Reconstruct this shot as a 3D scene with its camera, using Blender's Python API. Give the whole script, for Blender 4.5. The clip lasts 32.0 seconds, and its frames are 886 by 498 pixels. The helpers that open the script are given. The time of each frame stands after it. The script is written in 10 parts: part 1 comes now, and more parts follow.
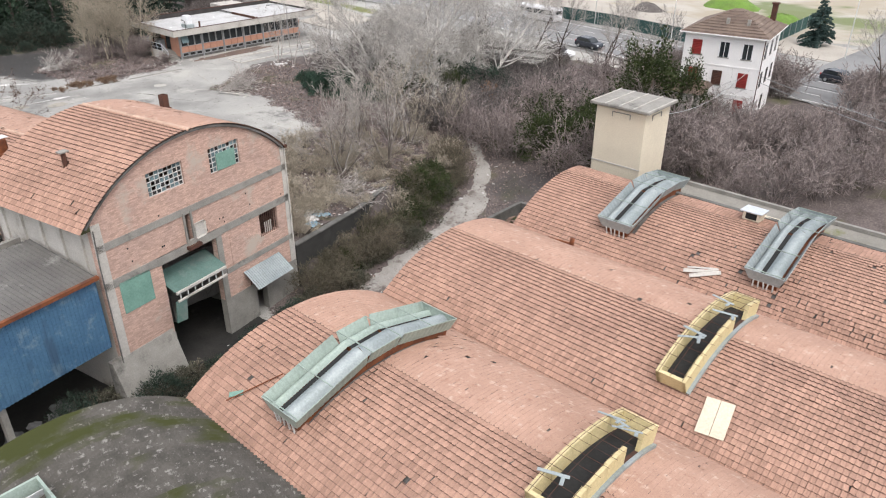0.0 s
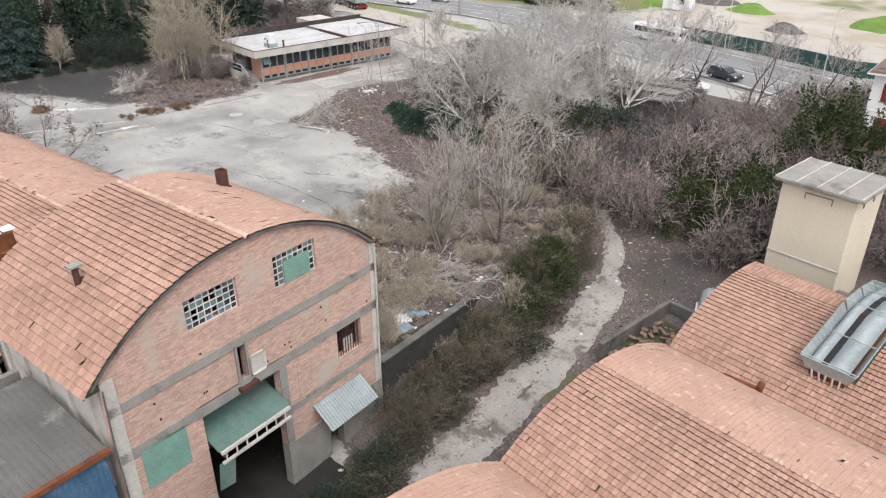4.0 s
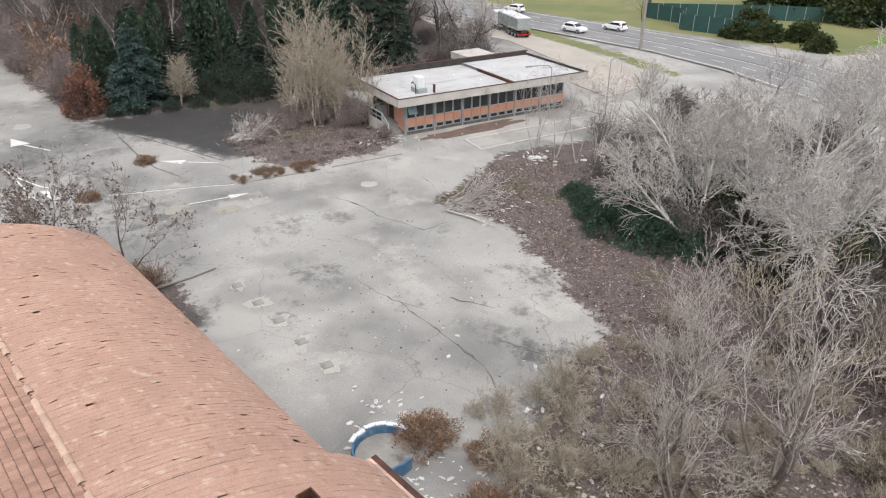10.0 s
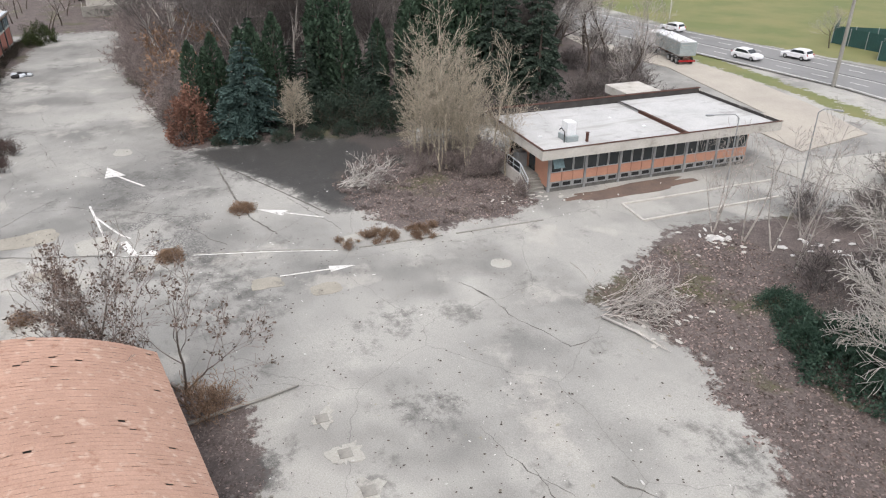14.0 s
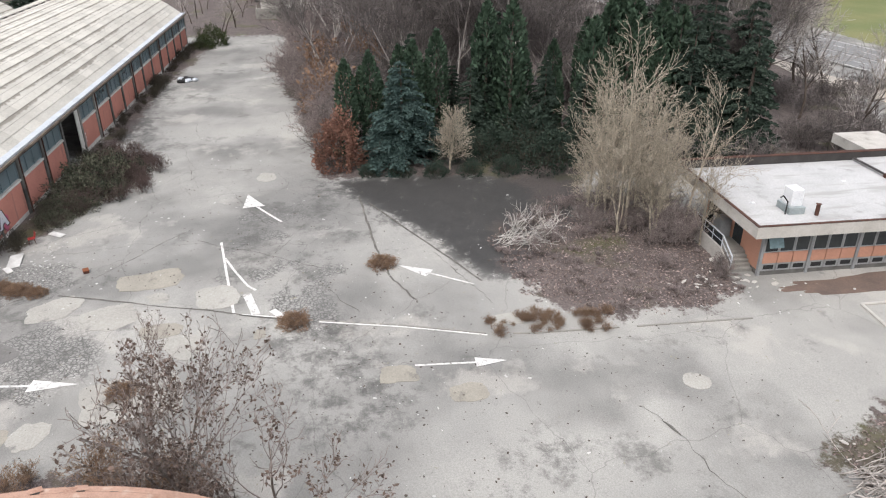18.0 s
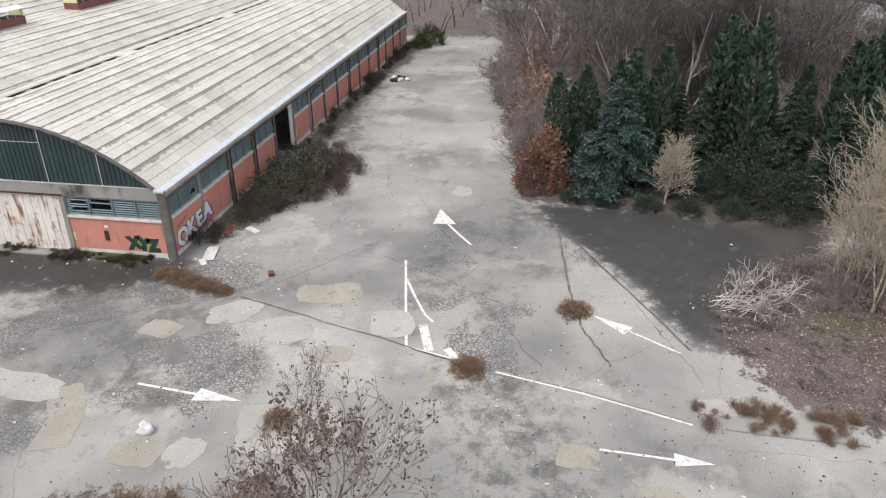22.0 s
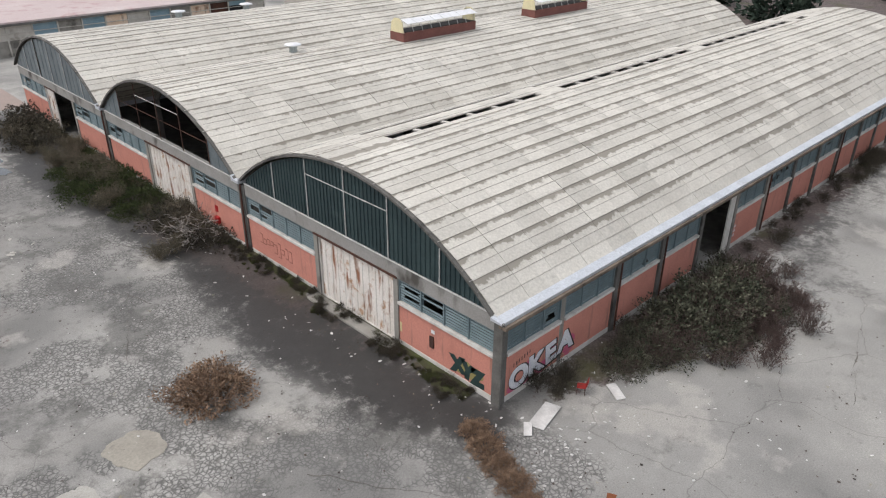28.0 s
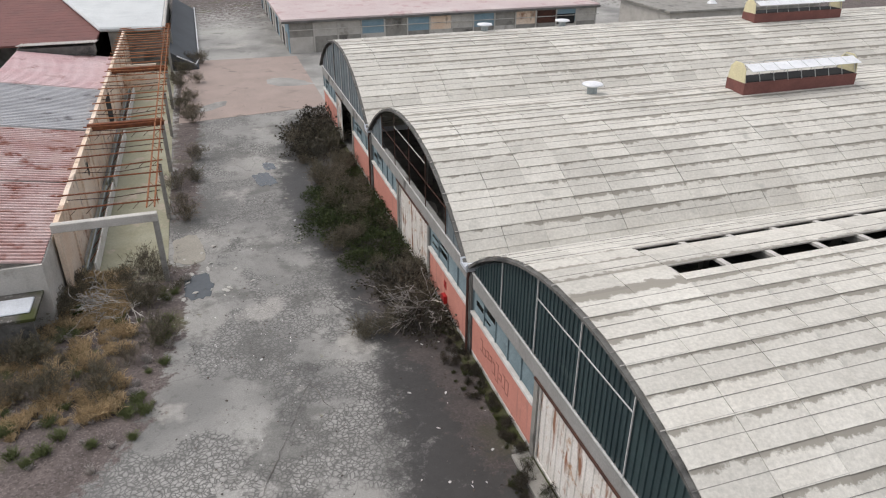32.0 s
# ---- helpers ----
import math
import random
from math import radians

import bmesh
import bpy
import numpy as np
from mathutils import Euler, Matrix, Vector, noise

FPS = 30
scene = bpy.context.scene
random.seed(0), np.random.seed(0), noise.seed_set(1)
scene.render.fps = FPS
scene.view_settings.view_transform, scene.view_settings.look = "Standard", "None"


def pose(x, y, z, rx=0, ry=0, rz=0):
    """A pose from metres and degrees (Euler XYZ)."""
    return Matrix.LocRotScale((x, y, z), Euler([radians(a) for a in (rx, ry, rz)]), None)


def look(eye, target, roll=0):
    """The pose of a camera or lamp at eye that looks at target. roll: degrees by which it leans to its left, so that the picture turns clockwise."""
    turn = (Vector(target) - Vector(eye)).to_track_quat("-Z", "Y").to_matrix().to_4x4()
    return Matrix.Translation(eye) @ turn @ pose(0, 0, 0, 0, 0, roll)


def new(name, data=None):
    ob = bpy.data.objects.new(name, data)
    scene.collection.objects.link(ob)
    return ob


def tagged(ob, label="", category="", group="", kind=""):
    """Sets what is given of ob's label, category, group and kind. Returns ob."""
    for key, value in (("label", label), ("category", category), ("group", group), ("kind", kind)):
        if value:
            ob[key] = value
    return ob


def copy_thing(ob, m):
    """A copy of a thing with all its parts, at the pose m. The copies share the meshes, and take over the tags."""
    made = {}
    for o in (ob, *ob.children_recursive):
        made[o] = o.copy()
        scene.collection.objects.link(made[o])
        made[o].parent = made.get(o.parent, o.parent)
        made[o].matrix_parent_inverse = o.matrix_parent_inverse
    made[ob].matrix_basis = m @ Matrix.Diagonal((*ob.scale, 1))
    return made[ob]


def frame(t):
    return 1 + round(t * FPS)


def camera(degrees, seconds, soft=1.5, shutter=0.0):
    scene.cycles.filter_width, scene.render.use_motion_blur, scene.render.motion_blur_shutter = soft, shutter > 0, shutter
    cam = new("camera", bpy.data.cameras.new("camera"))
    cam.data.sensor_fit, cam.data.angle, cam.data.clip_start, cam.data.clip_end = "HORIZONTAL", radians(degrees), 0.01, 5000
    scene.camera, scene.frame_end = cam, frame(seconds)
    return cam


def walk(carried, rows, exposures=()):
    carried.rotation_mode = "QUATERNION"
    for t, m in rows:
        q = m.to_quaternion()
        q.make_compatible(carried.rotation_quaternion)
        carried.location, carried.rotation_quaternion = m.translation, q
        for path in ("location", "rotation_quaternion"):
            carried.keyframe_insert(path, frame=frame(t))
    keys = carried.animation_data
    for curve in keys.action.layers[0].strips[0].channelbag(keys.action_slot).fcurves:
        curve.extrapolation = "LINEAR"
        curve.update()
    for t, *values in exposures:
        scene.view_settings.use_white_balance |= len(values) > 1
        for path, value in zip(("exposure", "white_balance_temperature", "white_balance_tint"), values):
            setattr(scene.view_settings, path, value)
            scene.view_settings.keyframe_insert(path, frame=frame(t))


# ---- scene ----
cam = camera(63.4, 32.0, 1.15)
METRES, EYE, TILT, LEAN, TURN = 100.0, 22.5, 0.0, 0.0, 42.0
ROWS = [
    (0.0, 0.0, 0.0, 0.0, 0.07, -27.74, -0.14),
    (0.5, -0.0047, 0.0166, -0.0002, 0.06, -27.73, -0.1),
    (1.0, -0.0088, 0.0332, -0.0004, 0.3, -27.7, -0.09),
    (1.5, -0.0127, 0.0498, -0.0005, 0.53, -27.67, -0.08),
    (2.0, -0.0165, 0.0666, -0.0006, 0.97, -27.65, -0.04),
    (2.5, -0.0202, 0.0832, -0.0008, 1.73, -27.64, 0.01),
    (3.0, -0.0244, 0.0998, -0.0007, 3.02, -27.64, 0.05),
    (3.5, -0.0289, 0.1168, -0.0003, 4.73, -27.61, 0.06),
    (5.5, -0.0473, 0.183, 0.0005, 11.78, -27.47, 0.09),
    (6.0, -0.0527, 0.1994, 0.0007, 13.16, -27.45, 0.09),
    (6.5, -0.0585, 0.216, 0.0006, 14.35, -27.39, 0.08),
    (7.0, -0.0644, 0.2324, 0.0008, 15.01, -27.35, 0.07),
    (7.5, -0.0707, 0.2485, 0.001, 15.63, -27.32, 0.08),
    (8.0, -0.0778, 0.2646, 0.0006, 16.21, -27.24, 0.01),
    (8.5, -0.0849, 0.2808, 0.0007, 16.64, -27.21, 0.02),
    (9.0, -0.0925, 0.2967, 0.0004, 16.95, -27.15, -0.05),
    (9.5, -0.0999, 0.3131, -0.0002, 17.31, -27.09, -0.05),
    (10.0, -0.1078, 0.3289, -0.0005, 17.65, -27.04, -0.08),
    (10.5, -0.1155, 0.3448, -0.0005, 18.04, -27.03, -0.06),
    (11.0, -0.1233, 0.3605, -0.0011, 18.59, -26.96, -0.07),
    (11.5, -0.1313, 0.376, -0.0009, 19.17, -26.96, -0.06),
    (12.0, -0.1392, 0.3918, -0.001, 19.95, -26.93, -0.06),
    (12.5, -0.1479, 0.4068, -0.0008, 21.46, -26.95, -0.08),
    (13.0, -0.1564, 0.4221, -0.0007, 23.54, -26.93, -0.08),
    (13.5, -0.1651, 0.4372, -0.0006, 25.65, -26.94, -0.07),
    (14.0, -0.1744, 0.4523, -0.0004, 27.76, -26.94, -0.1),
    (14.5, -0.1837, 0.4672, -0.0005, 29.89, -26.94, -0.09),
    (15.0, -0.1934, 0.4817, -0.0002, 32.01, -26.95, -0.09),
    (15.5, -0.2036, 0.4962, -0.0003, 34.12, -26.95, -0.09),
    (17.5, -0.2399, 0.5357, -0.0001, 39.76, -26.88, 0.07),
    (18.0, -0.2421, 0.5354, -0.0, 40.5, -26.85, 0.18),
    (18.5, -0.2429, 0.5351, -0.0002, 42.45, -26.83, 0.29),
    (19.0, -0.2446, 0.5369, -0.0004, 45.16, -26.8, 0.37),
    (19.5, -0.2475, 0.5406, -0.0006, 47.53, -26.78, 0.39),
    (20.0, -0.2526, 0.5453, -0.0013, 49.14, -26.75, 0.39),
    (20.5, -0.2591, 0.5507, -0.0017, 50.91, -26.74, 0.37),
    (21.0, -0.267, 0.557, -0.0023, 52.75, -26.72, 0.3),
    (21.5, -0.276, 0.5638, -0.0025, 54.9, -26.73, 0.28),
    (22.0, -0.2864, 0.5709, -0.0024, 57.24, -26.74, 0.24),
    (22.5, -0.2979, 0.5782, -0.0023, 59.67, -26.77, 0.19),
    (23.0, -0.31, 0.5857, -0.0019, 62.25, -26.79, 0.14),
    (23.5, -0.3228, 0.5931, -0.0016, 65.35, -26.82, 0.12),
    (24.0, -0.3365, 0.6003, -0.001, 68.87, -26.84, 0.06),
    (24.5, -0.351, 0.6072, -0.0005, 72.36, -26.89, -0.01),
    (25.0, -0.3663, 0.6137, -0.0, 75.54, -26.94, -0.06),
    (25.5, -0.3822, 0.6198, 0.0006, 78.55, -27.01, -0.1),
    (27.5, -0.4509, 0.6367, 0.0028, 90.33, -27.3, -0.38),
    (28.0, -0.469, 0.6393, 0.0035, 93.57, -27.43, -0.38),
    (28.5, -0.4873, 0.641, 0.0039, 96.98, -27.5, -0.41),
    (29.0, -0.506, 0.6421, 0.0041, 100.39, -27.57, -0.41),
    (29.5, -0.5247, 0.642, 0.0042, 103.72, -27.6, -0.4),
    (30.0, -0.5435, 0.6407, 0.0043, 107.02, -27.67, -0.4),
    (30.5, -0.5621, 0.6384, 0.004, 110.29, -27.72, -0.39),
    (31.0, -0.5807, 0.6354, 0.0037, 113.62, -27.75, -0.33),
    (31.5, -0.599, 0.6314, 0.0032, 116.93, -27.77, -0.26),
    (32.0, -0.6168, 0.6267, 0.0027, 120.06, -27.74, -0.2),
]
walk(cam, [(t, pose(0, 0, EYE, TILT, LEAN, TURN) @ pose(METRES * x, METRES * y, METRES * z, 90 + pitch, roll, yaw)) for t, x, y, z, yaw, pitch, roll in ROWS],
     [(0.0, 0.72, 6460, 12), (3.5, 0.72, 6460, 12), (7.0, 0.62, 6460, 12), (12.0, 0.57, 6460, 12), (19.0, 0.66, 6460, 12), (23.0, 0.47, 6460, 12), (28.0, 0.24, 6460, 12), (32.0, 0.19, 6460, 12)])

# ---- daylight: a bright overcast winter sky ----
world = bpy.data.worlds.new("sky")
scene.world = world
world.use_nodes = True
wn = world.node_tree.nodes
wl = world.node_tree.links
sky = wn.new("ShaderNodeTexSky")
sky.sky_type = "NISHITA"
sky.sun_disc = False
sky.sun_elevation, sky.sun_rotation = radians(57), radians(118)
sky.air_density, sky.dust_density, sky.ozone_density = 1.0, 6.0, 1.0
veil = wn.new("ShaderNodeHueSaturation")
veil.inputs["Saturation"].default_value = 0.8
wl.new(sky.outputs["Color"], veil.inputs["Color"])
cloud = wn.new("ShaderNodeMix")
cloud.data_type = "RGBA"
cloud.inputs[0].default_value = 0.6
cloud.inputs[7].default_value = (6.4, 6.5, 6.7, 1)
wl.new(veil.outputs["Color"], cloud.inputs[6])
wl.new(cloud.outputs[2], wn["Background"].inputs["Color"])
wn["Background"].inputs["Strength"].default_value = 0.15
sun = new("sun", bpy.data.lights.new("sun", "SUN"))
sun.data.energy, sun.data.angle, sun.data.color = 0.9, radians(26), (0.985, 0.99, 1.0)
sun.matrix_basis = look((42, -22, 75), (0, 0, 0))


# ---- building blocks ----
def part(name, bm, material, parent=None, label="", smooth=False):
    """Links a bmesh as one mesh object under a thing or a part."""
    me = bpy.data.meshes.new(name)
    bm.to_mesh(me)
    bm.free()
    return hang(name, me, material, parent, label, smooth)


def hang(name, me, material, parent=None, label="", smooth=False):
    if material is not None:
        me.materials.append(material)
    if smooth:
        me.polygons.foreach_set("use_smooth", [True] * len(me.polygons))
    ob = new(name, me)
    ob.parent = parent
    if label:
        tagged(ob, label)
    return ob


def shared(name, me, m, parent=None):
    """One more object on a mesh that is already made."""
    ob = new(name, me)
    ob.parent = parent
    ob.matrix_basis = m
    return ob


def thing(name, label, category, m=None, group="", kind=""):
    ob = new(name)
    ob.empty_display_size = 0.3
    if m is not None:
        ob.matrix_basis = m
    return tagged(ob, label, category, group, kind)


def raw(name, verts, faces):
    me = bpy.data.meshes.new(name)
    me.from_pydata([tuple(map(float, v)) for v in verts], [], [tuple(map(int, f)) for f in faces])
    me.update()
    return me


def boxes(*lots):
    """A bmesh of boxes x0, x1, y0, y1, z0, z1."""
    bm = bmesh.new()
    for b in lots:
        add_box(bm, *b)
    return bm


def add_box(bm, x0, x1, y0, y1, z0, z1):
    v = [bm.verts.new((x, y, z)) for z in (z0, z1) for y in (y0, y1) for x in (x0, x1)]
    for f in ((0, 2, 3, 1), (4, 5, 7, 6), (0, 1, 5, 4), (2, 6, 7, 3), (0, 4, 6, 2), (1, 3, 7, 5)):
        bm.faces.new([v[i] for i in f])
    return v


def bevelled(bm, w=0.02):
    bmesh.ops.bevel(bm, geom=bm.edges[:], offset=w, segments=1, affect="EDGES")
    return bm


def add_prism(bm, pts, axis, a, b):
    """Extrudes a closed outline (two coordinates) along axis from a to b."""
    def at(p, s):
        return {"x": (s, p[0], p[1]), "y": (p[0], s, p[1]), "z": (p[0], p[1], s)}[axis]
    lo = [bm.verts.new(at(p, a)) for p in pts]
    hi = [bm.verts.new(at(p, b)) for p in pts]
    n = len(pts)
    bm.faces.new(lo)
    bm.faces.new(hi[::-1])
    for i in range(n):
        bm.faces.new((lo[i], hi[i], hi[(i + 1) % n], lo[(i + 1) % n]))
    bmesh.ops.recalc_face_normals(bm, faces=bm.faces[:])
    return bm


def add_tube(bm, pts, radii, sides=6, caps=True):
    """A tube through points, with a radius at each."""
    pts = [Vector(p) for p in pts]
    if not hasattr(radii, "__len__"):
        radii = [radii] * len(pts)
    rings = []
    for i, p in enumerate(pts):
        d = (pts[min(i + 1, len(pts) - 1)] - pts[max(i - 1, 0)]).normalized()
        u = d.cross(Vector((0, 0, 1)) if abs(d.z) < 0.9 else Vector((1, 0, 0))).normalized()
        w = d.cross(u)
        rings.append([bm.verts.new(p + (u * math.cos(k * 2 * math.pi / sides) + w * math.sin(k * 2 * math.pi / sides)) * radii[i]) for k in range(sides)])
    for a, b in zip(rings, rings[1:]):
        for k in range(sides):
            bm.faces.new((a[k], a[(k + 1) % sides], b[(k + 1) % sides], b[k]))
    if caps:
        bm.faces.new(rings[0][::-1])
        bm.faces.new(rings[-1])
    return bm


def tube(pts, radii, sides=6):
    return add_tube(bmesh.new(), pts, radii, sides)


# ---- materials ----
def mat(name, c1, c2, scale=1.0, rough=0.85, bump=0.25, fine=25.0, metal=0.0, stain=None, stain_scale=0.35, stain_at=0.56, stretch=(1, 1, 1), jitter=0.0, island=0.0, space="Object", streak=None, spec=0.3, lap=None, courses=0.0):
    """Two tones in patches and grain, optional stains in a third colour, optional streaks, optional spread from piece to piece."""
    m = bpy.data.materials.new(name)
    m.use_nodes = True
    n, l = m.node_tree.nodes, m.node_tree.links
    b = n["Principled BSDF"]
    b.inputs["Roughness"].default_value, b.inputs["Metallic"].default_value = rough, metal
    b.inputs["Specular IOR Level"].default_value = spec
    if space == "World":
        src = n.new("ShaderNodeNewGeometry").outputs["Position"]
    else:
        src = n.new("ShaderNodeTexCoord").outputs["Object"]
    mp = n.new("ShaderNodeMapping")
    mp.inputs["Scale"].default_value = stretch
    l.new(src, mp.inputs["Vector"])

    def noise_tex(s, detail=6, rough_=0.6):
        t = n.new("ShaderNodeTexNoise")
        t.inputs["Scale"].default_value, t.inputs["Detail"].default_value, t.inputs["Roughness"].default_value = s, detail, rough_
        l.new(mp.outputs["Vector"], t.inputs["Vector"])
        return t.outputs["Fac"]

    def ramp(f, a, b_):
        r = n.new("ShaderNodeMapRange")
        r.inputs["From Min"].default_value, r.inputs["From Max"].default_value = a, b_
        l.new(f, r.inputs["Value"])
        return r.outputs["Result"]

    def mix(f, a, b_, kind="MIX"):
        x = n.new("ShaderNodeMix")
        x.data_type, x.blend_type = "RGBA", kind
        for sock, v in ((x.inputs[0], f), (x.inputs[6], a), (x.inputs[7], b_)):
            if isinstance(v, (int, float)):
                sock.default_value = v
            elif isinstance(v, tuple):
                sock.default_value = (*v, 1)
            else:
                l.new(v, sock)
        return x.outputs[2]
    big = noise_tex(scale)
    grain = noise_tex(fine, 4, 0.7)
    col = mix(ramp(big, 0.35, 0.65), tuple(c1), tuple(c2))
    g = mix(ramp(grain, 0.3, 0.7), (0.82, 0.82, 0.82), (1.12, 1.12, 1.12))
    col = mix(1.0, col, g, "MULTIPLY")
    if courses:
        sx = n.new("ShaderNodeSeparateXYZ")
        l.new(src, sx.inputs[0])
        both = n.new("ShaderNodeMath")
        l.new(sx.outputs[0], both.inputs[0])
        l.new(sx.outputs[1], both.inputs[1])
        cx = n.new("ShaderNodeCombineXYZ")
        l.new(both.outputs[0], cx.inputs[0])
        l.new(sx.outputs[2], cx.inputs[1])
        br = n.new("ShaderNodeTexBrick")
        for k, v in (("Scale", 1.0), ("Brick Width", 0.26), ("Row Height", courses), ("Mortar Size", 0.008)):
            br.inputs[k].default_value = v
        for k, v in (("Color1", 0.78), ("Color2", 1.18), ("Mortar", 0.92)):
            br.inputs[k].default_value = (v, v, v, 1)
        l.new(cx.outputs[0], br.inputs["Vector"])
        col = mix(1.0, col, br.outputs["Color"], "MULTIPLY")
    if stain:
        col = mix(ramp(noise_tex(stain_scale, 9, 0.68), stain_at, stain_at + 0.09), col, tuple(stain))
    if streak:
        t = n.new("ShaderNodeTexNoise")
        t.inputs["Scale"].default_value, t.inputs["Detail"].default_value = 1.0, 5
        ms = n.new("ShaderNodeMapping")
        ms.inputs["Scale"].default_value = streak[1]
        l.new(src, ms.inputs["Vector"])
        l.new(ms.outputs["Vector"], t.inputs["Vector"])
        col = mix(ramp(t.outputs["Fac"], streak[2], streak[2] + 0.12), col, tuple(streak[0]))
    # lap: dark band under the course above, shade and stain in one colour
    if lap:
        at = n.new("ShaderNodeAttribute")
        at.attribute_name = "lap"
        dark_fac = n.new("ShaderNodeMath")
        dark_fac.operation = "ADD"
        l.new(at.outputs["Fac"], dark_fac.inputs[0])
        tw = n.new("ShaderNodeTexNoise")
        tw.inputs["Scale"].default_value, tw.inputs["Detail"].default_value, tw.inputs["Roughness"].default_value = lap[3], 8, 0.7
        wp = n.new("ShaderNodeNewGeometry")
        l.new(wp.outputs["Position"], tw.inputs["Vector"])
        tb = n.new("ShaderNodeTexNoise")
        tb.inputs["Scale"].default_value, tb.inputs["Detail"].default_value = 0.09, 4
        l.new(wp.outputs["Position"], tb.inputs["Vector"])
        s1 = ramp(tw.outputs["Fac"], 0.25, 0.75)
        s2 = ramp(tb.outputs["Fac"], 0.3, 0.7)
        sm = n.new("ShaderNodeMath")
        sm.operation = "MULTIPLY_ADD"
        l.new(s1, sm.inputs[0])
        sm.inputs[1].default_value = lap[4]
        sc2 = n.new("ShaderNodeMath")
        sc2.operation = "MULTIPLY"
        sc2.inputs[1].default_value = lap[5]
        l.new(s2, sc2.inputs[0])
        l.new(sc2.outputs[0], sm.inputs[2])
        l.new(sm.outputs[0], dark_fac.inputs[1])
        fac = ramp(dark_fac.outputs[0], lap[1], lap[1] + lap[2])
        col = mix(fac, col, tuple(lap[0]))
    for amount, node_name, out in ((jitter, "ShaderNodeObjectInfo", "Random"), (island, "ShaderNodeNewGeometry", "Random Per Island")):
        if amount:
            o = n.new(node_name)
            h = n.new("ShaderNodeMapRange")
            h.inputs["To Min"].default_value, h.inputs["To Max"].default_value = 1 - amount, 1 + amount
            l.new(o.outputs[out], h.inputs["Value"])
            hs = n.new("ShaderNodeHueSaturation")
            l.new(h.outputs["Result"], hs.inputs["Value"])
            l.new(col, hs.inputs["Color"])
            col = hs.outputs["Color"]
    l.new(col, b.inputs["Base Color"])
    if bump:
        bp = n.new("ShaderNodeBump")
        bp.inputs["Strength"].default_value, bp.inputs["Distance"].default_value = bump, 0.03
        l.new(grain, bp.inputs["Height"])
        l.new(bp.outputs["Normal"], b.inputs["Normal"])
    return m


M = {}
M["concrete"] = mat("weathered concrete", (0.30, 0.29, 0.26), (0.22, 0.21, 0.19), 0.8, 0.9, 0.3, 14, stain=(0.11, 0.105, 0.095))
M["concrete_pale"] = mat("pale plaster", (0.52, 0.50, 0.46), (0.42, 0.40, 0.36), 0.7, 0.9, 0.2, 12, stain=(0.3, 0.28, 0.25))
M["concrete_dark"] = mat("damp dark concrete", (0.16, 0.155, 0.145), (0.09, 0.088, 0.08), 0.9, 0.9, 0.3, 12, stain=(0.05, 0.05, 0.048))
M["brick_wall"] = mat("pale brick wall", (0.52, 0.355, 0.285), (0.455, 0.32, 0.265), 0.5, 0.9, 0.3, 9, stain=(0.44, 0.375, 0.32), stain_scale=0.32, stain_at=0.55, courses=0.075)
M["pink"] = mat("pink painted wall", (0.56, 0.245, 0.19), (0.50, 0.215, 0.165), 0.5, 0.88, 0.12, 18, stain=(0.42, 0.19, 0.145), stain_at=0.6, streak=((0.33, 0.17, 0.13), (2.5, 2.5, 0.35), 0.6))
M["cornice_brown"] = mat("weathered brown board", (0.22, 0.175, 0.135), (0.12, 0.095, 0.075), 0.9, 0.9, 0.3, 10, stain=(0.05, 0.043, 0.036), stain_scale=0.8, stain_at=0.56)
M["white_sill"] = mat("off-white painted sill", (0.66, 0.65, 0.61), (0.52, 0.5, 0.46), 1.5, 0.8, 0.15, 12, stain=(0.3, 0.28, 0.25), stain_at=0.62)
# lap colour paints the shadow and moss below each course
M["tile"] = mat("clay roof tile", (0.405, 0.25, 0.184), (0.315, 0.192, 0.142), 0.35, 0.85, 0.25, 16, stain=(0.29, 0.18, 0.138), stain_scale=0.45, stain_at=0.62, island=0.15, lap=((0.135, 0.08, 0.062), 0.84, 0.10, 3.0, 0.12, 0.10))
# lighter copy for slopes that hide their lap shadows; none painted in
M["tile_soft"] = mat("lighter clay roof tile without lap shade", (0.455, 0.29, 0.217), (0.385, 0.24, 0.178), 0.35, 0.85, 0.25, 16, stain=(0.33, 0.19, 0.135), stain_scale=2.2, stain_at=0.57, streak=((0.50, 0.37, 0.29), (2.6, 2.6, 2.6), 0.58), island=0.03)
# grooves and butt ends carry the shade between tiles in their colour
M["tile_groove"] = mat("tile groove, shade painted in", (0.31, 0.19, 0.145), (0.26, 0.155, 0.118), 0.8, 0.9, 0.2, 16)
M["tile_lip"] = mat("tile butt end without painted shade", (0.425, 0.267, 0.197), (0.35, 0.217, 0.161), 0.8, 0.9, 0.2, 16)
M["tile_edge"] = mat("tile butt end, grime and painted shade", (0.155, 0.092, 0.07), (0.115, 0.07, 0.055), 0.8, 0.92, 0.2, 16)
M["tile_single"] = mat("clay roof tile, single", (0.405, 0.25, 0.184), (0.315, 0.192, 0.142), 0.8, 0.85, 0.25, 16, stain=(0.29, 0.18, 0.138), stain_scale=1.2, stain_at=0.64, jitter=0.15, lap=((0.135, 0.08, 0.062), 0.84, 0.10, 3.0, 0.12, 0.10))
M["ridge"] = mat("pale ridge tile", (0.53, 0.38, 0.29), (0.42, 0.28, 0.21), 0.8, 0.85, 0.25, 12, jitter=0.12)
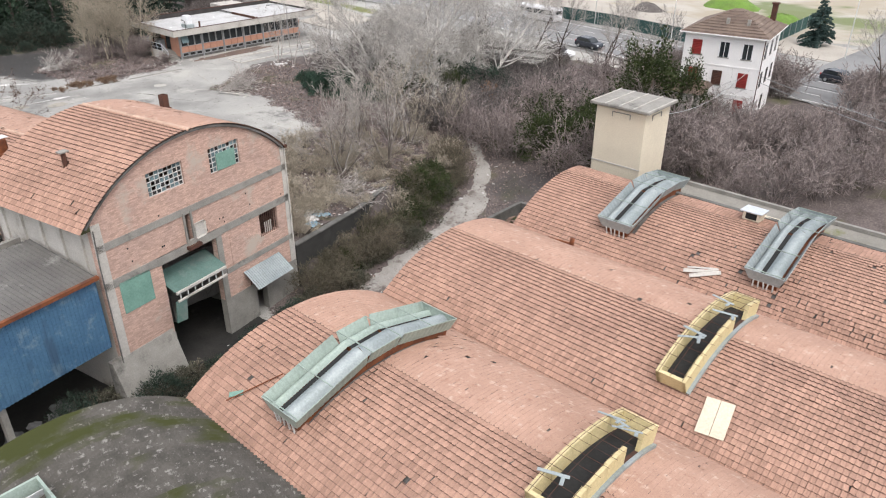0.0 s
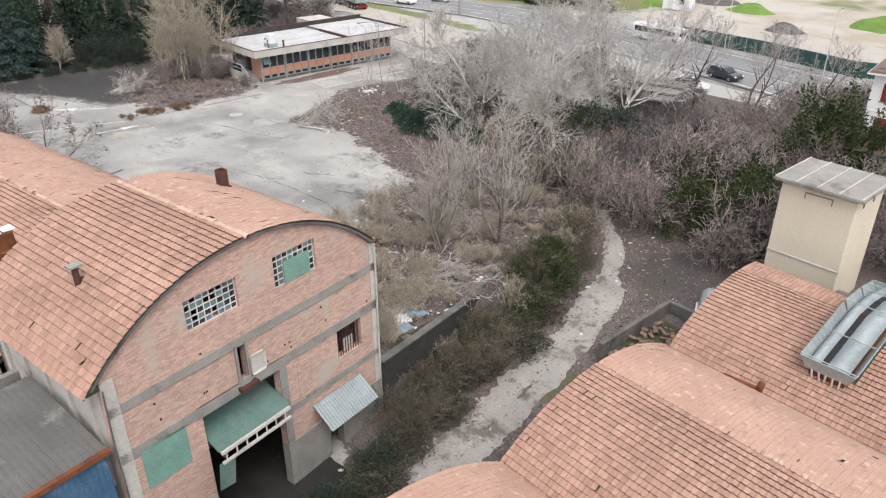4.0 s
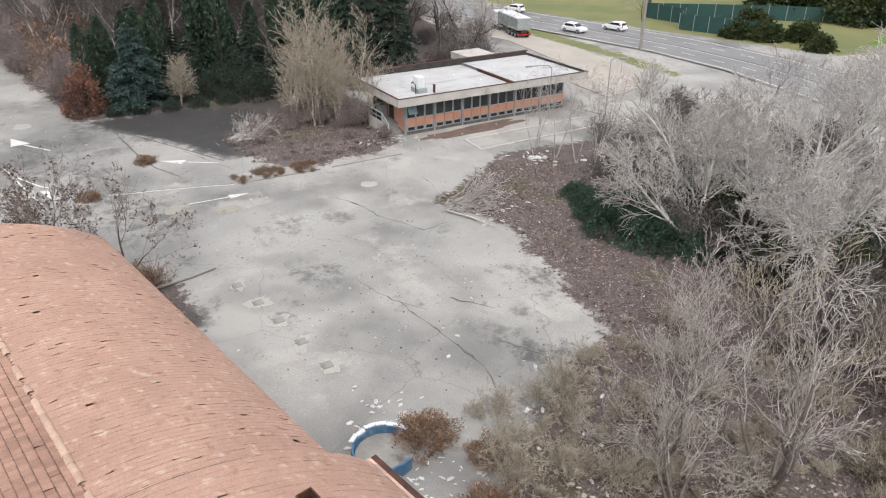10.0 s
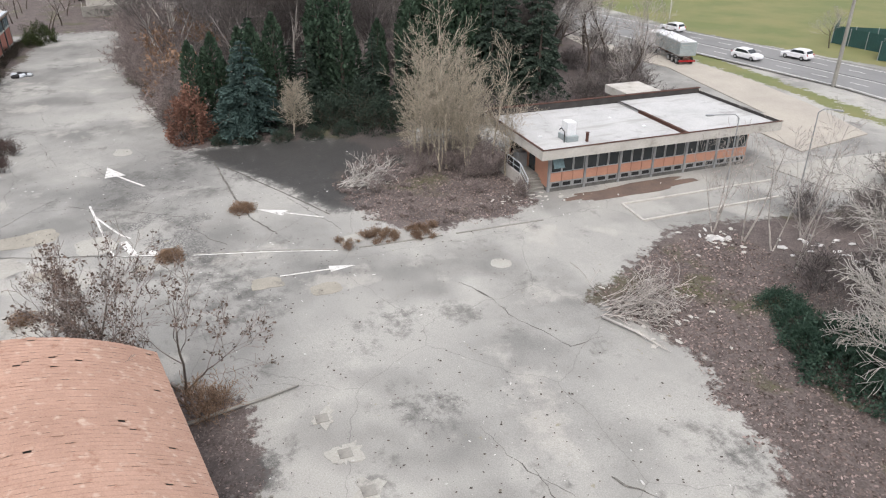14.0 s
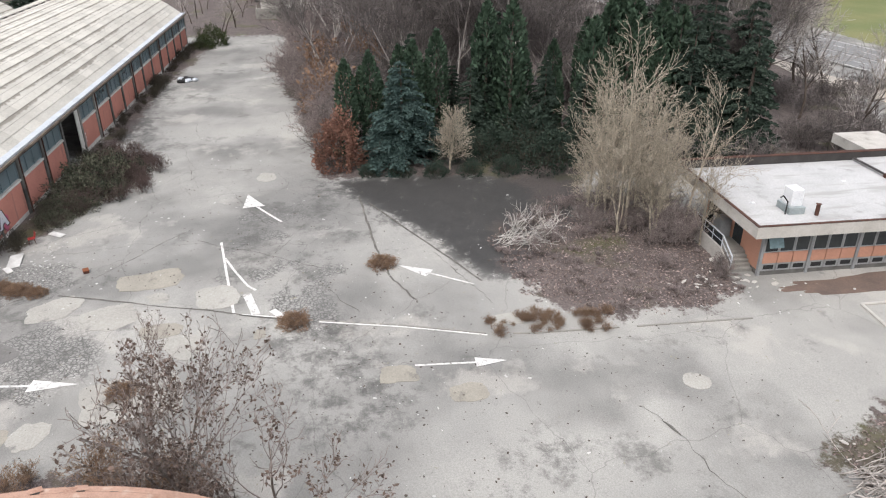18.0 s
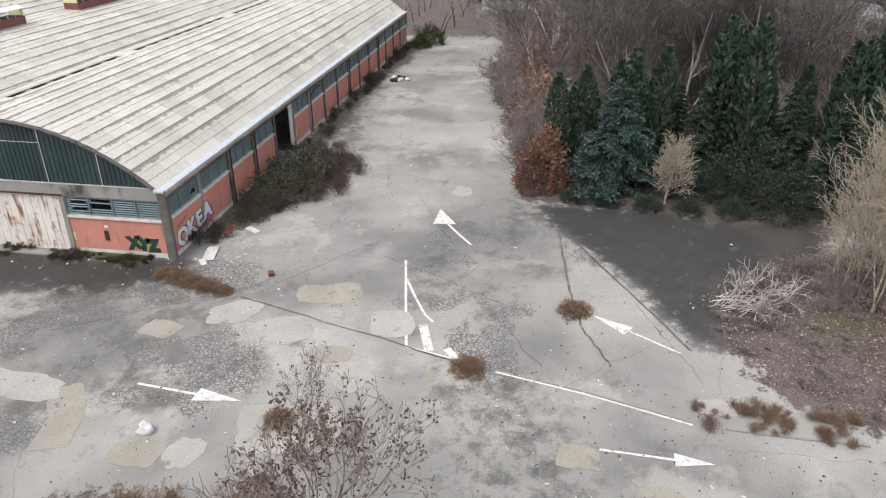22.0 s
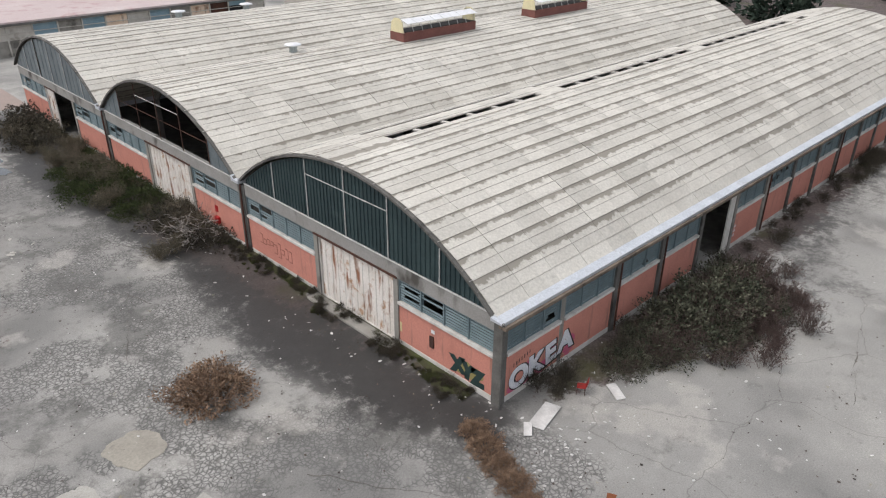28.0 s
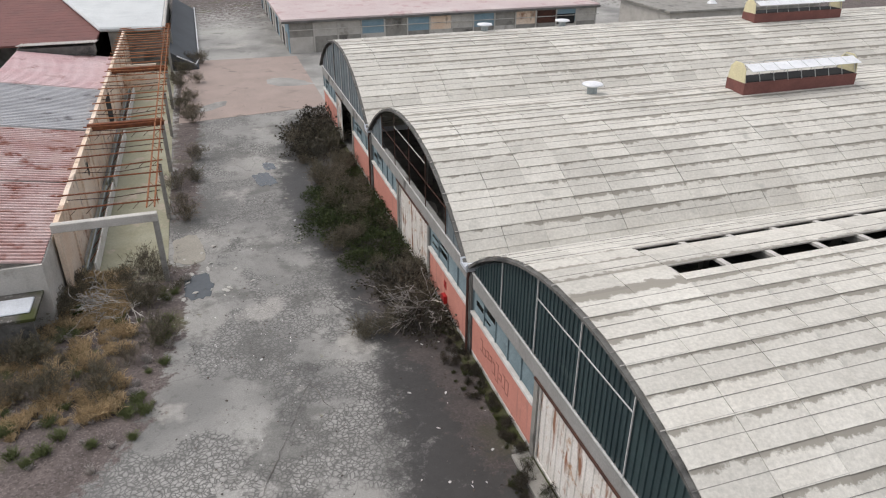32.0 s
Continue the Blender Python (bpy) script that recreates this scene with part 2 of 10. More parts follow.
# lap colour: ragged stain together with a painted lap shadow
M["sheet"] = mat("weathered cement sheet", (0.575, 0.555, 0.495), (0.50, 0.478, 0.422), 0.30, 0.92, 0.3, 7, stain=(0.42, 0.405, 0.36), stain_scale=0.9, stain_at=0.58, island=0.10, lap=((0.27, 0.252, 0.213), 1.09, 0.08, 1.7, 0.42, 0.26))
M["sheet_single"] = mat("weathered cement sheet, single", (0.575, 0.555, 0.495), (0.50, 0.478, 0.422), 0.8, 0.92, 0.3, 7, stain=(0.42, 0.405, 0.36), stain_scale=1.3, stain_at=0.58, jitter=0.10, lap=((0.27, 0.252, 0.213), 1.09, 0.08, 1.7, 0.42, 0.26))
M["gutter"] = mat("bare zinc gutter", (0.62, 0.65, 0.68), (0.50, 0.53, 0.56), 0.8, 0.45, 0.05, 10, metal=0.35, stain=(0.35, 0.34, 0.33), stain_at=0.62)
M["green_panel"] = mat("dark green ribbed panel", (0.038, 0.062, 0.064), (0.026, 0.044, 0.048), 0.5, 0.45, 0.1, 6, stain=(0.06, 0.085, 0.082), stain_at=0.6, streak=((0.018, 0.03, 0.032), (3, 3, 0.3), 0.6))
M["grey_panel"] = mat("grey sheet panel", (0.16, 0.19, 0.20), (0.11, 0.135, 0.145), 0.6, 0.55, 0.1, 8, stain=(0.07, 0.08, 0.085), stain_at=0.62)
M["louvre"] = mat("blue grey louvre slat", (0.17, 0.225, 0.24), (0.12, 0.165, 0.18), 0.8, 0.5, 0.1, 10, stain=(0.07, 0.085, 0.09), stain_at=0.62)
M["steel_white"] = mat("white painted steel bar", (0.6, 0.6, 0.58), (0.45, 0.45, 0.43), 1.0, 0.6, 0.05, 10)
M["rust"] = mat("rusted iron", (0.22, 0.075, 0.03), (0.11, 0.04, 0.022), 1.6, 0.9, 0.3, 14, stain=(0.30, 0.13, 0.06), stain_at=0.6)
M["rust_dark"] = mat("dark rusted steel", (0.10, 0.045, 0.03), (0.055, 0.03, 0.024), 1.6, 0.85, 0.2, 14)
# near black stands in for the shade inside openings, gaps and rooms
M["dark"] = mat("near black of unlit openings and interiors", (0.03, 0.03, 0.03), (0.02, 0.02, 0.02), 0.5, 0.95, 0.1, 6)
M["asphalt_dark"] = mat("damp dark ground", (0.07, 0.068, 0.064), (0.045, 0.044, 0.042), 0.5, 0.75, 0.3, 9)
M["glass_dark"] = mat("dark dusty window glass", (0.02, 0.025, 0.028), (0.035, 0.042, 0.045), 0.7, 0.12, 0.0, 5, spec=0.5)
M["white_paint"] = mat("worn white road paint", (0.72, 0.71, 0.68), (0.56, 0.55, 0.52), 2.5, 0.8, 0.1, 20, stain=(0.32, 0.31, 0.29), stain_scale=2.6, stain_at=0.54)
M["white_wall"] = mat("white rendered wall", (0.80, 0.79, 0.77), (0.74, 0.73, 0.71), 0.4, 0.85, 0.1, 12)
M["red_shutter"] = mat("red shutter paint", (0.28, 0.035, 0.03), (0.22, 0.03, 0.026), 1.2, 0.6, 0.1, 10)
M["cream"] = mat("cream rendered wall", (0.66, 0.59, 0.46), (0.61, 0.54, 0.42), 0.4, 0.88, 0.1, 12, stain=(0.55, 0.48, 0.37), stain_at=0.6)
M["green_paint"] = mat("faded green painted sheet", (0.19, 0.34, 0.28), (0.15, 0.28, 0.23), 1.0, 0.6, 0.1, 10)
M["fibreglass"] = mat("pale green translucent sheet", (0.33, 0.40, 0.35), (0.26, 0.32, 0.28), 0.7, 0.5, 0.1, 9, stain=(0.18, 0.2, 0.17), stain_at=0.6)
M["galv"] = mat("dull galvanised sheet", (0.36, 0.40, 0.40), (0.27, 0.31, 0.31), 0.8, 0.5, 0.1, 9, metal=0.3, stain=(0.18, 0.18, 0.17), stain_at=0.62)
M["yellow_sheet"] = mat("aged yellow sheet", (0.62, 0.53, 0.30), (0.54, 0.455, 0.25), 0.8, 0.65, 0.08, 9, stain=(0.45, 0.36, 0.2), stain_at=0.62)
M["blue_wall"] = mat("faded blue corrugated sheet", (0.05, 0.12, 0.21), (0.075, 0.16, 0.255), 0.5, 0.7, 0.1, 8, stain=(0.14, 0.215, 0.28), stain_scale=0.9, stain_at=0.54, streak=((0.045, 0.09, 0.15), (0.9, 0.9, 0.35), 0.56))
M["shed_roof"] = mat("dark grey corrugated roof", (0.15, 0.145, 0.135), (0.11, 0.105, 0.10), 0.4, 0.9, 0.2, 10, stain=(0.24, 0.235, 0.22), stain_scale=0.6, stain_at=0.57)
M["gate_green"] = mat("dusty green gate sheet", (0.115, 0.19, 0.165), (0.085, 0.15, 0.13), 1.0, 0.75, 0.1, 10, stain=(0.16, 0.20, 0.18), stain_at=0.58)
M["moss_sheet"] = mat("mossy corrugated sheet", (0.115, 0.108, 0.096), (0.07, 0.066, 0.058), 0.9, 0.95, 0.4, 12, stain=(0.26, 0.25, 0.23), stain_scale=3.2, stain_at=0.56, streak=((0.05, 0.057, 0.018), (0.5, 0.25, 0.25), 0.50))
M["roof_pale"] = mat("pale bitumen roof", (0.50, 0.50, 0.49), (0.42, 0.42, 0.412), 0.35, 0.85, 0.1, 8, stain=(0.31, 0.305, 0.295), stain_scale=0.4, stain_at=0.56, streak=((0.36, 0.355, 0.34), (1.2, 0.25, 1), 0.56))
M["orange_panel"] = mat("salmon orange panel", (0.52, 0.275, 0.19), (0.46, 0.24, 0.165), 0.8, 0.8, 0.1, 12)
M["chrome_grey"] = mat("grey painted metal", (0.34, 0.35, 0.35), (0.26, 0.27, 0.27), 1.0, 0.5, 0.08, 10, metal=0.2)
M["plastic_white"] = mat("white plastic", (0.75, 0.76, 0.76), (0.64, 0.65, 0.66), 1.0, 0.5, 0.05, 10)
M["black"] = mat("black rubber", (0.02, 0.02, 0.02), (0.03, 0.03, 0.03), 1.0, 0.7, 0.1, 10)
M["lane_rail"] = mat("dull green hoarding", (0.03, 0.085, 0.075), (0.025, 0.065, 0.06), 0.5, 0.6, 0.08, 8)


# ---- the ground: one sheet, with the yard, the sunken lane and the verges ----
def lerp(x, xs, ys):
    return float(np.interp(x, xs, ys))


def step(a, b, x):
    t = min(max((x - a) / (b - a), 0.0), 1.0)
    return t * t * (3 - 2 * t)


def lane_west(y):
    """x of the retaining wall and bank west of the sunken lane."""
    return lerp(y, (-40, 24.9, 25.0, 33, 42, 50, 56), (-42, -42, -36.6, -38.0, -40, -43, -46))


def ground_z(x, y):
    low = lerp(y, (-30, 20, 30, 38, 45, 52, 57), (-3.4, -3.4, -2.9, -2.1, -1.3, -0.3, 0.0))
    w = lane_west(y)
    soft = lerp(y, (25, 33, 36, 44, 56), (0.5, 0.5, 2.5, 3.5, 5.0))
    z = low * step(w, w + soft, x)
    if y < -20:
        z *= 1 - step(-20, -32, y) if x < -30 else 1.0
    z += 0.05 * noise.noise((x * 0.13, y * 0.13, 0.0))
    if x < -40 and -30 < y < 44:
        z = min(max(z, -0.05), 0.05)
    return z


def inside(x, y, poly):
    c = False
    for i in range(len(poly)):
        (x1, y1), (x2, y2) = poly[i - 1], poly[i]
        if (y1 > y) != (y2 > y) and x < (x2 - x1) * (y - y1) / (y2 - y1) + x1:
            c = not c
    return c


# zones: leaf litter and scrub soil, grass, road
SCRUB = [
    [(-36, 24), (-44, 25.5), (-47, 30), (-51, 35), (-54.5, 42.5), (-60, 43.3), (-69, 45.5), (-76, 43.0), (-78, 49), (-82, 53), (-80, 70), (-86, 78), (-60, 86), (-20, 92), (6, 92), (30, 40), (-20, 49), (-37, 49), (-39, 40), (-38, 33)],
    [(-88, 37), (-94, 32.5), (-101, 33.5), (-104, 41), (-112, 44), (-102, 72), (-135, 84), (-190, 92), (-190, 22), (-145, 15.5), (-127, 19), (-113, 21), (-111, 37), (-103, 38), (-100, 47), (-90, 47.5), (-88, 44)],
    [(-36.4, 24), (-33, 18), (-27.2, 24), (-27.2, 50), (-34, 53), (-44, 52), (-40, 42), (-37.8, 33)],
    [(-73, -12), (-78.0, -17), (-82.6, -23), (-84.0, -31), (-85, -38), (-79, -39), (-60, -30), (-60, -12)],
    [(-66, 20), (-66, 22.0), (-69.5, 23.0), (-74.0, 21.5), (-76.5, 18), (-79, 12), (-79, 4), (-70, 0), (-64, 10)],
    [(-98.7, -3), (-96.5, -20), (-95, -30), (-93.5, -45), (-96, -58), (-98.7, -60)],
    [(-100, -1.5), (-103, 1.0), (-108, 2.5), (-114, 4.6), (-118, 4), (-122, 1.0), (-135, 0.8), (-150, 0.8), (-174, 2.5), (-180, -1.5)],
    [(-83.5, -45), (-85.5, -45), (-85.8, -75), (-87, -100), (-83.5, -100)],
]
GRASS = [
    [(-400, 111), (-169, 106), (-145, 106), (-113, 115), (-92, 121), (-92, 300), (-400, 300)],
    [(-150, 94), (-131, 92.2), (-108, 91.3), (-95, 90), (-95, 93), (-108, 94), (-131, 96)],
]
# ground darkened in colour: wet asphalt, tree floor, bank, and the alley's painted shade
DARK_GROUND = [
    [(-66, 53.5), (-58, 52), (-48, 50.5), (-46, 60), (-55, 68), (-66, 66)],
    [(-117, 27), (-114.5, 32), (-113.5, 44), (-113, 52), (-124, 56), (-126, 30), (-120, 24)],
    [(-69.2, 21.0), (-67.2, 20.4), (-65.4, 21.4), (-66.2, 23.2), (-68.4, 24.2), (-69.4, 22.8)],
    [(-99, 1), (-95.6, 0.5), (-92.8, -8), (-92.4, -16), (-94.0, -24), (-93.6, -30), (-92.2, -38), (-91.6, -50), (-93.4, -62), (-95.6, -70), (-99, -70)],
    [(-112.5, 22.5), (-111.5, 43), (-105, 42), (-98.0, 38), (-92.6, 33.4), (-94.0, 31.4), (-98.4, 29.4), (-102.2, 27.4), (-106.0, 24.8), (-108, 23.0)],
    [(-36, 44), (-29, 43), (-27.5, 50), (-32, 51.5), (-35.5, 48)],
    # alley: shade of the brick building and shed, painted dark
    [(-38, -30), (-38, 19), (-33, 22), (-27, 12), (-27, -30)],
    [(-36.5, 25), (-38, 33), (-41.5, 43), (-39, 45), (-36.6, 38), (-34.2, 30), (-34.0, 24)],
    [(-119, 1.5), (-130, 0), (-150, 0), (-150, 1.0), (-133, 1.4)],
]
STAINED = [
    [(-113, 20.5), (-108, 23), (-98.5, 24.4), (-98.5, 25.4), (-105.5, 25.4), (-101, 28.6), (-94, 31.5), (-95, 33.5), (-108, 26), (-113, 23)],
    [(-117, 6.5), (-116, 2), (-128, 0), (-150, 0), (-150, 3), (-133, 3.4), (-122, 7.5)],
    [(-100, 20.8), (-103, 22.5), (-118, 20.5), (-121, 18.6), (-110, 18.8)],
    [(-58.0, 36.2), (-55.2, 38.2), (-50.4, 40.4), (-50.0, 37.0), (-53.7, 35.8)],
    [(-71.4, 29.2), (-70.2, 31.0), (-69.5, 34.6), (-67.4, 33.0), (-66.9, 30.0), (-68.3, 28.2)],
    [(-79.5, 30), (-75.5, 28), (-74.5, 33), (-78.5, 35)],
    [(-83, -3), (-80, -6), (-80, -14), (-83.5, -12)],
    [(-77.2, 27.3), (-75.8, 29.5), (-71.4, 29.8), (-73.4, 28.6)],
    [(-55.0, 33.0), (-52.7, 34.3), (-48.7, 34.3), (-48.4, 32.0), (-51.3, 31.6)],
    [(-64.4, 43.4), (-62.8, 43.9), (-60.4, 43.8), (-58.0, 42.8), (-61.6, 42.0)],
    [(-91.5, -20), (-88.5, -22), (-89.5, -28), (-92.5, -26)],
    [(-92, 16), (-78, 20), (-80, 27), (-90, 24)],
]
DIRTY = [[(-99, 8), (-86, 9), (-79, 2), (-78, -72), (-99, -72)], [(-112, 20), (-103, 23), (-88, 22), (-93, 14), (-108, 14)]]
SOAKED = [
    [(-60.2, 34.9), (-58.6, 35.2), (-56.6, 36.6), (-54.0, 38.2), (-51.6, 39.0), (-51.8, 40.2), (-54.6, 39.4), (-57.4, 37.8), (-59.6, 36.4)],
    [(-71.6, 29.4), (-70.4, 29.2), (-69.0, 31.0), (-69.0, 33.4), (-70.2, 33.2), (-70.4, 31.2)],
    [(-69.2, 21.6), (-66.8, 21.6), (-66.6, 24.6), (-68.6, 24.8)],
    [(-64.4, 40.6), (-61.4, 41.2), (-58.2, 41.9), (-58.6, 43.0), (-62.6, 42.6)],
    [(-54.0, 33.6), (-51.4, 34.4), (-49.0, 36.2), (-49.8, 37.2), (-52.6, 35.6)],
]
FIELD = [[(-92, 121), (-60, 117), (60, 130), (200, 300), (-92, 300)]]
xs = sorted(set([-3000, -1500, -800, -500, -350, -260, -230, -215, -206, -200, -195, -190, -186, -183] + [round(-180 + 0.8 * i, 2) for i in range(200)] + [-20 + 2.0 * i for i in range(30)] + [60, 120, 250, 500, 1200, 3000]))
ys = sorted(set([-3000, -1200, -600, -300, -220, -180, -150] + [-120 + 1.6 * i for i in range(50)] + [-40 + 0.8 * i for i in range(202)] + [124, 130, 137, 145, 160, 200, 300, 500, 1200, 3000]))
gv, gf, zone, damp = [], [], [], []
for j, y in enumerate(ys):
    for i, x in enumerate(xs):
        near = -230 < x < 60 and -125 < y < 135
        gv.append((x, y, ground_z(x, y) if near else 0.0))
        wx, wy = x + 1.1 * noise.noise((x * 0.35, y * 0.35, 3.0)), y + 1.1 * noise.noise((x * 0.35, y * 0.35, 9.0))
        s = any(inside(wx, wy, p) for p in SCRUB) or (x < -182 and y < 95) or y < -125 or (x > -30 and y < 95)
        g = any(inside(wx, wy, p) for p in GRASS)
        d = any(inside(wx, wy, p) for p in FIELD)
        zone.append((float(s and not g), float(g), float(d), 1.0))
        w = 1.0 if any(inside(wx, wy, p) for p in DARK_GROUND) else (0.82 if any(inside(wx, wy, p) for p in SOAKED) else (0.45 if any(inside(wx, wy, p) for p in STAINED) else 0.0))
        damp.append((w, float(any(inside(wx, wy, p) for p in DIRTY)), 0.0, 1.0))
nx = len(xs)
for j in range(len(ys) - 1):
    for i in range(nx - 1):
        a = j * nx + i
        gf.append((a, a + 1, a + nx + 1, a + nx))
gm = raw("ground", gv, gf)


def softened(rows, passes):
    a = np.array(rows).reshape(len(ys), nx, 4)
    for _ in range(passes):
        p = np.pad(a, ((1, 1), (1, 1), (0, 0)), mode="edge")
        a = (p[1:-1, 1:-1] * 2 + p[:-2, 1:-1] + p[2:, 1:-1] + p[1:-1, :-2] + p[1:-1, 2:]) / 6
    return a.astype(np.float32).ravel()


# damp layer: red holds all darkened ground, green the dirty zones
for nm, rows, k in (("zone", zone, 2), ("damp", damp, 5)):
    attr = gm.color_attributes.new(nm, "FLOAT_COLOR", "POINT")
    attr.data.foreach_set("color", softened(rows, k))


def ground_material():
    m = bpy.data.materials.new("yard asphalt, leaf litter and grass")
    m.use_nodes = True
    n, l = m.node_tree.nodes, m.node_tree.links
    b = n["Principled BSDF"]
    pos = n.new("ShaderNodeNewGeometry").outputs["Position"]

    def tex(s, detail=6, rough_=0.6, off=0.0):
        t = n.new("ShaderNodeTexNoise")
        t.inputs["Scale"].default_value, t.inputs["Detail"].default_value, t.inputs["Roughness"].default_value = s, detail, rough_
        mp = n.new("ShaderNodeMapping")
        mp.inputs["Location"].default_value = (off, off * 0.7, 0)
        l.new(pos, mp.inputs["Vector"])
        l.new(mp.outputs["Vector"], t.inputs["Vector"])
        return t.outputs["Fac"]

    def ramp(f, a, c, lo=0.0, hi=1.0):
        r = n.new("ShaderNodeMapRange")
        for k, v in (("From Min", a), ("From Max", c), ("To Min", lo), ("To Max", hi)):
            r.inputs[k].default_value = v
        l.new(f, r.inputs["Value"])
        return r.outputs["Result"]

    def mix(f, a, c, kind="MIX"):
        x = n.new("ShaderNodeMix")
        x.data_type, x.blend_type = "RGBA", kind
        for sock, v in ((x.inputs[0], f), (x.inputs[6], a), (x.inputs[7], c)):
            if isinstance(v, (int, float)):
                sock.default_value = v
            elif isinstance(v, tuple):
                sock.default_value = (*v, 1)
            else:
                l.new(v, sock)
        return x.outputs[2]

    def times(a, c):
        x = n.new("ShaderNodeMath")
        x.operation = "MULTIPLY"
        l.new(a, x.inputs[0])
        if isinstance(c, float):
            x.inputs[1].default_value = c
        else:
            l.new(c, x.inputs[1])
        return x.outputs[0]
    # asphalt: pale worn slabs, darker crazed patches, damp stains, thin cracks
    col = mix(ramp(tex(0.06, 5), 0.4, 0.62), (0.375, 0.367, 0.338), (0.295, 0.29, 0.27))
    da = n.new("ShaderNodeVertexColor")
    da.layer_name = "damp"
    dsep = n.new("ShaderNodeSeparateColor")
    l.new(da.outputs["Color"], dsep.inputs["Color"])

    def more(f, k):
        x = n.new("ShaderNodeMath")
        x.operation = "MULTIPLY_ADD"
        l.new(dsep.outputs["Green"], x.inputs[0])
        x.inputs[1].default_value = k
        l.new(f, x.inputs[2])
        return x.outputs[0]
    crazed = ramp(more(tex(0.15, 5, 0.62, 31), 0.125), 0.6, 0.63)
    jog = n.new("ShaderNodeTexNoise")
    jog.inputs["Scale"].default_value = 1.4
    l.new(pos, jog.inputs["Vector"])
    bent = n.new("ShaderNodeVectorMath")
    bent.operation = "MULTIPLY_ADD"
    l.new(jog.outputs["Color"], bent.inputs[0])
    bent.inputs[1].default_value = (0.5, 0.5, 0.0)
    l.new(pos, bent.inputs[2])
    vor = n.new("ShaderNodeTexVoronoi")
    vor.feature = "DISTANCE_TO_EDGE"
    vor.inputs["Scale"].default_value = 4.6
    l.new(bent.outputs[0], vor.inputs["Vector"])
    cells = ramp(vor.outputs["Distance"], 0.03, 0.15)
    vcol = n.new("ShaderNodeTexVoronoi")
    vcol.inputs["Scale"].default_value = 4.6
    l.new(bent.outputs[0], vcol.inputs["Vector"])
    cc = mix(ramp(vcol.outputs["Distance"], 0.0, 0.6), (0.42, 0.41, 0.383), (0.30, 0.294, 0.273))
    craze = mix(cells, (0.115, 0.112, 0.105), cc)
    col = mix(times(times(crazed, ramp(dsep.outputs["Green"], 0.15, 0.5)), 0.95), col, craze)
    smooth = ramp(tex(0.12, 4, 0.5, 205), 0.575, 0.605)
    col = mix(times(times(smooth, ramp(dsep.outputs["Green"], 0.15, 0.5)), 0.85), col, (0.365, 0.355, 0.325))
    col = mix(times(ramp(more(tex(0.05, 6, 0.62, 77), 0.08), 0.48, 0.66), 0.62), col, (0.150, 0.147, 0.140))
    col = mix(times(ramp(tex(0.13, 3, 0.5, 140), 0.48, 0.66), 0.58), col, (0.125, 0.124, 0.118))
    col = mix(times(ramp(more(tex(0.23, 7, 0.7, 13), 0.08), 0.585, 0.67), 0.65), col, (0.11, 0.108, 0.10))
    col = mix(times(ramp(more(tex(1.7, 6, 0.72, 17), 0.05), 0.62, 0.70), 0.45), col, (0.12, 0.117, 0.108))
    col = mix(times(ramp(tex(0.16, 6, 0.6, 50), 0.58, 0.64), 0.5), col, (0.44, 0.42, 0.38))
    wob = n.new("ShaderNodeTexNoise")
    wob.inputs["Scale"].default_value = 0.5
    wob.inputs["Detail"].default_value = 4
    l.new(pos, wob.inputs["Vector"])
    wv = n.new("ShaderNodeMixRGB")
    wv.inputs[0].default_value = 0.12
    sc = n.new("ShaderNodeMapping")
    sc.inputs["Scale"].default_value = (0.11, 0.11, 0.11)
    l.new(pos, sc.inputs["Vector"])
    l.new(sc.outputs["Vector"], wv.inputs[1])
    l.new(wob.outputs["Color"], wv.inputs[2])
    crack = n.new("ShaderNodeTexVoronoi")
    crack.feature = "DISTANCE_TO_EDGE"
    crack.inputs["Scale"].default_value = 1.0
    l.new(wv.outputs[0], crack.inputs["Vector"])
    col = mix(ramp(crack.outputs["Distance"], 0.0, 0.003, 0.4, 0.0), col, (0.07, 0.066, 0.06))
    col = mix(1.0, col, mix(ramp(tex(14, 3, 0.7), 0.3, 0.7), (0.8, 0.8, 0.8), (1.14, 1.14, 1.14)), "MULTIPLY")
    # darkened ground: red plus noise; also lowers the roughness
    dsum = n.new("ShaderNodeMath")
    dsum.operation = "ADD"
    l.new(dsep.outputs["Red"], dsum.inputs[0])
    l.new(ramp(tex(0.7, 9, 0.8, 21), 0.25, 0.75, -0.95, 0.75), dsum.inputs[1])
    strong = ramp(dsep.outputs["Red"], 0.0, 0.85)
    dark_fac = ramp(dsum.outputs[0], 0.22, 0.66)
    col = mix(times(times(dark_fac, strong), 0.95), col, mix(ramp(tex(0.8, 6, 0.7, 8), 0.4, 0.65), (0.058, 0.056, 0.053), (0.033, 0.032, 0.031)))
    # leaf litter and scrub
    lit = mix(ramp(tex(0.5, 7, 0.7, 5), 0.38, 0.62), (0.135, 0.11, 0.10), (0.08, 0.066, 0.06))
    lit = mix(ramp(tex(9, 4, 0.7, 5), 0.57, 0.70), lit, (0.22, 0.185, 0.172))
    fleck = n.new("ShaderNodeTexVoronoi")
    fleck.inputs["Scale"].default_value = 11.0
    l.new(pos, fleck.inputs["Vector"])
    fs = n.new("ShaderNodeSeparateColor")
    l.new(fleck.outputs["Color"], fs.inputs["Color"])
    lit = mix(ramp(fs.outputs["Red"], 0.6, 1.0, 0.0, 0.55), lit, (0.21, 0.175, 0.166))
    lit = mix(ramp(fs.outputs["Green"], 0.7, 1.0, 0.0, 0.7), lit, (0.055, 0.046, 0.042))
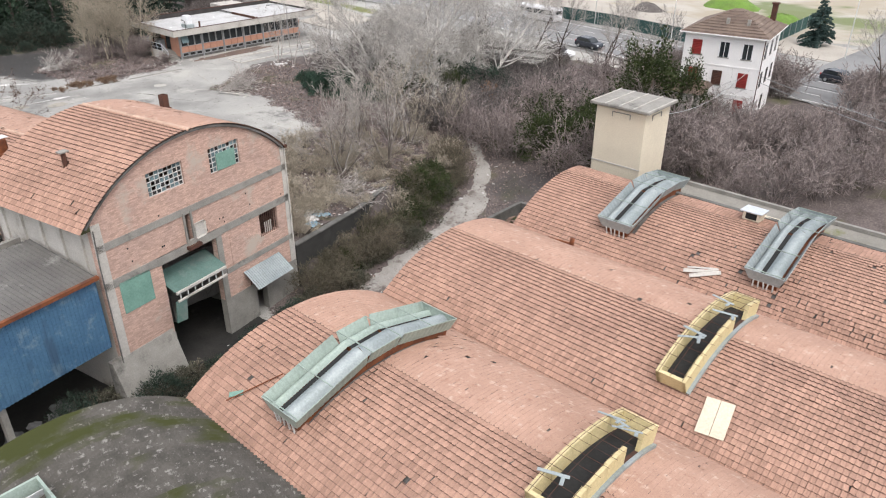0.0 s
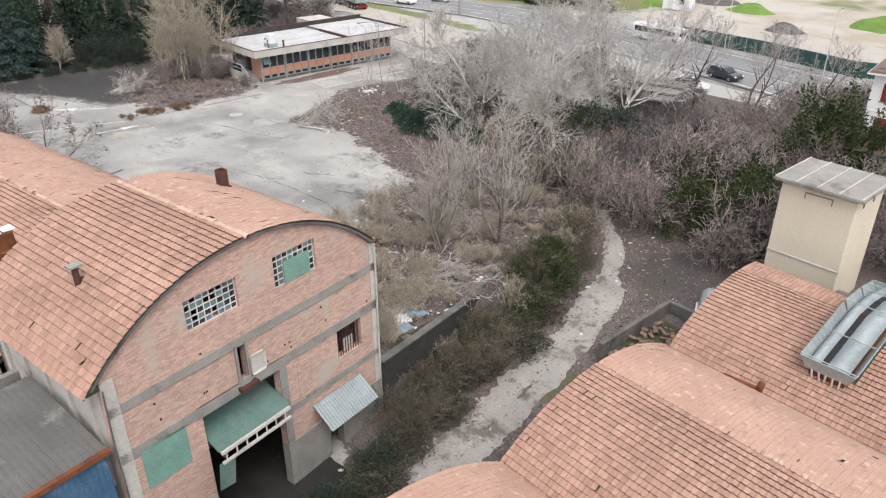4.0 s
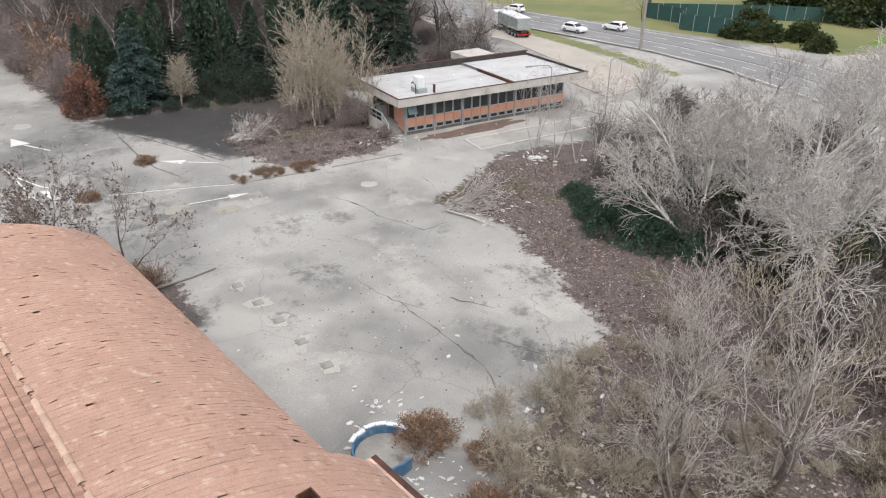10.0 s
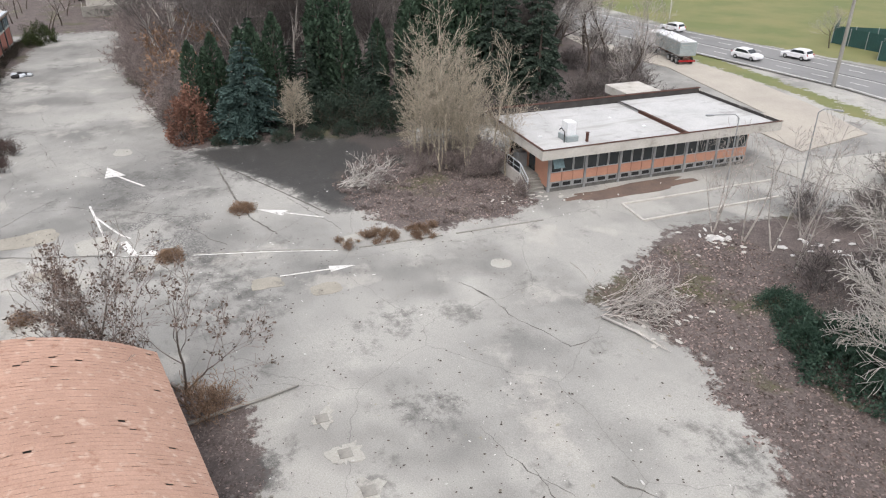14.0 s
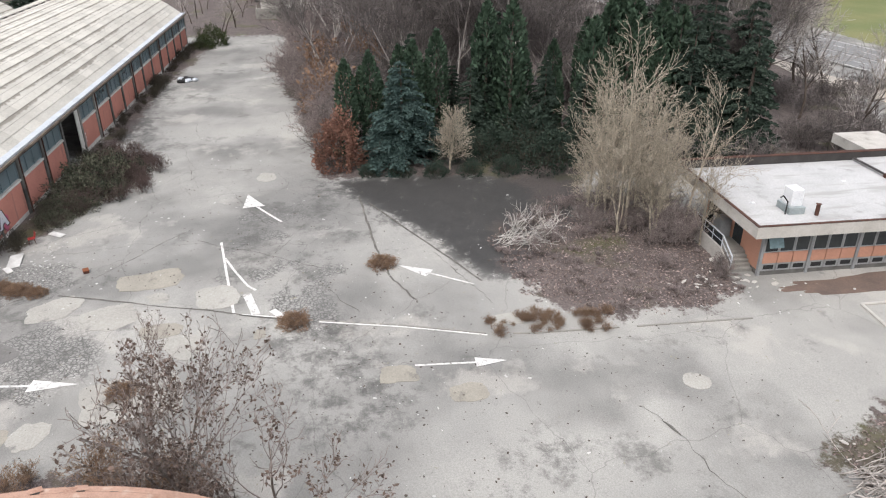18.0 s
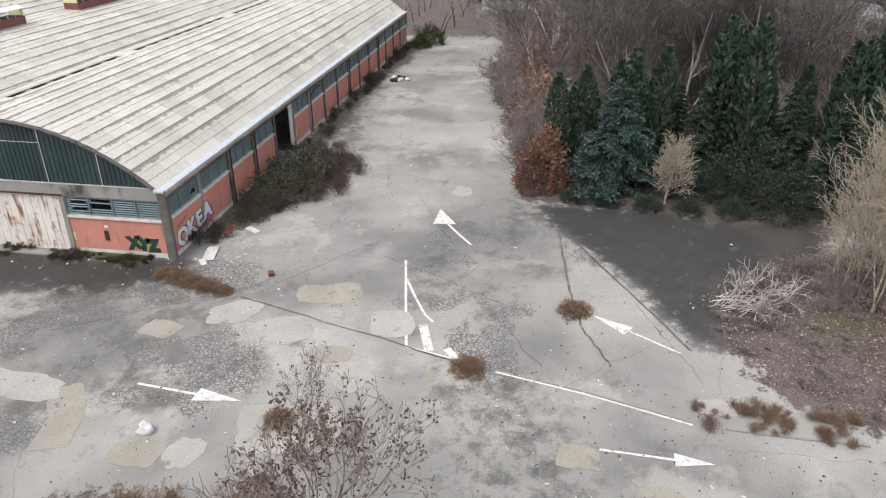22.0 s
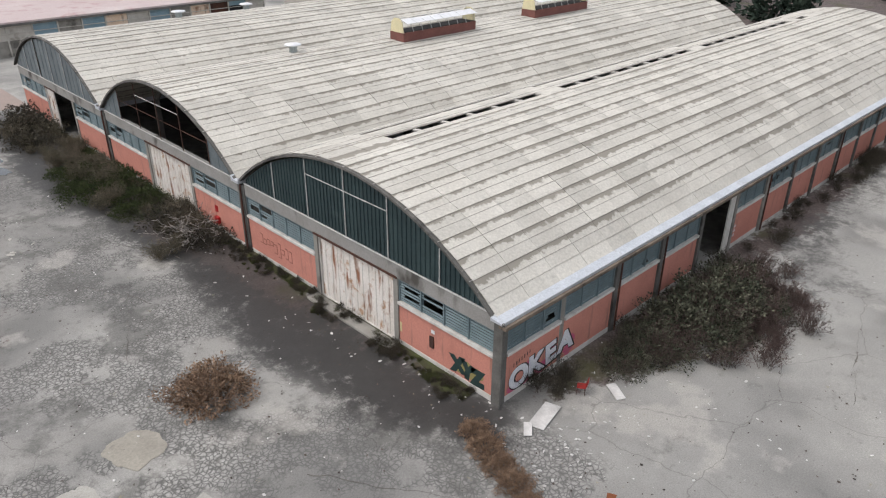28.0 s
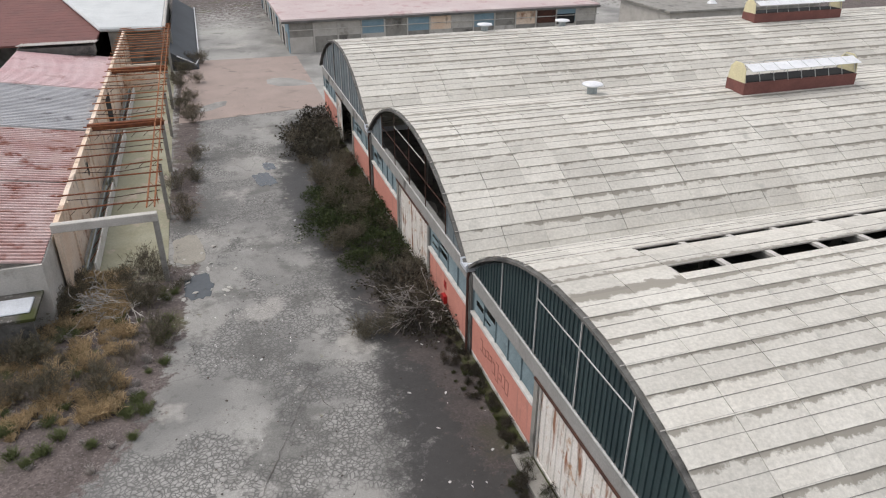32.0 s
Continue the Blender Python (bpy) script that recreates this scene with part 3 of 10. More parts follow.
    lit = mix(times(ramp(tex(0.18, 5, 0.6, 90), 0.55, 0.66), 0.7), lit, (0.085, 0.088, 0.035))
    grs = mix(ramp(tex(0.08, 6, 0.6, 20), 0.4, 0.62), (0.135, 0.155, 0.06), (0.19, 0.185, 0.08))
    fld = mix(ramp(tex(0.07, 6, 0.6, 60), 0.45, 0.6), (0.34, 0.30, 0.23), (0.42, 0.39, 0.34))
    fld = mix(times(ramp(tex(0.03, 4, 0.6, 66), 0.54, 0.6), 0.8), fld, (0.12, 0.16, 0.05))
    za = n.new("ShaderNodeVertexColor")
    za.layer_name = "zone"
    sep = n.new("ShaderNodeSeparateColor")
    l.new(za.outputs["Color"], sep.inputs["Color"])
    edge = tex(1.3, 6, 0.7, 40)

    def frayed(f):
        a = n.new("ShaderNodeMath")
        a.operation = "ADD"
        l.new(f, a.inputs[0])
        l.new(ramp(edge, 0.25, 0.75, -0.6, 0.6), a.inputs[1])
        return ramp(a.outputs[0], 0.38, 0.62)
    col = mix(frayed(sep.outputs["Red"]), col, lit)
    col = mix(times(times(dark_fac, strong), 0.6), col, (0.045, 0.043, 0.041))
    col = mix(frayed(sep.outputs["Green"]), col, grs)
    col = mix(frayed(sep.outputs["Blue"]), col, fld)
    l.new(col, b.inputs["Base Color"])
    rgh = n.new("ShaderNodeMapRange")
    rgh.inputs["To Min"].default_value, rgh.inputs["To Max"].default_value = 0.88, 0.5
    l.new(times(dark_fac, strong), rgh.inputs["Value"])
    l.new(rgh.outputs["Result"], b.inputs["Roughness"])
    b.inputs["Specular IOR Level"].default_value = 0.25
    bp = n.new("ShaderNodeBump")
    bp.inputs["Strength"].default_value, bp.inputs["Distance"].default_value = 0.35, 0.04
    l.new(tex(7, 5, 0.75), bp.inputs["Height"])
    l.new(bp.outputs["Normal"], b.inputs["Normal"])
    return m


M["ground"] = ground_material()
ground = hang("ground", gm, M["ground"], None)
tagged(ground, "cracked pale asphalt yard with leaf litter and grass verges", "ground", "", "structure")


# ---- repeated pieces, laid singly or joined ----
def lay(name, verts, faces, mats, material, parent, label="", category="", kind="stuff", lap=None, second=None, seconds=(), third=None, thirds=()):
    """One mesh that holds a copy of a small piece at each matrix."""
    v = np.array(verts, float)
    a = np.array([np.array(m) for m in mats])
    allv = np.einsum("mij,nj->mni", a[:, :3, :3], v) + a[:, None, :3, 3]
    k = len(v)
    allf = [tuple(i + k * j for i in f) for j in range(len(mats)) for f in faces]
    me = bpy.data.meshes.new(name)
    me.from_pydata(allv.reshape(-1, 3).tolist(), [], allf)
    me.update()
    if lap is not None:
        at = me.attributes.new("lap", "FLOAT", "POINT")
        at.data.foreach_set("value", np.tile(np.array(lap, np.float32), len(mats)))
    ob = hang(name, me, material, parent, label)
    if second is not None:
        me.materials.append(second)
        me.materials.append(third)
        ids = np.array([1 if i in seconds else (2 if i in thirds else 0) for i in range(len(faces))], np.int32)
        me.polygons.foreach_set("material_index", np.tile(ids, len(mats)))
    return tagged(ob, "", category, "", kind)


def box_piece(x0, x1, y0, y1, z0, z1):
    v = [(x, y, z) for z in (z0, z1) for y in (y0, y1) for x in (x0, x1)]
    return v, [(0, 2, 3, 1), (4, 5, 7, 6), (0, 1, 5, 4), (2, 6, 7, 3), (0, 4, 6, 2), (1, 3, 7, 5)]


class Arch:
    """A circular arch over y0..y1 with its eaves at ze and its crest at zc."""
    def __init__(self, y0, y1, ze, zc):
        h, s = (y1 - y0) / 2, zc - ze
        self.r, self.yc = (h * h + s * s) / (2 * s), (y0 + y1) / 2
        self.zc = zc - self.r
        self.a = math.asin(h / self.r)
        self.length = 2 * self.a * self.r

    def at(self, s, lift=0.0):
        """The place at arc length s from the crest (towards +y)."""
        t = s / self.r
        return self.yc + (self.r + lift) * math.sin(t), self.zc + (self.r + lift) * math.cos(t)

    def top(self, y, lift=0.0):
        d = min(abs(y - self.yc), self.r)
        return self.zc + math.sqrt((self.r + lift) ** 2 - d * d)

    def spot(self, x, s, lift=0.0):
        """A pose on the arch: local x along the axis, y up the slope towards -arc, z outwards."""
        y, z = self.at(s, lift)
        return pose(x, y, z, -math.degrees(s / self.r), 0, 0)

    def band(self, x0, x1, lift, thick, s0=None, s1=None, n=28):
        s0 = -self.length / 2 if s0 is None else s0
        s1 = self.length / 2 if s1 is None else s1
        bm = bmesh.new()
        out = [self.at(s0 + (s1 - s0) * i / n, lift) for i in range(n + 1)]
        inn = [self.at(s0 + (s1 - s0) * i / n, lift - thick) for i in range(n + 1)]
        rows = []
        for o, i in zip(out, inn):
            rows.append([bm.verts.new((x, *p)) for x, p in ((x0, o), (x1, o), (x1, i), (x0, i))])
        for a, b in zip(rows, rows[1:]):
            for k in range(4):
                bm.faces.new((a[k], b[k], b[(k + 1) % 4], a[(k + 1) % 4]))
        bm.faces.new(rows[0])
        bm.faces.new(rows[-1][::-1])
        bmesh.ops.recalc_face_normals(bm, faces=bm.faces[:])
        return bm


# ---- the long pink hall with three barrel roofs ----
BAY, DEPTH, PIER = 22.75, 75.7, 4.731
hall = thing("industrial_hall", "long derelict pink hall with three pale barrel roofs", "hall", pose(-98.9, -1.5, 0, 0, 0, 180))
arches = [Arch(BAY * b + 0.45, BAY * (b + 1) + 0.3, 4.95, 9.25) for b in range(3)]
rng = random.Random(5)

# roof sheets: lapped courses on each barrel
COURSES, LONG = 20, 2.3656
course = arches[0].length / COURSES
SLIP = -0.75
sv, sf = box_piece(-LONG / 2 + 0.008, LONG / 2 - 0.008, -course / 2 - 0.05, course / 2 + 0.05, 0.0, 0.03)
# 1 at the upslope end, where the lap shadow is painted
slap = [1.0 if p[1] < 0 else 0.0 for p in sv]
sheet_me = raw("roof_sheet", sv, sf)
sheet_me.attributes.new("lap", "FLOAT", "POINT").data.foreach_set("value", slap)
sheet_me.materials.append(M["sheet_single"])
singles, rest, narrow_a, narrow_b = [], [], [], []
for b, arch in enumerate(arches):
    for k in range(-1, COURSES):
        s = min(max(-arch.length / 2 + course * (k + 0.5) - SLIP, (course - arch.length) / 2), (arch.length - course) / 2)
        for i in range(32):
            x = LONG * (i + 0.5) - 0.02
            half = pose(0, 0, 0, 0, 0, 0 if k >= COURSES // 2 else 180)
            m = arch.spot(x, s, 0.035) @ half @ pose(rng.uniform(-0.012, 0.012), rng.uniform(-0.01, 0.01), rng.uniform(0, 0.012), 1.7 + rng.uniform(-0.2, 0.2), rng.uniform(-0.15, 0.15), rng.uniform(-0.2, 0.2))
            slot = b == 0 and 2 <= i < 28 and i % 9 != 8
            if slot and k == 10:
                narrow_a.append(arch.spot(x, 0.2 - SLIP, 0.06))
            elif slot and k == 12:
                narrow_b.append(arch.spot(x, course * 2 + 0.36 - SLIP, 0.06))
            elif b == 0 and 2 <= i < 18 and k > 4 and k < 19 and len(singles) < 300:
                singles.append(m)
            else:
                rest.append(m)
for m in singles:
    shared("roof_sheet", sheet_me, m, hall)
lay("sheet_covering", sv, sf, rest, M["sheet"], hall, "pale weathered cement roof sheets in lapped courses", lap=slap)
for row, half in ((narrow_a, 0.25), (narrow_b, 0.37)):
    nv, nf = box_piece(-LONG / 2 + 0.008, LONG / 2 - 0.008, -half, half, 0.0, 0.03)
    lay("narrow_covering", nv, nf, row, M["sheet"], hall, lap=[0.0] * 8)
# pale battens along every second lap
for b, arch in enumerate(arches):
    for k in range(1, COURSES, 2):
        s = -arch.length / 2 + course * k - SLIP
        y, z = arch.at(s, 0.085)
        part("batten", tube([(-0.2, y, z), (DEPTH, y, z)], 0.022, 4), M["concrete_pale"], hall)
for b, arch in enumerate(arches):
    for k in range(COURSES):
        s = -arch.length / 2 + course * (k + 0.5) - SLIP
        if b == 0 and k in (10, 12):
            continue
        y, z = arch.at(s, 0.075)
        part("batten", tube([(-0.2, y, z), (DEPTH, y, z)], 0.014, 4), M["concrete"], hall)
# concrete ribs under the roof, and the rims of the front
for b, arch in enumerate(arches):
    part("arch_rim", arch.band(-0.2, 0.1, 0.02, 0.13), M["concrete_dark"], hall, "thin dark arched rim")
    for k in range(1, 17):
        part("roof_rib", arch.band(PIER * k - 0.12, PIER * k + 0.12, -0.06, 0.35, n=16), M["concrete"], hall)
# cross bars in the open slots
bv, bf = box_piece(-0.13, 0.13, -0.75, 0.75, -0.12, 0.0)
bar_me = raw("slot_bar", bv, bf)
bar_me.materials.append(M["concrete_pale"])
for i in range(2, 29):
    for s_ in (0.75 - SLIP, 3.2 - SLIP):
        shared("slot_bar", bar_me, arches[0].spot(LONG * i - 0.02, s_, 0.045), hall)


def ribbed(y0, y1, z0, top, pitch=0.32, x=0.1, depth=0.05):
    """A sheet of upright ribs between y0 and y1, up to a top line."""
    bm = bmesh.new()
    n = max(2, int((y1 - y0) / pitch))
    w = (y1 - y0) / n
    row = []
    for i in range(n):
        for f, d in ((0.0, 0), (0.5, 0), (0.56, depth), (0.94, depth)):
            y = y0 + w * (i + f)
            row.append((x + d, y))
    row.append((x, y1))
    lo = [bm.verts.new((px, py, z0)) for px, py in row]
    hi = [bm.verts.new((px, py, max(top(py), z0 + 0.01))) for px, py in row]
    for i in range(len(row) - 1):
        bm.faces.new((lo[i], hi[i], hi[i + 1], lo[i + 1]))
    return bm


def louvre_bank(y0, y1, z0, z1, side, broken=()):
    """A bank of slats in a frame; side: on the long wall rather than on the front."""
    n = 8
    for i in range(n):
        z = z0 + (z1 - z0) * (i + 0.5) / n
        a, c = (y0, y1)
        cuts = [(a, c)]
        for (p, q, r) in broken:
            if r == i:
                cuts = [(a, a + (c - a) * p), (a + (c - a) * q, c)]
        for p, q in cuts:
            if q - p < 0.1:
                continue
            bm = bmesh.new()
            h = (z1 - z0) / n * 0.5
            pts = [(0.06, z - h * 0.5), (0.08, z - h * 0.5), (0.12, z + h * 0.5), (0.10, z + h * 0.5)]
            add_prism(bm, pts, "y", p, q)
            if side:
                bm.transform(Matrix(((0, 1, 0, 0), (1, 0, 0, 0), (0, 0, 1, 0), (0, 0, 0, 1))))
                bmesh.ops.reverse_faces(bm, faces=bm.faces[:])
            part("slat", bm, M["louvre"], hall)
    m = [boxes((0.02, 0.2, y, y + 0.07, z0, z1)) for y in np.linspace(y0, y1 - 0.07, max(2, round((y1 - y0) / 1.6) + 1))]
    for bm in m:
        if side:
            bm.transform(Matrix(((0, 1, 0, 0), (1, 0, 0, 0), (0, 0, 1, 0), (0, 0, 0, 1))))
            bmesh.ops.reverse_faces(bm, faces=bm.faces[:])
        part("louvre_frame", bm, M["louvre"], hall)


def pink_panel(y0, y1, side, top=2.62):
    """Plinth, pink wall panel and pale sill."""
    lots = (("plinth", (0.0, 0.3, y0, y1, -0.15, 0.32), "white_sill"), ("wall_panel", (0.02, 0.28, y0, y1, 0.32, top), "pink"), ("sill", (-0.1, 0.3, y0, y1, top, top + 0.16), "white_sill"))
    for nm, (a, c, p, q, z0, z1), mm in lots:
        bm = boxes((p, q, a, c, z0, z1) if side else (a, c, p, q, z0, z1))
        part(nm, bm, M[mm], hall)


M["door_white"] = mat("rust-streaked white sheet door", (0.74, 0.71, 0.66), (0.64, 0.60, 0.54), 0.6, 0.75, 0.15, 10, stain=(0.42, 0.27, 0.17), stain_scale=1.1, stain_at=0.55, streak=((0.25, 0.12, 0.065), (2.4, 2.4, 0.55), 0.55))
M["lintel"] = mat("stained grey concrete beam", (0.30, 0.295, 0.28), (0.245, 0.24, 0.225), 0.8, 0.9, 0.2, 12, streak=((0.075, 0.07, 0.062), (0.55, 0.55, 0.3), 0.57))
for b, arch in enumerate(arches):
    o = BAY * b
    part("corner_pier", boxes((-0.08, 0.4, o - 0.02 if b == 0 else o - 0.3, o + 0.45, -0.2, 4.84)), M["concrete_dark"], hall, "dark stained corner pier")
    segs = ((0.45, 7.25), (14.8, BAY - 0.3))
    for i, (p, q) in enumerate(segs):
        pink_panel(o + p, o + q, False)
        broken = {0: [(0.26, 0.48, 5), (0.26, 0.48, 6), (0.26, 0.48, 4), (0.52, 0.75, 3), (0.52, 0.75, 4), (0.78, 0.94, 5), (0.78, 0.94, 2), (0.52, 0.72, 6)], 1: [(0.62, 0.8, 6), (0.62, 0.8, 5), (0.82, 0.95, 3), (0.82, 0.95, 4), (0.7, 0.82, 2)]}[i]
        louvre_bank(o + p, o + q, 2.82, 4.12, False, broken)
    for p in (7.25, 14.45):
        part("door_jamb", boxes((-0.06, 0.36, o + p, o + p + 0.35, -0.1, 4.15)), M["concrete"], hall)
    part("lintel_beam", boxes((-0.02, 0.34, o + 0.45, o + BAY - 0.3, 4.14, 4.98)), M["lintel"], hall, "grey stained concrete beam")
    part("rail", boxes((-0.06, 0.015, o + 0.3, o + BAY - 0.3, 4.99, 5.045)), M["steel_white"], hall)
    muls = [0.5, 4.15, 8.0, 11.6, 15.2, 18.8, BAY - 0.5]
    for i, (p, q) in enumerate(zip(muls, muls[1:])):
        if b == 1 and i in (1, 2, 3, 4):
            continue
        mm = M["green_panel"] if b == 0 else M["grey_panel"]
        part("gable_panel", ribbed(o + p + 0.04, o + q - (0.04 if not (b == 2 and i == 3) else 0.35), 5.05, lambda y, a=arch: a.top(y, -0.25), 0.32 if b == 0 else 0.9, 0.02), mm, hall)
    for p in muls[1:-1]:
        part("mullion", boxes((-0.03, 0.02, o + p - 0.022, o + p + 0.022, 5.0, arch.top(o + p, -0.2))), M["steel_white"] if b != 1 else M["rust_dark"], hall)
    if b < 2:
        part("cross_rail", boxes((-0.02, 0.018, o + 8.0, o + 15.2, 7.74, 7.78)), M["steel_white"], hall)
        if b == 1:
            part("cross_rail", boxes((-0.02, 0.018, o + 4.2, o + 18.8, 6.62, 6.66)), M["rust_dark"], hall)

# doors of the front: ribbed white sheet, rust-streaked
def sheet_door(y0, y1, z1=4.12, x=0.1):
    d = part("sheet_door", ribbed(y0, y1, 0.06, lambda y: z1, 0.55, x, 0.04), M["door_white"], hall, "white ribbed sheet door streaked with rust")
    part("door_frame", boxes((x - 0.06, x + 0.02, y0, y0 + 0.09, 0, z1), (x - 0.06, x + 0.02, y1 - 0.09, y1, 0, z1), (x - 0.06, x + 0.02, y0 + 0.09, y1 - 0.09, z1 - 0.1, z1), (x - 0.06, x + 0.02, y0 + 0.09, y1 - 0.09, 0.0, 0.1)), M["white_sill"], d)
    part("ribbed_door_track", boxes((-0.12, -0.04, y0 - 0.3, y1 + 0.3, z1 + 0.02, z1 + 0.12)), M["rust_dark"], d)


sheet_door(7.6, 14.45)
sheet_door(BAY + 7.6, BAY + 14.45)
sheet_door(2 * BAY + 12.2, 2 * BAY + 14.45, 4.12, -0.02)
part("concrete_step", bevelled(boxes((-0.9, -0.1, 7.3, 14.8, -0.2, 0.14)), 0.03), M["concrete"], hall)

# the long side
for k in range(16):
    p, q = PIER * k, PIER * (k + 1)
    if k:
        part("side_pier", boxes((p - 0.17, p + 0.17, -0.12 if k > 1 else 0.016, 0.3, -0.2, 4.4)), M["concrete_dark"] if k not in (1, 5, 6) else M["concrete"], hall)
        part("downpipe", tube([(p + 0.22, -0.16, -0.1), (p + 0.22, -0.16, 4.9)], 0.06, 6), M["rust_dark"], hall) if k in (2, 3, 6, 9, 12) else None
    if k == 4:
        part("side_door", boxes((22.7, 23.45, -0.06, 0.04, 0.0, 4.25)), M["white_sill"], hall, "white sliding door leaf pushed open")
        part("side_lintel", boxes((p + 0.17, q - 0.17, 0.0, 0.3, 4.25, 4.45)), M["concrete_dark"], hall)
        continue
    a, c = p + (0.17 if k else 0.4), q - 0.17
    pink_panel(a, c, True, 2.75)
    br = {0: [(0.72, 0.9, 2), (0.76, 0.88, 3)], 2: [(0.6, 0.75, 1), (0.62, 0.72, 2)], 6: [(0.1, 0.45, 3), (0.2, 0.5, 4), (0.55, 0.85, 5), (0.5, 0.8, 6)], 8: [(0.3, 0.6, 5)], 11: [(0.2, 0.4, 4)]}.get(k, ())
    louvre_bank(a, c, 2.94, 4.22, True, br)
part("side_beam", boxes((0.42, DEPTH, -0.02, 0.32, 4.45, 4.84)), M["concrete_dark"], hall, "dark stained eaves beam")
part("cornice", boxes((-0.3, DEPTH, -0.46, -0.02, 4.66, 4.838)), M["cornice_brown"], hall, "weathered brown eaves board")
gut = bmesh.new()
add_prism(gut, [(-0.3, 4.84), (-0.3, 5.02), (-0.25, 5.02), (-0.22, 4.93), (0.5, 5.02), (0.5, 4.84)], "x", -0.3, DEPTH)
part("eaves_gutter", gut, M["gutter"], hall, "pale zinc eaves gutter")
for b in (1, 2):
    v = bmesh.new()
    add_prism(v, [(BAY * b - 0.1, 5.35), (BAY * b + 0.05, 5.12), (BAY * b + 0.7, 5.12), (BAY * b + 0.85, 5.35), (BAY * b + 0.85, 4.95), (BAY * b - 0.1, 4.95)], "x", -0.3, DEPTH)
    part("valley_gutter", v, M["gutter"], hall, "pale zinc valley gutter")
part("back_wall", boxes((DEPTH, DEPTH + 0.3, 0, 3 * BAY, 0, 5.1)), M["concrete"], hall)
part("far_wall", boxes((0.4, DEPTH, 3 * BAY - 0.3, 3 * BAY, 0, 5.1)), M["concrete"], hall)
for arch in arches:
    bm = bmesh.new()
    pts = [arch.at(-arch.length / 2 + arch.length * i / 20, -0.05) for i in range(21)]
    add_prism(bm, pts[::-1], "x", DEPTH, DEPTH + 0.25)
    part("back_gable", bm, M["concrete"], hall)
part("inner_floor", boxes((0.35, DEPTH, 0.32, 3 * BAY - 0.35, -0.3, 0.02)), M["concrete_dark"], hall)
for b in (1, 2):
    for k in range(1, 16, 1):
        part("inner_column", boxes((PIER * k - 0.2, PIER * k + 0.2, BAY * b - 0.2, BAY * b + 0.2, 0, 5.1)), M["concrete"], hall)
for y in (BAY + 0.05, 2 * BAY + 0.05):
    part("downpipe", tube([(-0.2, y - 0.1, -0.05), (-0.2, y - 0.1, 4.6), (-0.05, y, 5.2)], 0.07, 6), M["rust_dark"], hall)
part("downpipe", tube([(-0.16, -0.16, -0.05), (-0.16, -0.16, 4.6), (-0.3, -0.3, 5.0)], 0.08, 6), M["concrete_dark"], hall)


# ---- clay tiles ----
TW, TC = 0.23, 0.30
prof = ((0.0, 0.020), (0.09, 0.0), (0.60, 0.002), (0.80, 0.028), (1.0, 0.024))
tv = [((u - 0.5) * TW, -TC / 2 - 0.03, h) for u, h in prof] + [((u - 0.5) * TW, TC / 2 + 0.03, h) for u, h in prof] + [((u - 0.5) * TW, TC / 2 + 0.0, h - 0.095) for u, h in prof]
tf = [(i, i + 1, i + 6, i + 5) for i in range(4)] + [(i + 5, i + 6, i + 11, i + 10) for i in range(4)]
tv_flat = [(x, y, h * 0.25 if i < 10 else h * 0.25 - 0.05) for i, (x, y, h) in enumerate(tv[:10] + [(x, y, h + 0.095) for x, y, h in tv[10:]])]
tile_me = raw("tile", tv, tf)
# upslope end gets the painted shade of the next course
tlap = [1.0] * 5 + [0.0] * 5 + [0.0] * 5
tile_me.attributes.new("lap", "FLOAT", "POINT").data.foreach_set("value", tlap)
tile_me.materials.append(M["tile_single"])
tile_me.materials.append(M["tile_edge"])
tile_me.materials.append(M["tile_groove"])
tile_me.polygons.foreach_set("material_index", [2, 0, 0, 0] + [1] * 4)


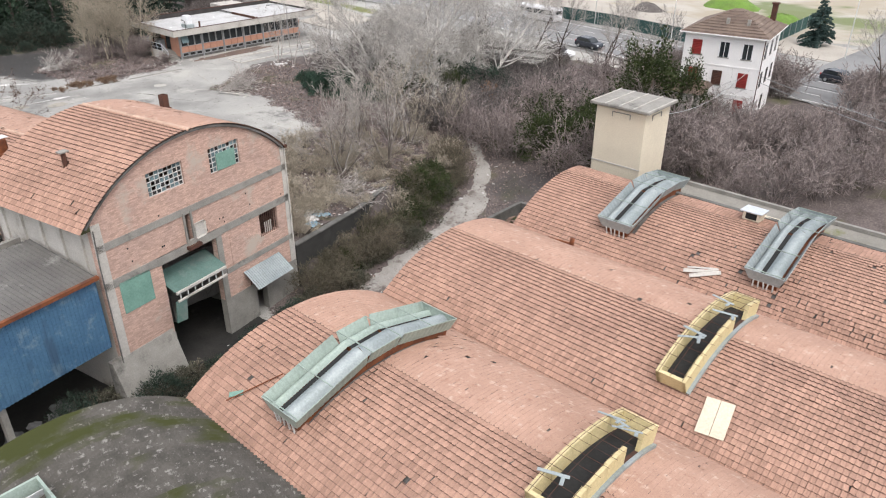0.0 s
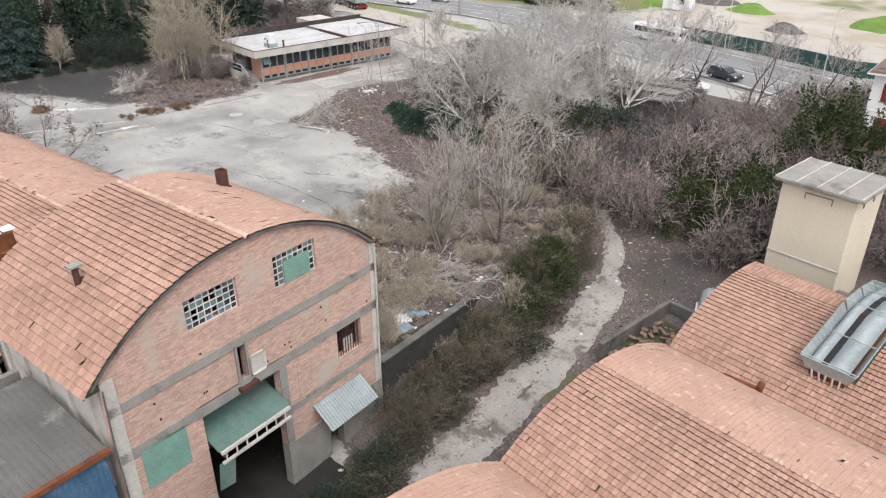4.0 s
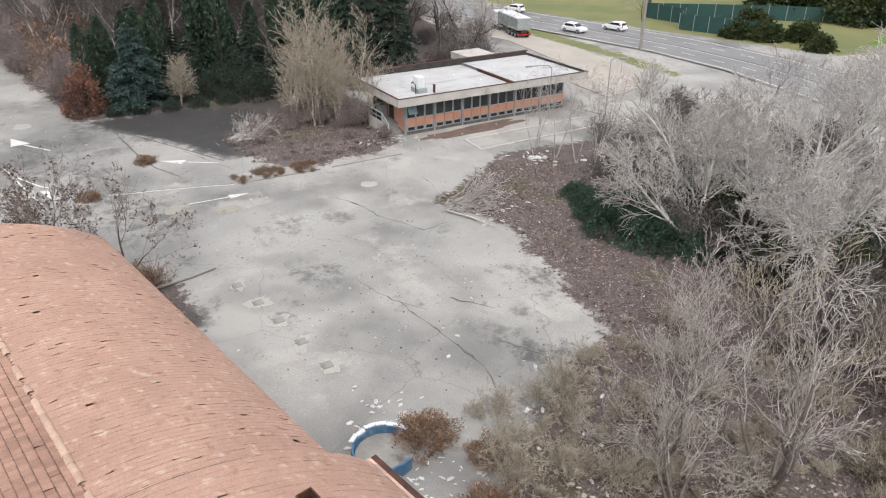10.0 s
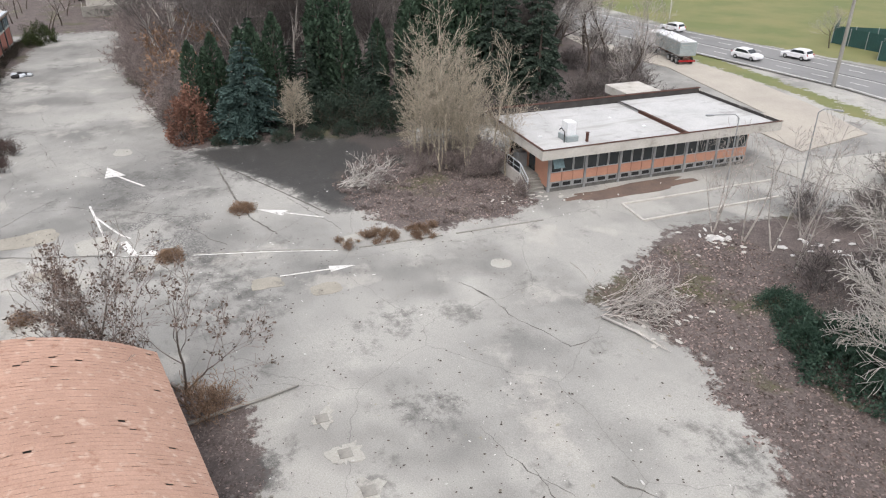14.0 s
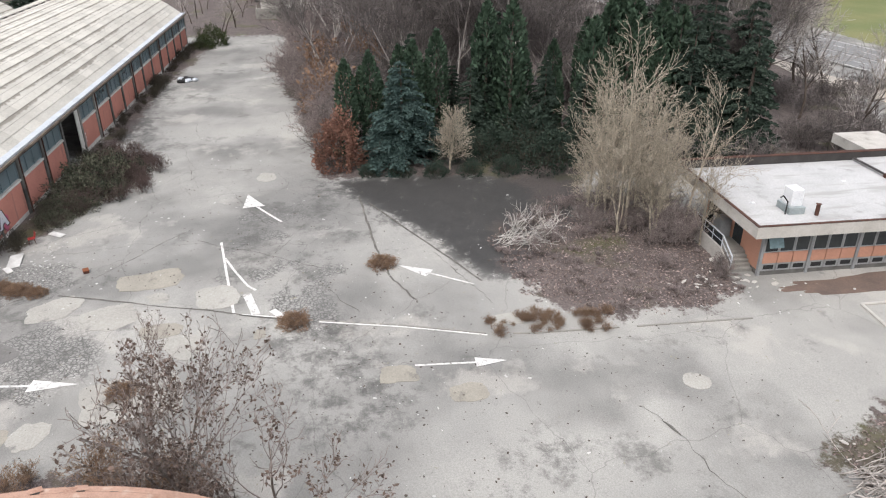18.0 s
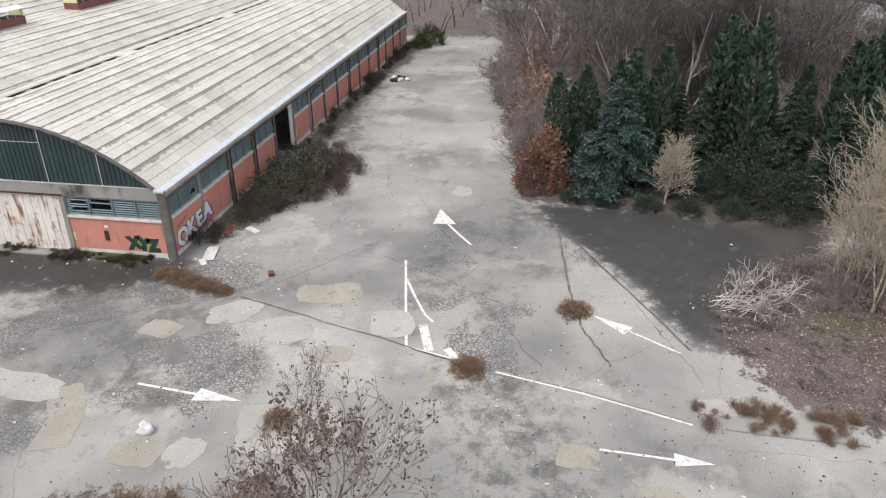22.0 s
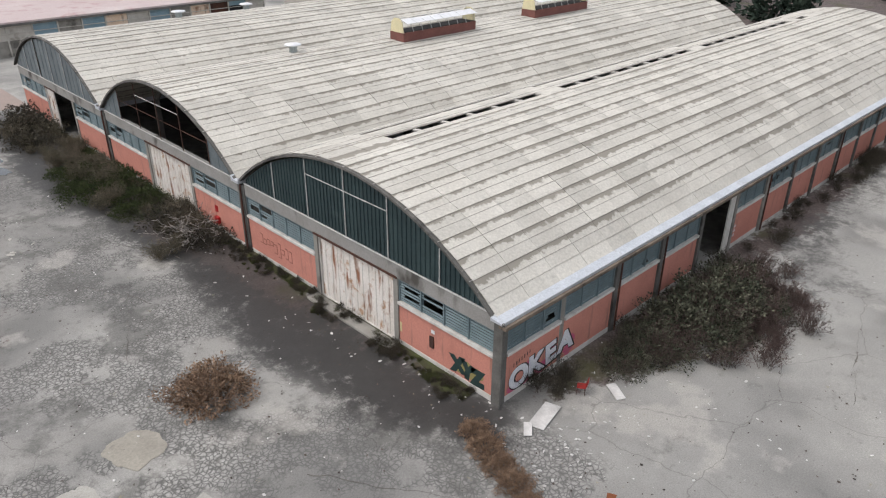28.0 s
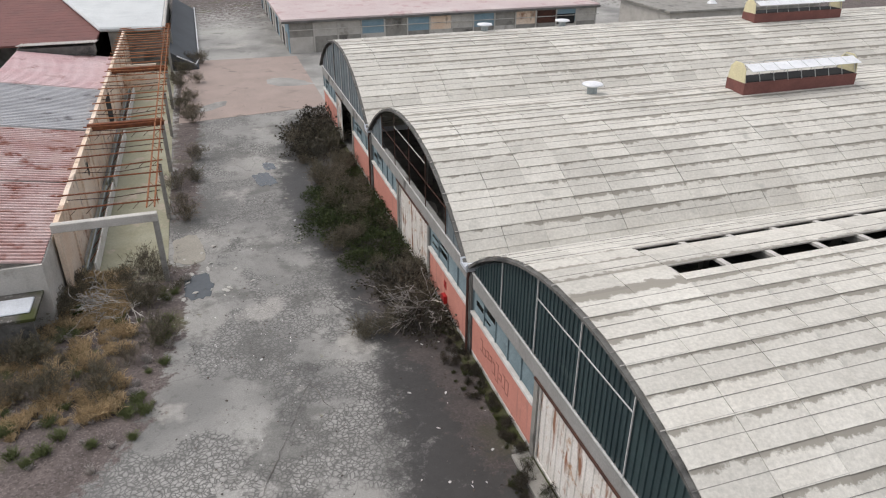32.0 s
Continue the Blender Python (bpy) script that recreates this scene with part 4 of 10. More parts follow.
def tile_roof(parent, arch, x0, x1, seed, missing=(), s0=None, s1=None, pick=None, rough=None, soft=0):
    """Courses of clay tiles over an arch from x0 to x1, each lapping the one below."""
    r = random.Random(seed)
    s0 = -arch.length / 2 - 0.15 if s0 is None else s0
    s1 = arch.length / 2 + 0.15 if s1 is None else s1
    mats, one, unshaded = [], [], []
    for sgn in (-1, 1):
        end = -s0 if sgn < 0 else s1
        n = int(end / TC)
        for k in range(n + 1):
            s = sgn * TC * (k + 0.5)
            off = 0.0
            for i in range(int((x1 - x0) / TW)):
                x = x0 + TW * (i + 0.5) + off
                if any(a < x < b and c < s < d for a, b, c, d in missing):
                    continue
                rr = rough(x, s) if rough else 0.0
                q = r.random()
                if q < 0.0004 + rr * 0.012:
                    continue
                yaw, dx, lift = r.gauss(0, 0.5), r.gauss(0, 0.004), max(0, r.gauss(0.004, 0.004))
                if q > 0.995 - rr * 0.16:
                    yaw, dx, lift = r.gauss(0, 8), r.gauss(0, 0.04), 0.03
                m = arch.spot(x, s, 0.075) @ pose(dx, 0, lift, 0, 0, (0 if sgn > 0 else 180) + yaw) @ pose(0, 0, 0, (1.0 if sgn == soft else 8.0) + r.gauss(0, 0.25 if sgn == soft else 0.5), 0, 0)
                (one if pick and pick(x, s) and len(one) < 300 else (unshaded if sgn == soft else mats)).append(m)
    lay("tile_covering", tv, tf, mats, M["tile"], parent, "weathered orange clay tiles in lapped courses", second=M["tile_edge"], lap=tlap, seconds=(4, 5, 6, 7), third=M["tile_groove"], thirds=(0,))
    # soft slope: lighter tiles, no shade painted at laps or grooves
    if unshaded:
        lay("tile_covering", tv_flat, tf, unshaded, M["tile_soft"], parent, "even, lighter orange clay tiles without painted lap shade", second=M["tile_lip"], seconds=(4, 5, 6, 7), third=M["tile_lip"], thirds=(0,))
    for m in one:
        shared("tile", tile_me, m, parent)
    part("roof_deck", arch.band(x0 + 0.06, x1 - 0.04, -0.01, 0.12, s0, s1), M["concrete_dark"], parent)


# ---- the low works with tiled barrel roofs beside the lane ----
works = thing("low_works", "low works with weathered orange tiled barrel roofs", "workshop", pose(-26.8, 0, 0))
WL = 34.0
v0, v1, v2, v3 = Arch(-0.8, 11.75, 0.35, 2.75), Arch(11.75, 24.55, 0.35, 2.45), Arch(24.55, 37.2, 0.35, 2.45), Arch(37.2, 50.2, 0.35, 2.6)


def loose(x, s):
    """How disturbed the tiles are on the third roof."""
    return 0.9 if x > 14.5 and s > -6.2 and s < -3.2 else (0.35 if x > 12 else 0.05)


tile_roof(works, v1, -0.1, WL, 1, missing=((5.0, 6.9, -4.4, 3.9), (16.7, 18.2, -2.0, 4.0)), pick=lambda x, s: 7.2 < x < 15.5 and -4.6 < s < -1.0, rough=lambda x, s: 0.25 if 4 < x < 8 else 0.05, soft=1)
tile_roof(works, v2, -0.1, WL, 2, missing=((16.5, 17.65, -4.3, 3.4),), rough=lambda x, s: 0.2 if x < 1.2 else 0.03, soft=1)
tile_roof(works, v3, -0.1, WL, 3, missing=((6.0, 8.2, -4.6, 2.4), (15.9, 17.7, -4.8, 2.4)), s1=1.6, rough=loose)
# mossy corrugated sheet on the first barrel
mv, mf = [], []
segs = 40
nxr = int(WL / 0.125)
for i in range(segs + 1):
    y, z = v0.at(-v0.length / 2 + v0.length * i / segs, 0.05)
    for k in range(nxr + 1):
        x = WL * k / nxr - 0.05
        lift = 0.07 * (1 if k % 2 else -1)
        d = 0.03 if i % 8 == 7 else 0.0
        mv.append((x, y, z + lift + d))
for i in range(segs):
    for k in range(nxr):
        a = i * (nxr + 1) + k
        mf.append((a, a + 1, a + nxr + 2, a + nxr + 1))
hang("mossy_roof", raw("mossy_roof", mv, mf), M["moss_sheet"], works, "mossy grey corrugated roof")
part("roof_deck", v0.band(0, WL, -0.03, 0.12), M["rust_dark"], works)
for arch, nm in ((v0, "gable"), (v1, "gable"), (v2, "gable")):
    bm = bmesh.new()
    h = arch.length / 2
    pts = [arch.at(-h + 2 * h * i / 20, -0.12) for i in range(21)]
    pts = [(arch.yc - (arch.yc - pts[0][0]), -4.2)] + pts + [(pts[-1][0], -4.2)]
    add_prism(bm, pts[::-1], "x", 0.12, 0.45)
    part("gable_wall", bm, M["concrete"], works)
bm = bmesh.new()
pts = [v3.at(s, -0.12) for s in np.linspace(-v3.length / 2, 1.6, 14)]
add_prism(bm, ([(pts[0][0], -4.2)] + pts + [(pts[-1][0], -4.2)])[::-1], "x", 0.12, 0.45)
part("gable_wall", bm, M["concrete"], works)
# gutters full of moss in the valleys, back parapet and the flat roof behind
M["moss"] = mat("moss and silt", (0.075, 0.09, 0.03), (0.05, 0.045, 0.03), 1.2, 0.95, 0.5, 10, stain=(0.14, 0.12, 0.09), stain_at=0.58)
M["flat_roof"] = mat("weathered flat concrete roof", (0.27, 0.255, 0.225), (0.20, 0.19, 0.165), 0.4, 0.92, 0.3, 8, stain=(0.14, 0.145, 0.05), stain_scale=0.22, stain_at=0.58)
for y in (11.75, 24.55, 37.2):
    part("valley_gutter", boxes((-0.1, WL, y - 0.27, y + 0.27, 0.2, 0.40)), M["moss"], works, "mossy silted gutter")
    part("gutter_lip", boxes((-0.15, WL, y - 0.31, y - 0.275, 0.2, 0.46), (-0.15, WL, y + 0.275, y + 0.31, 0.2, 0.46)), M["rust_dark"], works)
yb, zb = v3.at(1.6)
part("back_parapet", boxes((4.5, WL, yb + 0.16, yb + 0.5, 0.2, zb + 0.12)), M["concrete_dark"], works, "dark damp parapet")
part("flat_roof", boxes((6.5, WL + 8, yb + 0.52, yb + 5.0, 0.9, 1.35)), M["flat_roof"], works, "mossy flat concrete roof")
part("wall_cap", boxes((6.5, WL + 8, yb + 5.02, yb + 5.3, 0.2, 1.62)), M["concrete"], works)
part("outer_wall", boxes((0.5, WL, -1.2, -0.85, -4.2, 0.4)), M["concrete"], works)
part("end_wall", boxes((WL, WL + 0.3, -1.2, yb + 0.5, -4.2, 0.4)), M["concrete"], works)
part("inner_floor", boxes((0.5, WL, -0.8, yb, -4.4, -3.9)), M["dark"], works)

# ---- the brick gable building and the lower wing behind it ----
brick = thing("brick_building", "derelict pale brick building with a barrel tile roof", "building", pose(-33.7, 11.8, 0, 0, 0, 101.0))
GW, GL = 13.7, 8.9
up = Arch(-0.35, 13.4, 7.35, 10.25)
SW = Matrix(((0, 1, 0, 0), (1, 0, 0, 0), (0, 0, 1, 0), (0, 0, 0, 1)))
# a helper frame whose x runs back along the building and whose y runs along the gable
bback = tagged(new("tiled_roof"), "orange tiled barrel roof")
bback.parent = brick
bback.matrix_basis = pose(GW, 0, 0, 0, 0, 90)
up2 = Arch(GW - 13.4, GW + 0.35, 7.35, 10.25)
tile_roof(bback, up2, -0.25, GL, 11, rough=lambda x, s: 0.04, soft=-1)
low = Arch(-0.6, GW + 0.3, 4.2, 6.75)
tile_roof(bback, low, GL - 0.1, 36.3, 12, rough=lambda x, s: 0.12 if s < 0 else 0.03, soft=-1)
rv, rf = [], []
for k in range(7):
    a = math.pi * k / 6
    for y in (-0.26, 0.26):
        rr = 0.13 + (0.015 if y < 0 else 0)
        rv.append((y, rr * math.cos(a), rr * math.sin(a)))
for k in range(6):
    rf.append((2 * k, 2 * k + 1, 2 * k + 3, 2 * k + 2))
ridge_me = raw("ridge_tile", rv, rf)
ridge_me.materials.append(M["ridge"])
for i in range(18):
    shared("ridge_tile", ridge_me, pose(-0.1 + 0.5 * i, GW - 6.52, 10.29, 0, rng.uniform(-4, 4), rng.uniform(-5, 5)), bback)
for i in range(53):
    if rng.random() < 0.9:
        shared("ridge_tile", ridge_me, pose(GL + 0.3 + 0.5 * i, GW / 2 - 0.15, 6.78, 0, rng.uniform(-2, 2), rng.uniform(-3, 3)), bback)


def gx(bm):
    """Swaps to the building's own axes: outline drawn over the gable's width, thickness back from the face."""
    bm.transform(Matrix(((0, 1, 0, 0), (1, 0, 0, 0), (0, 0, 1, 0), (0, 0, 0, 1))))
    bmesh.ops.reverse_faces(bm, faces=bm.faces[:])
    return bm


GATE = (3.45, 7.35, -3.5, 3.45)
HOLES = [GATE, (3.55, 5.9, 7.35, 8.7), (7.75, 10.05, 7.25, 8.75), (10.9, 12.5, 1.9, 3.5), (5.35, 5.85, 3.9, 5.7), (9.9, 10.8, -3.4, -1.45)]


def arch_top(y):
    return up.top(y, -0.12)


def wall_with_holes(width, z0, topf, holes, x0, x1):
    """A wall in upright strips that leaves the holes open and follows a curved top."""
    cuts = sorted(set([0.0, width] + [h[0] for h in holes] + [h[1] for h in holes] + [width * i / 40 for i in range(41)]))
    bm = bmesh.new()
    for a, b in zip(cuts, cuts[1:]):
        mid = (a + b) / 2
        spans, z = [], z0
        for h in sorted([h for h in holes if h[0] < mid < h[1]], key=lambda h: h[2]):
            if h[2] > z:
                spans.append((z, h[2], False))
            z = max(z, h[3])
        spans.append((z, None, True))
        for lo, hi, last in spans:
            t0, t1 = (topf(a), topf(b)) if last else (hi, hi)
            if last and max(t0, t1) <= lo:
                continue
            vs = [bm.verts.new(p) for p in ((a, x0, lo), (b, x0, lo), (b, x0, t1), (a, x0, t0), (a, x1, lo), (b, x1, lo), (b, x1, t1), (a, x1, t0))]
            for f in ((0, 1, 2, 3), (5, 4, 7, 6), (4, 0, 3, 7), (1, 5, 6, 2), (3, 2, 6, 7), (4, 5, 1, 0)):
                bm.faces.new([vs[i] for i in f])
    bmesh.ops.remove_doubles(bm, verts=bm.verts[:], dist=0.0005)
    return bm


part("gable_wall", wall_with_holes(GW, -0.9, arch_top, [(a, b, max(c, -0.95), d) for a, b, c, d in HOLES], 0.0, 0.4), M["brick_wall"], brick, "pale orange brick gable wall")
part("base_wall", wall_with_holes(GW, -4.2, lambda y: -0.9, [GATE, HOLES[5]], -0.06, 0.42), M["concrete"], brick, "grey rendered base of the wall")
for nm, (a, b, c, d) in (("band", (0, GW, 5.65, 6.05)), ("band", (0, 5.3, 3.5, 3.95)), ("band", (5.9, GW, 3.5, 3.95)), ("band", (7.8, GW, 0.75, 1.1)), ("corner_post", (-0.05, 0.45, -4.2, 7.2)), ("corner_post", (GW - 0.4, GW + 0.05, -4.2, 7.3)), ("gate_post", (7.35, 7.75, -4.0, 3.5)), ("gate_head", (3.2, 7.75, 3.45, 3.95))):
    part(nm, boxes((a, b, -0.05 if nm != "gate_head" else -0.07, 0.02, c, d)), M["concrete"] if nm != "corner_post" else M["concrete_pale"], brick)
rim = up.band(-0.16, 0.1, 0.0, 0.15)
part("arch_rim", gx(rim), M["concrete_dark"], brick, "mossy dark rim of the arch")
for s in (0, GW):
    a, c = (s - 0.0, s + 0.4) if s == 0 else (s - 0.4, s)
    part("side_wall", boxes((a, c, 0.42, GL, -4.2, 7.25)), M["concrete_pale"] if s == 0 else M["brick_wall"], brick)
for y in (0.9, 2.6, 4.3, 6.0, 7.7):
    part("pilaster", boxes((-0.12, -0.0, y, y + 0.3, 2.0, 6.8)), M["concrete_pale"], brick)
part("side_gutter", boxes((-0.55, -0.1, -0.1, GL, 7.0, 7.22)), M["moss"], brick, "mossy eaves gutter")
part("rear_wall", wall_with_holes(GW, -4.2, arch_top, [], GL - 0.35, GL), M["brick_wall"], brick)
part("wing_wall", boxes((13.7, 14.0, GL, 36.2, -0.3, 4.25)), M["brick_wall"], brick)
part("wing_wall", boxes((-0.5, -0.2, GL, 36.2, -0.3, 4.25)), M["brick_wall"], brick)
bm = wall_with_holes(GW + 0.9, -0.3, lambda y: low.top(y - 0.6, -0.1), [], 35.9, 36.2)
bm.transform(Matrix.Translation((-0.6, 0, 0)))
part("wing_gable", bm, M["brick_wall"], brick)
part("eaves_gutter", boxes((14.25, 14.5, GL, 36.2, 4.0, 4.14)), M["rust_dark"], brick)
part("eaves_gutter", boxes((GW - 0.06, GW + 0.2, -0.12, GL, 7.08, 7.24)), M["rust_dark"], brick)
part("inner_floor", boxes((0.42, GW - 0.42, 0.45, GL - 0.4, -4.2, -3.45)), M["concrete_dark"], brick)
for x in (4.6, 6.4):
    part("inner_post", boxes((x, x + 0.25, 4.0, 4.25, -3.4, 6.5)), M["concrete"], brick)


def barred_window(hole, cols, rows, bar, boards=()):
    """A window of small panes in a pale frame; some panes gone."""
    a, b, c, d = hole
    w = part("window", boxes((a, b, 0.12, 0.16, c, c + 0.05), (a, b, 0.12, 0.16, d - 0.05, d), (a, a + 0.05, 0.12, 0.16, c + 0.05, d - 0.05), (b - 0.05, b, 0.12, 0.16, c + 0.05, d - 0.05)), M["steel_white"], brick, "pale gridded steel window with broken panes")
    for i in range(1, cols):
        x = a + (b - a) * i / cols
        part("glazing_bar", boxes((x - bar, x + bar, 0.11, 0.15, c + 0.05, d - 0.05)), M["steel_white"], w)
    for j in range(1, rows):
        z = c + (d - c) * j / rows
        part("glazing_bar", boxes((a + 0.05, b - 0.05, 0.105, 0.145, z - bar, z + bar)), M["steel_white"], w)
    for i in range(cols):
        for j in range(rows):
            if rng.random() < 0.75:
                p = (a + (b - a) * (i + 0.1) / cols, a + (b - a) * (i + 0.9) / cols, 0.13, 0.135, c + (d - c) * (j + 0.1) / rows, c + (d - c) * (j + 0.9) / rows)
                part("pane", boxes(p), M["pane_blue"] if rng.random() < 0.7 else M["glass_dark"], w)
    for p in boards:
        part("board", boxes((p[0], p[1], 0.03, 0.07, p[2], p[3])), M["green_paint"], w, "faded green sheet over the panes")


M["pane_blue"] = mat("milky blue green pane", (0.16, 0.235, 0.245), (0.10, 0.15, 0.16), 1.6, 0.35, 0.0, 6, jitter=0.3)
barred_window(HOLES[1], 8, 5, 0.022)
barred_window(HOLES[2], 8, 5, 0.022, [(8.3, 9.7, 7.3, 8.3)])
w = part("barred_window", boxes(*[(10.95 + 0.17 * i, 10.98 + 0.17 * i, 0.05, 0.08, 1.9, 3.5) for i in range(9)]), M["rust_dark"], brick, "window with rusted bars")
part("torn_sheet", bevelled(boxes((11.4, 12.1, 0.15, 0.22, 1.95, 2.7)), 0.03), M["concrete_pale"], w)
part("green_board", bevelled(boxes((0.75, 2.65, -0.05, 0.0, 1.75, 3.62)), 0.015), M["green_paint"], brick, "faded green sheet over a window")
# folded gate leaf hanging in the opening, awning, blocked opening, bits on the wall
bm = boxes((3.55, 7.3, -0.45, 1.3, 0, 0.06))
bm.transform(pose(0, -0.1, 1.9, 22, 0, 0))
leaf = part("gate_leaf", bm, M["gate_green"], brick, "faded green tilted gate leaf")
bm = boxes((3.6, 7.25, -0.56, -0.44, -0.12, 0.02), (3.6, 7.25, -0.56, -0.44, -0.62, -0.52))
bm.transform(pose(0, -0.1, 1.75, 0, 0, 0))
part("gate_edge", bm, M["concrete_pale"], leaf)
bm = boxes((3.5, 4.25, -0.5, -0.45, -1.3, 0.0))
bm.transform(pose(0, -0.1, 1.7, 0, 8, 0))
part("hanging_flap", bm, M["gate_green"], leaf)
for i in range(7):
    x = 3.8 + 0.52 * i
    part("gate_rib", boxes((x, x + 0.05, -0.62, -0.57, 1.15, 1.76)), M["steel_white"], leaf)
awn = ribbed(9.0, 12.2, 0, lambda y: 1.5, 0.16, 0.0, 0.035)
awn.transform(SW)
awn.transform(pose(0, -1.25, -0.6, -52, 0, 0))
aw = part("awning", awn, M["galv"], brick, "pale corrugated metal awning")
part("grille", boxes(*[(9.3 + 0.2 * i, 9.34 + 0.2 * i, -0.3, -0.26, -0.7, 0.1) for i in range(14)]), M["rust_dark"], aw)
part("blocked_opening", boxes((8.35, 10.3, -0.03, 0.0, 1.15, 3.1)), M["brick_wall"], brick)
part("render_patch", bevelled(boxes((5.95, 6.75, -0.03, 0.0, 3.95, 4.9)), 0.1), M["concrete_pale"], brick)
part("wall_frame", boxes((5.3, 5.4, -0.12, 0.0, 3.8, 5.8), (5.8, 5.9, -0.12, 0.0, 3.8, 5.8), (5.4, 5.8, -0.15, 0.0, 3.75, 4.1)), M["concrete"], brick)
part("debris_sill", boxes((5.2, 6.1, -0.35, -0.05, 3.6, 3.8)), M["rust_dark"], brick)
but = bmesh.new()
add_prism(but, [(-1.3, -4.3), (-0.06, -0.6), (0.3, -0.6), (0.3, -4.3)], "x", -0.7, 3.3)
part("sloping_base", but, M["concrete"], brick, "pale battered wall base")
part("downpipe", tube([(-0.05, -0.2, 7.0), (-0.1, -0.15, 5.0), (-0.1, -0.12, -1.0)], 0.035), M["concrete_dark"], brick)
part("downpipe", tube([(GW - 0.1, -0.12, 7.0), (GW - 0.1, -0.12, 0.2)], 0.05), M["concrete_pale"], brick)
for i in range(14):
    z, y = rng.choice((6.2, 4.4, 5.2, 4.1)), rng.uniform(0.6, 13)
    if not any(a < y < b and c < z < d for a, b, c, d in HOLES):
        part("putlog_hole", boxes((y, y + 0.09, -0.012, 0.0, z, z + 0.09)), M["dark"], brick)

# chimneys and hoods on the brick building's roof
ch = part("chimney", boxes((-0.2, 0.2, -0.2, -0.17, 0, 0.95), (-0.2, 0.2, 0.17, 0.2, 0, 0.95), (-0.2, -0.17, -0.17, 0.17, 0, 0.95), (0.17, 0.2, -0.17, 0.17, 0, 0.95)), M["rust_dark"], brick, "square rusted sheet metal chimney")
ch.matrix_basis = pose(10.05, 5.98, 9.5)
part("flashing", boxes((-0.27, 0.27, -0.27, 0.27, -0.1, 0.14)), M["rust"], ch)
hood = part("vent_hood", bevelled(boxes((-0.55, 0.55, -0.45, 0.45, 1.5, 2.3)), 0.05), M["rust"], brick, "rusted vent hood on a flared shaft")
hood.matrix_basis = pose(1.5, 9.9, 7.1)
bm = bmesh.new()
add_tube(bm, [(0, 0, -1.8), (0, 0, 0.4), (0, 0, 1.55)], [0.5, 0.5, 0.8], 4)
part("shaft", bm, M["rust"], hood)
part("torn_plate", boxes((-0.75, 0.1, -0.5, 0.1, 2.32, 2.36), (0.2, 0.7, -0.4, 0.2, 2.32, 2.35)), M["plastic_white"], hood)
vent = part("roof_vent", tube([(0, 0, -0.3), (0, 0, 0.75)], 0.13, 8), M["rust_dark"], brick, "small dark roof vent pipe")
vent.matrix_basis = pose(1.7, 3.7, 9.05)
part("cowl", boxes((-0.25, 0.25, -0.2, 0.2, 0.72, 0.8)), M["concrete"], vent)
part("pipe_rag", tube([(0.0, 0.0, 0.2), (0.3, 0.1, 0.05)], 0.1, 6), M["rust_dark"], vent)

# ---- blue sheet building against the brick one ----
blue = thing("blue_shed", "shed with faded blue corrugated wall", "shed", pose(-33.7, 11.4, 0, 0, 0, 101.0))
bw = ribbed(-22, 0.0, 0.3, lambda y: 4.5, 0.2, 0.0, 0.03)
bw.transform(SW)
part("blue_wall", bw, M["blue_wall"], blue, "faded blue corrugated sheet wall")
rb = ribbed(-22, 0.1, 0.0, lambda y: 5.5, 0.25, 0.0, 0.04)
rb.transform(SW)
rb.transform(pose(0, -0.15, 4.5, -82, 0, 0))
part("grey_roof", rb, M["shed_roof"], blue, "grey corrugated roof")
part("roof_edge", boxes((-22, 0.1, -0.25, -0.05, 4.42, 4.62)), M["rust"], blue, "rusty roof edge")
part("back_wall", boxes((-22, 0, 6.0, 6.3, -4, 5.2)), M["concrete"], blue)
for x in (-18, -12, -6):
    part("post", boxes((x, x + 0.3, 0.1, 0.4, -4.2, 4.4)), M["concrete"], blue)


# ---- the single-storey office with a flat roof ----
office = thing("office_building", "single-storey orange panel office with a wide flat roof", "office", pose(-91.4, 48.9, 0))
OL, OD = 19.8, 8.0
M["felt_dark"] = mat("tarred dark felt", (0.06, 0.055, 0.052), (0.04, 0.037, 0.035), 0.8, 0.9, 0.3, 9, stain=(0.2, 0.19, 0.18), stain_at=0.62)
M["window_grey"] = mat("pale grey window frame", (0.42, 0.43, 0.43), (0.34, 0.35, 0.35), 1.0, 0.6, 0.05, 10)
part("plinth", boxes((-OD, 0.0, 0.0, OL, -0.2, 0.3)), M["concrete_dark"], office)
# added black block, paints the unlit rooms behind the windows
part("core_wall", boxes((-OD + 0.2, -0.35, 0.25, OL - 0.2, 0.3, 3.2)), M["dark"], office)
part("end_wall", bevelled(boxes((-OD * 0.62, -0.02, 0.0, 0.24, 0.3, 3.2)), 0.01), M["orange_panel"], office, "plain orange end wall")
part("far_end_wall", boxes((-OD, -0.02, OL - 0.2, OL, 0.3, 3.2)), M["orange_panel"], office)
part("rear_wall", boxes((-OD, -OD + 0.2, 0.24, OL - 0.2, 0.3, 3.2)), M["orange_panel"], office)
unit = 3.3
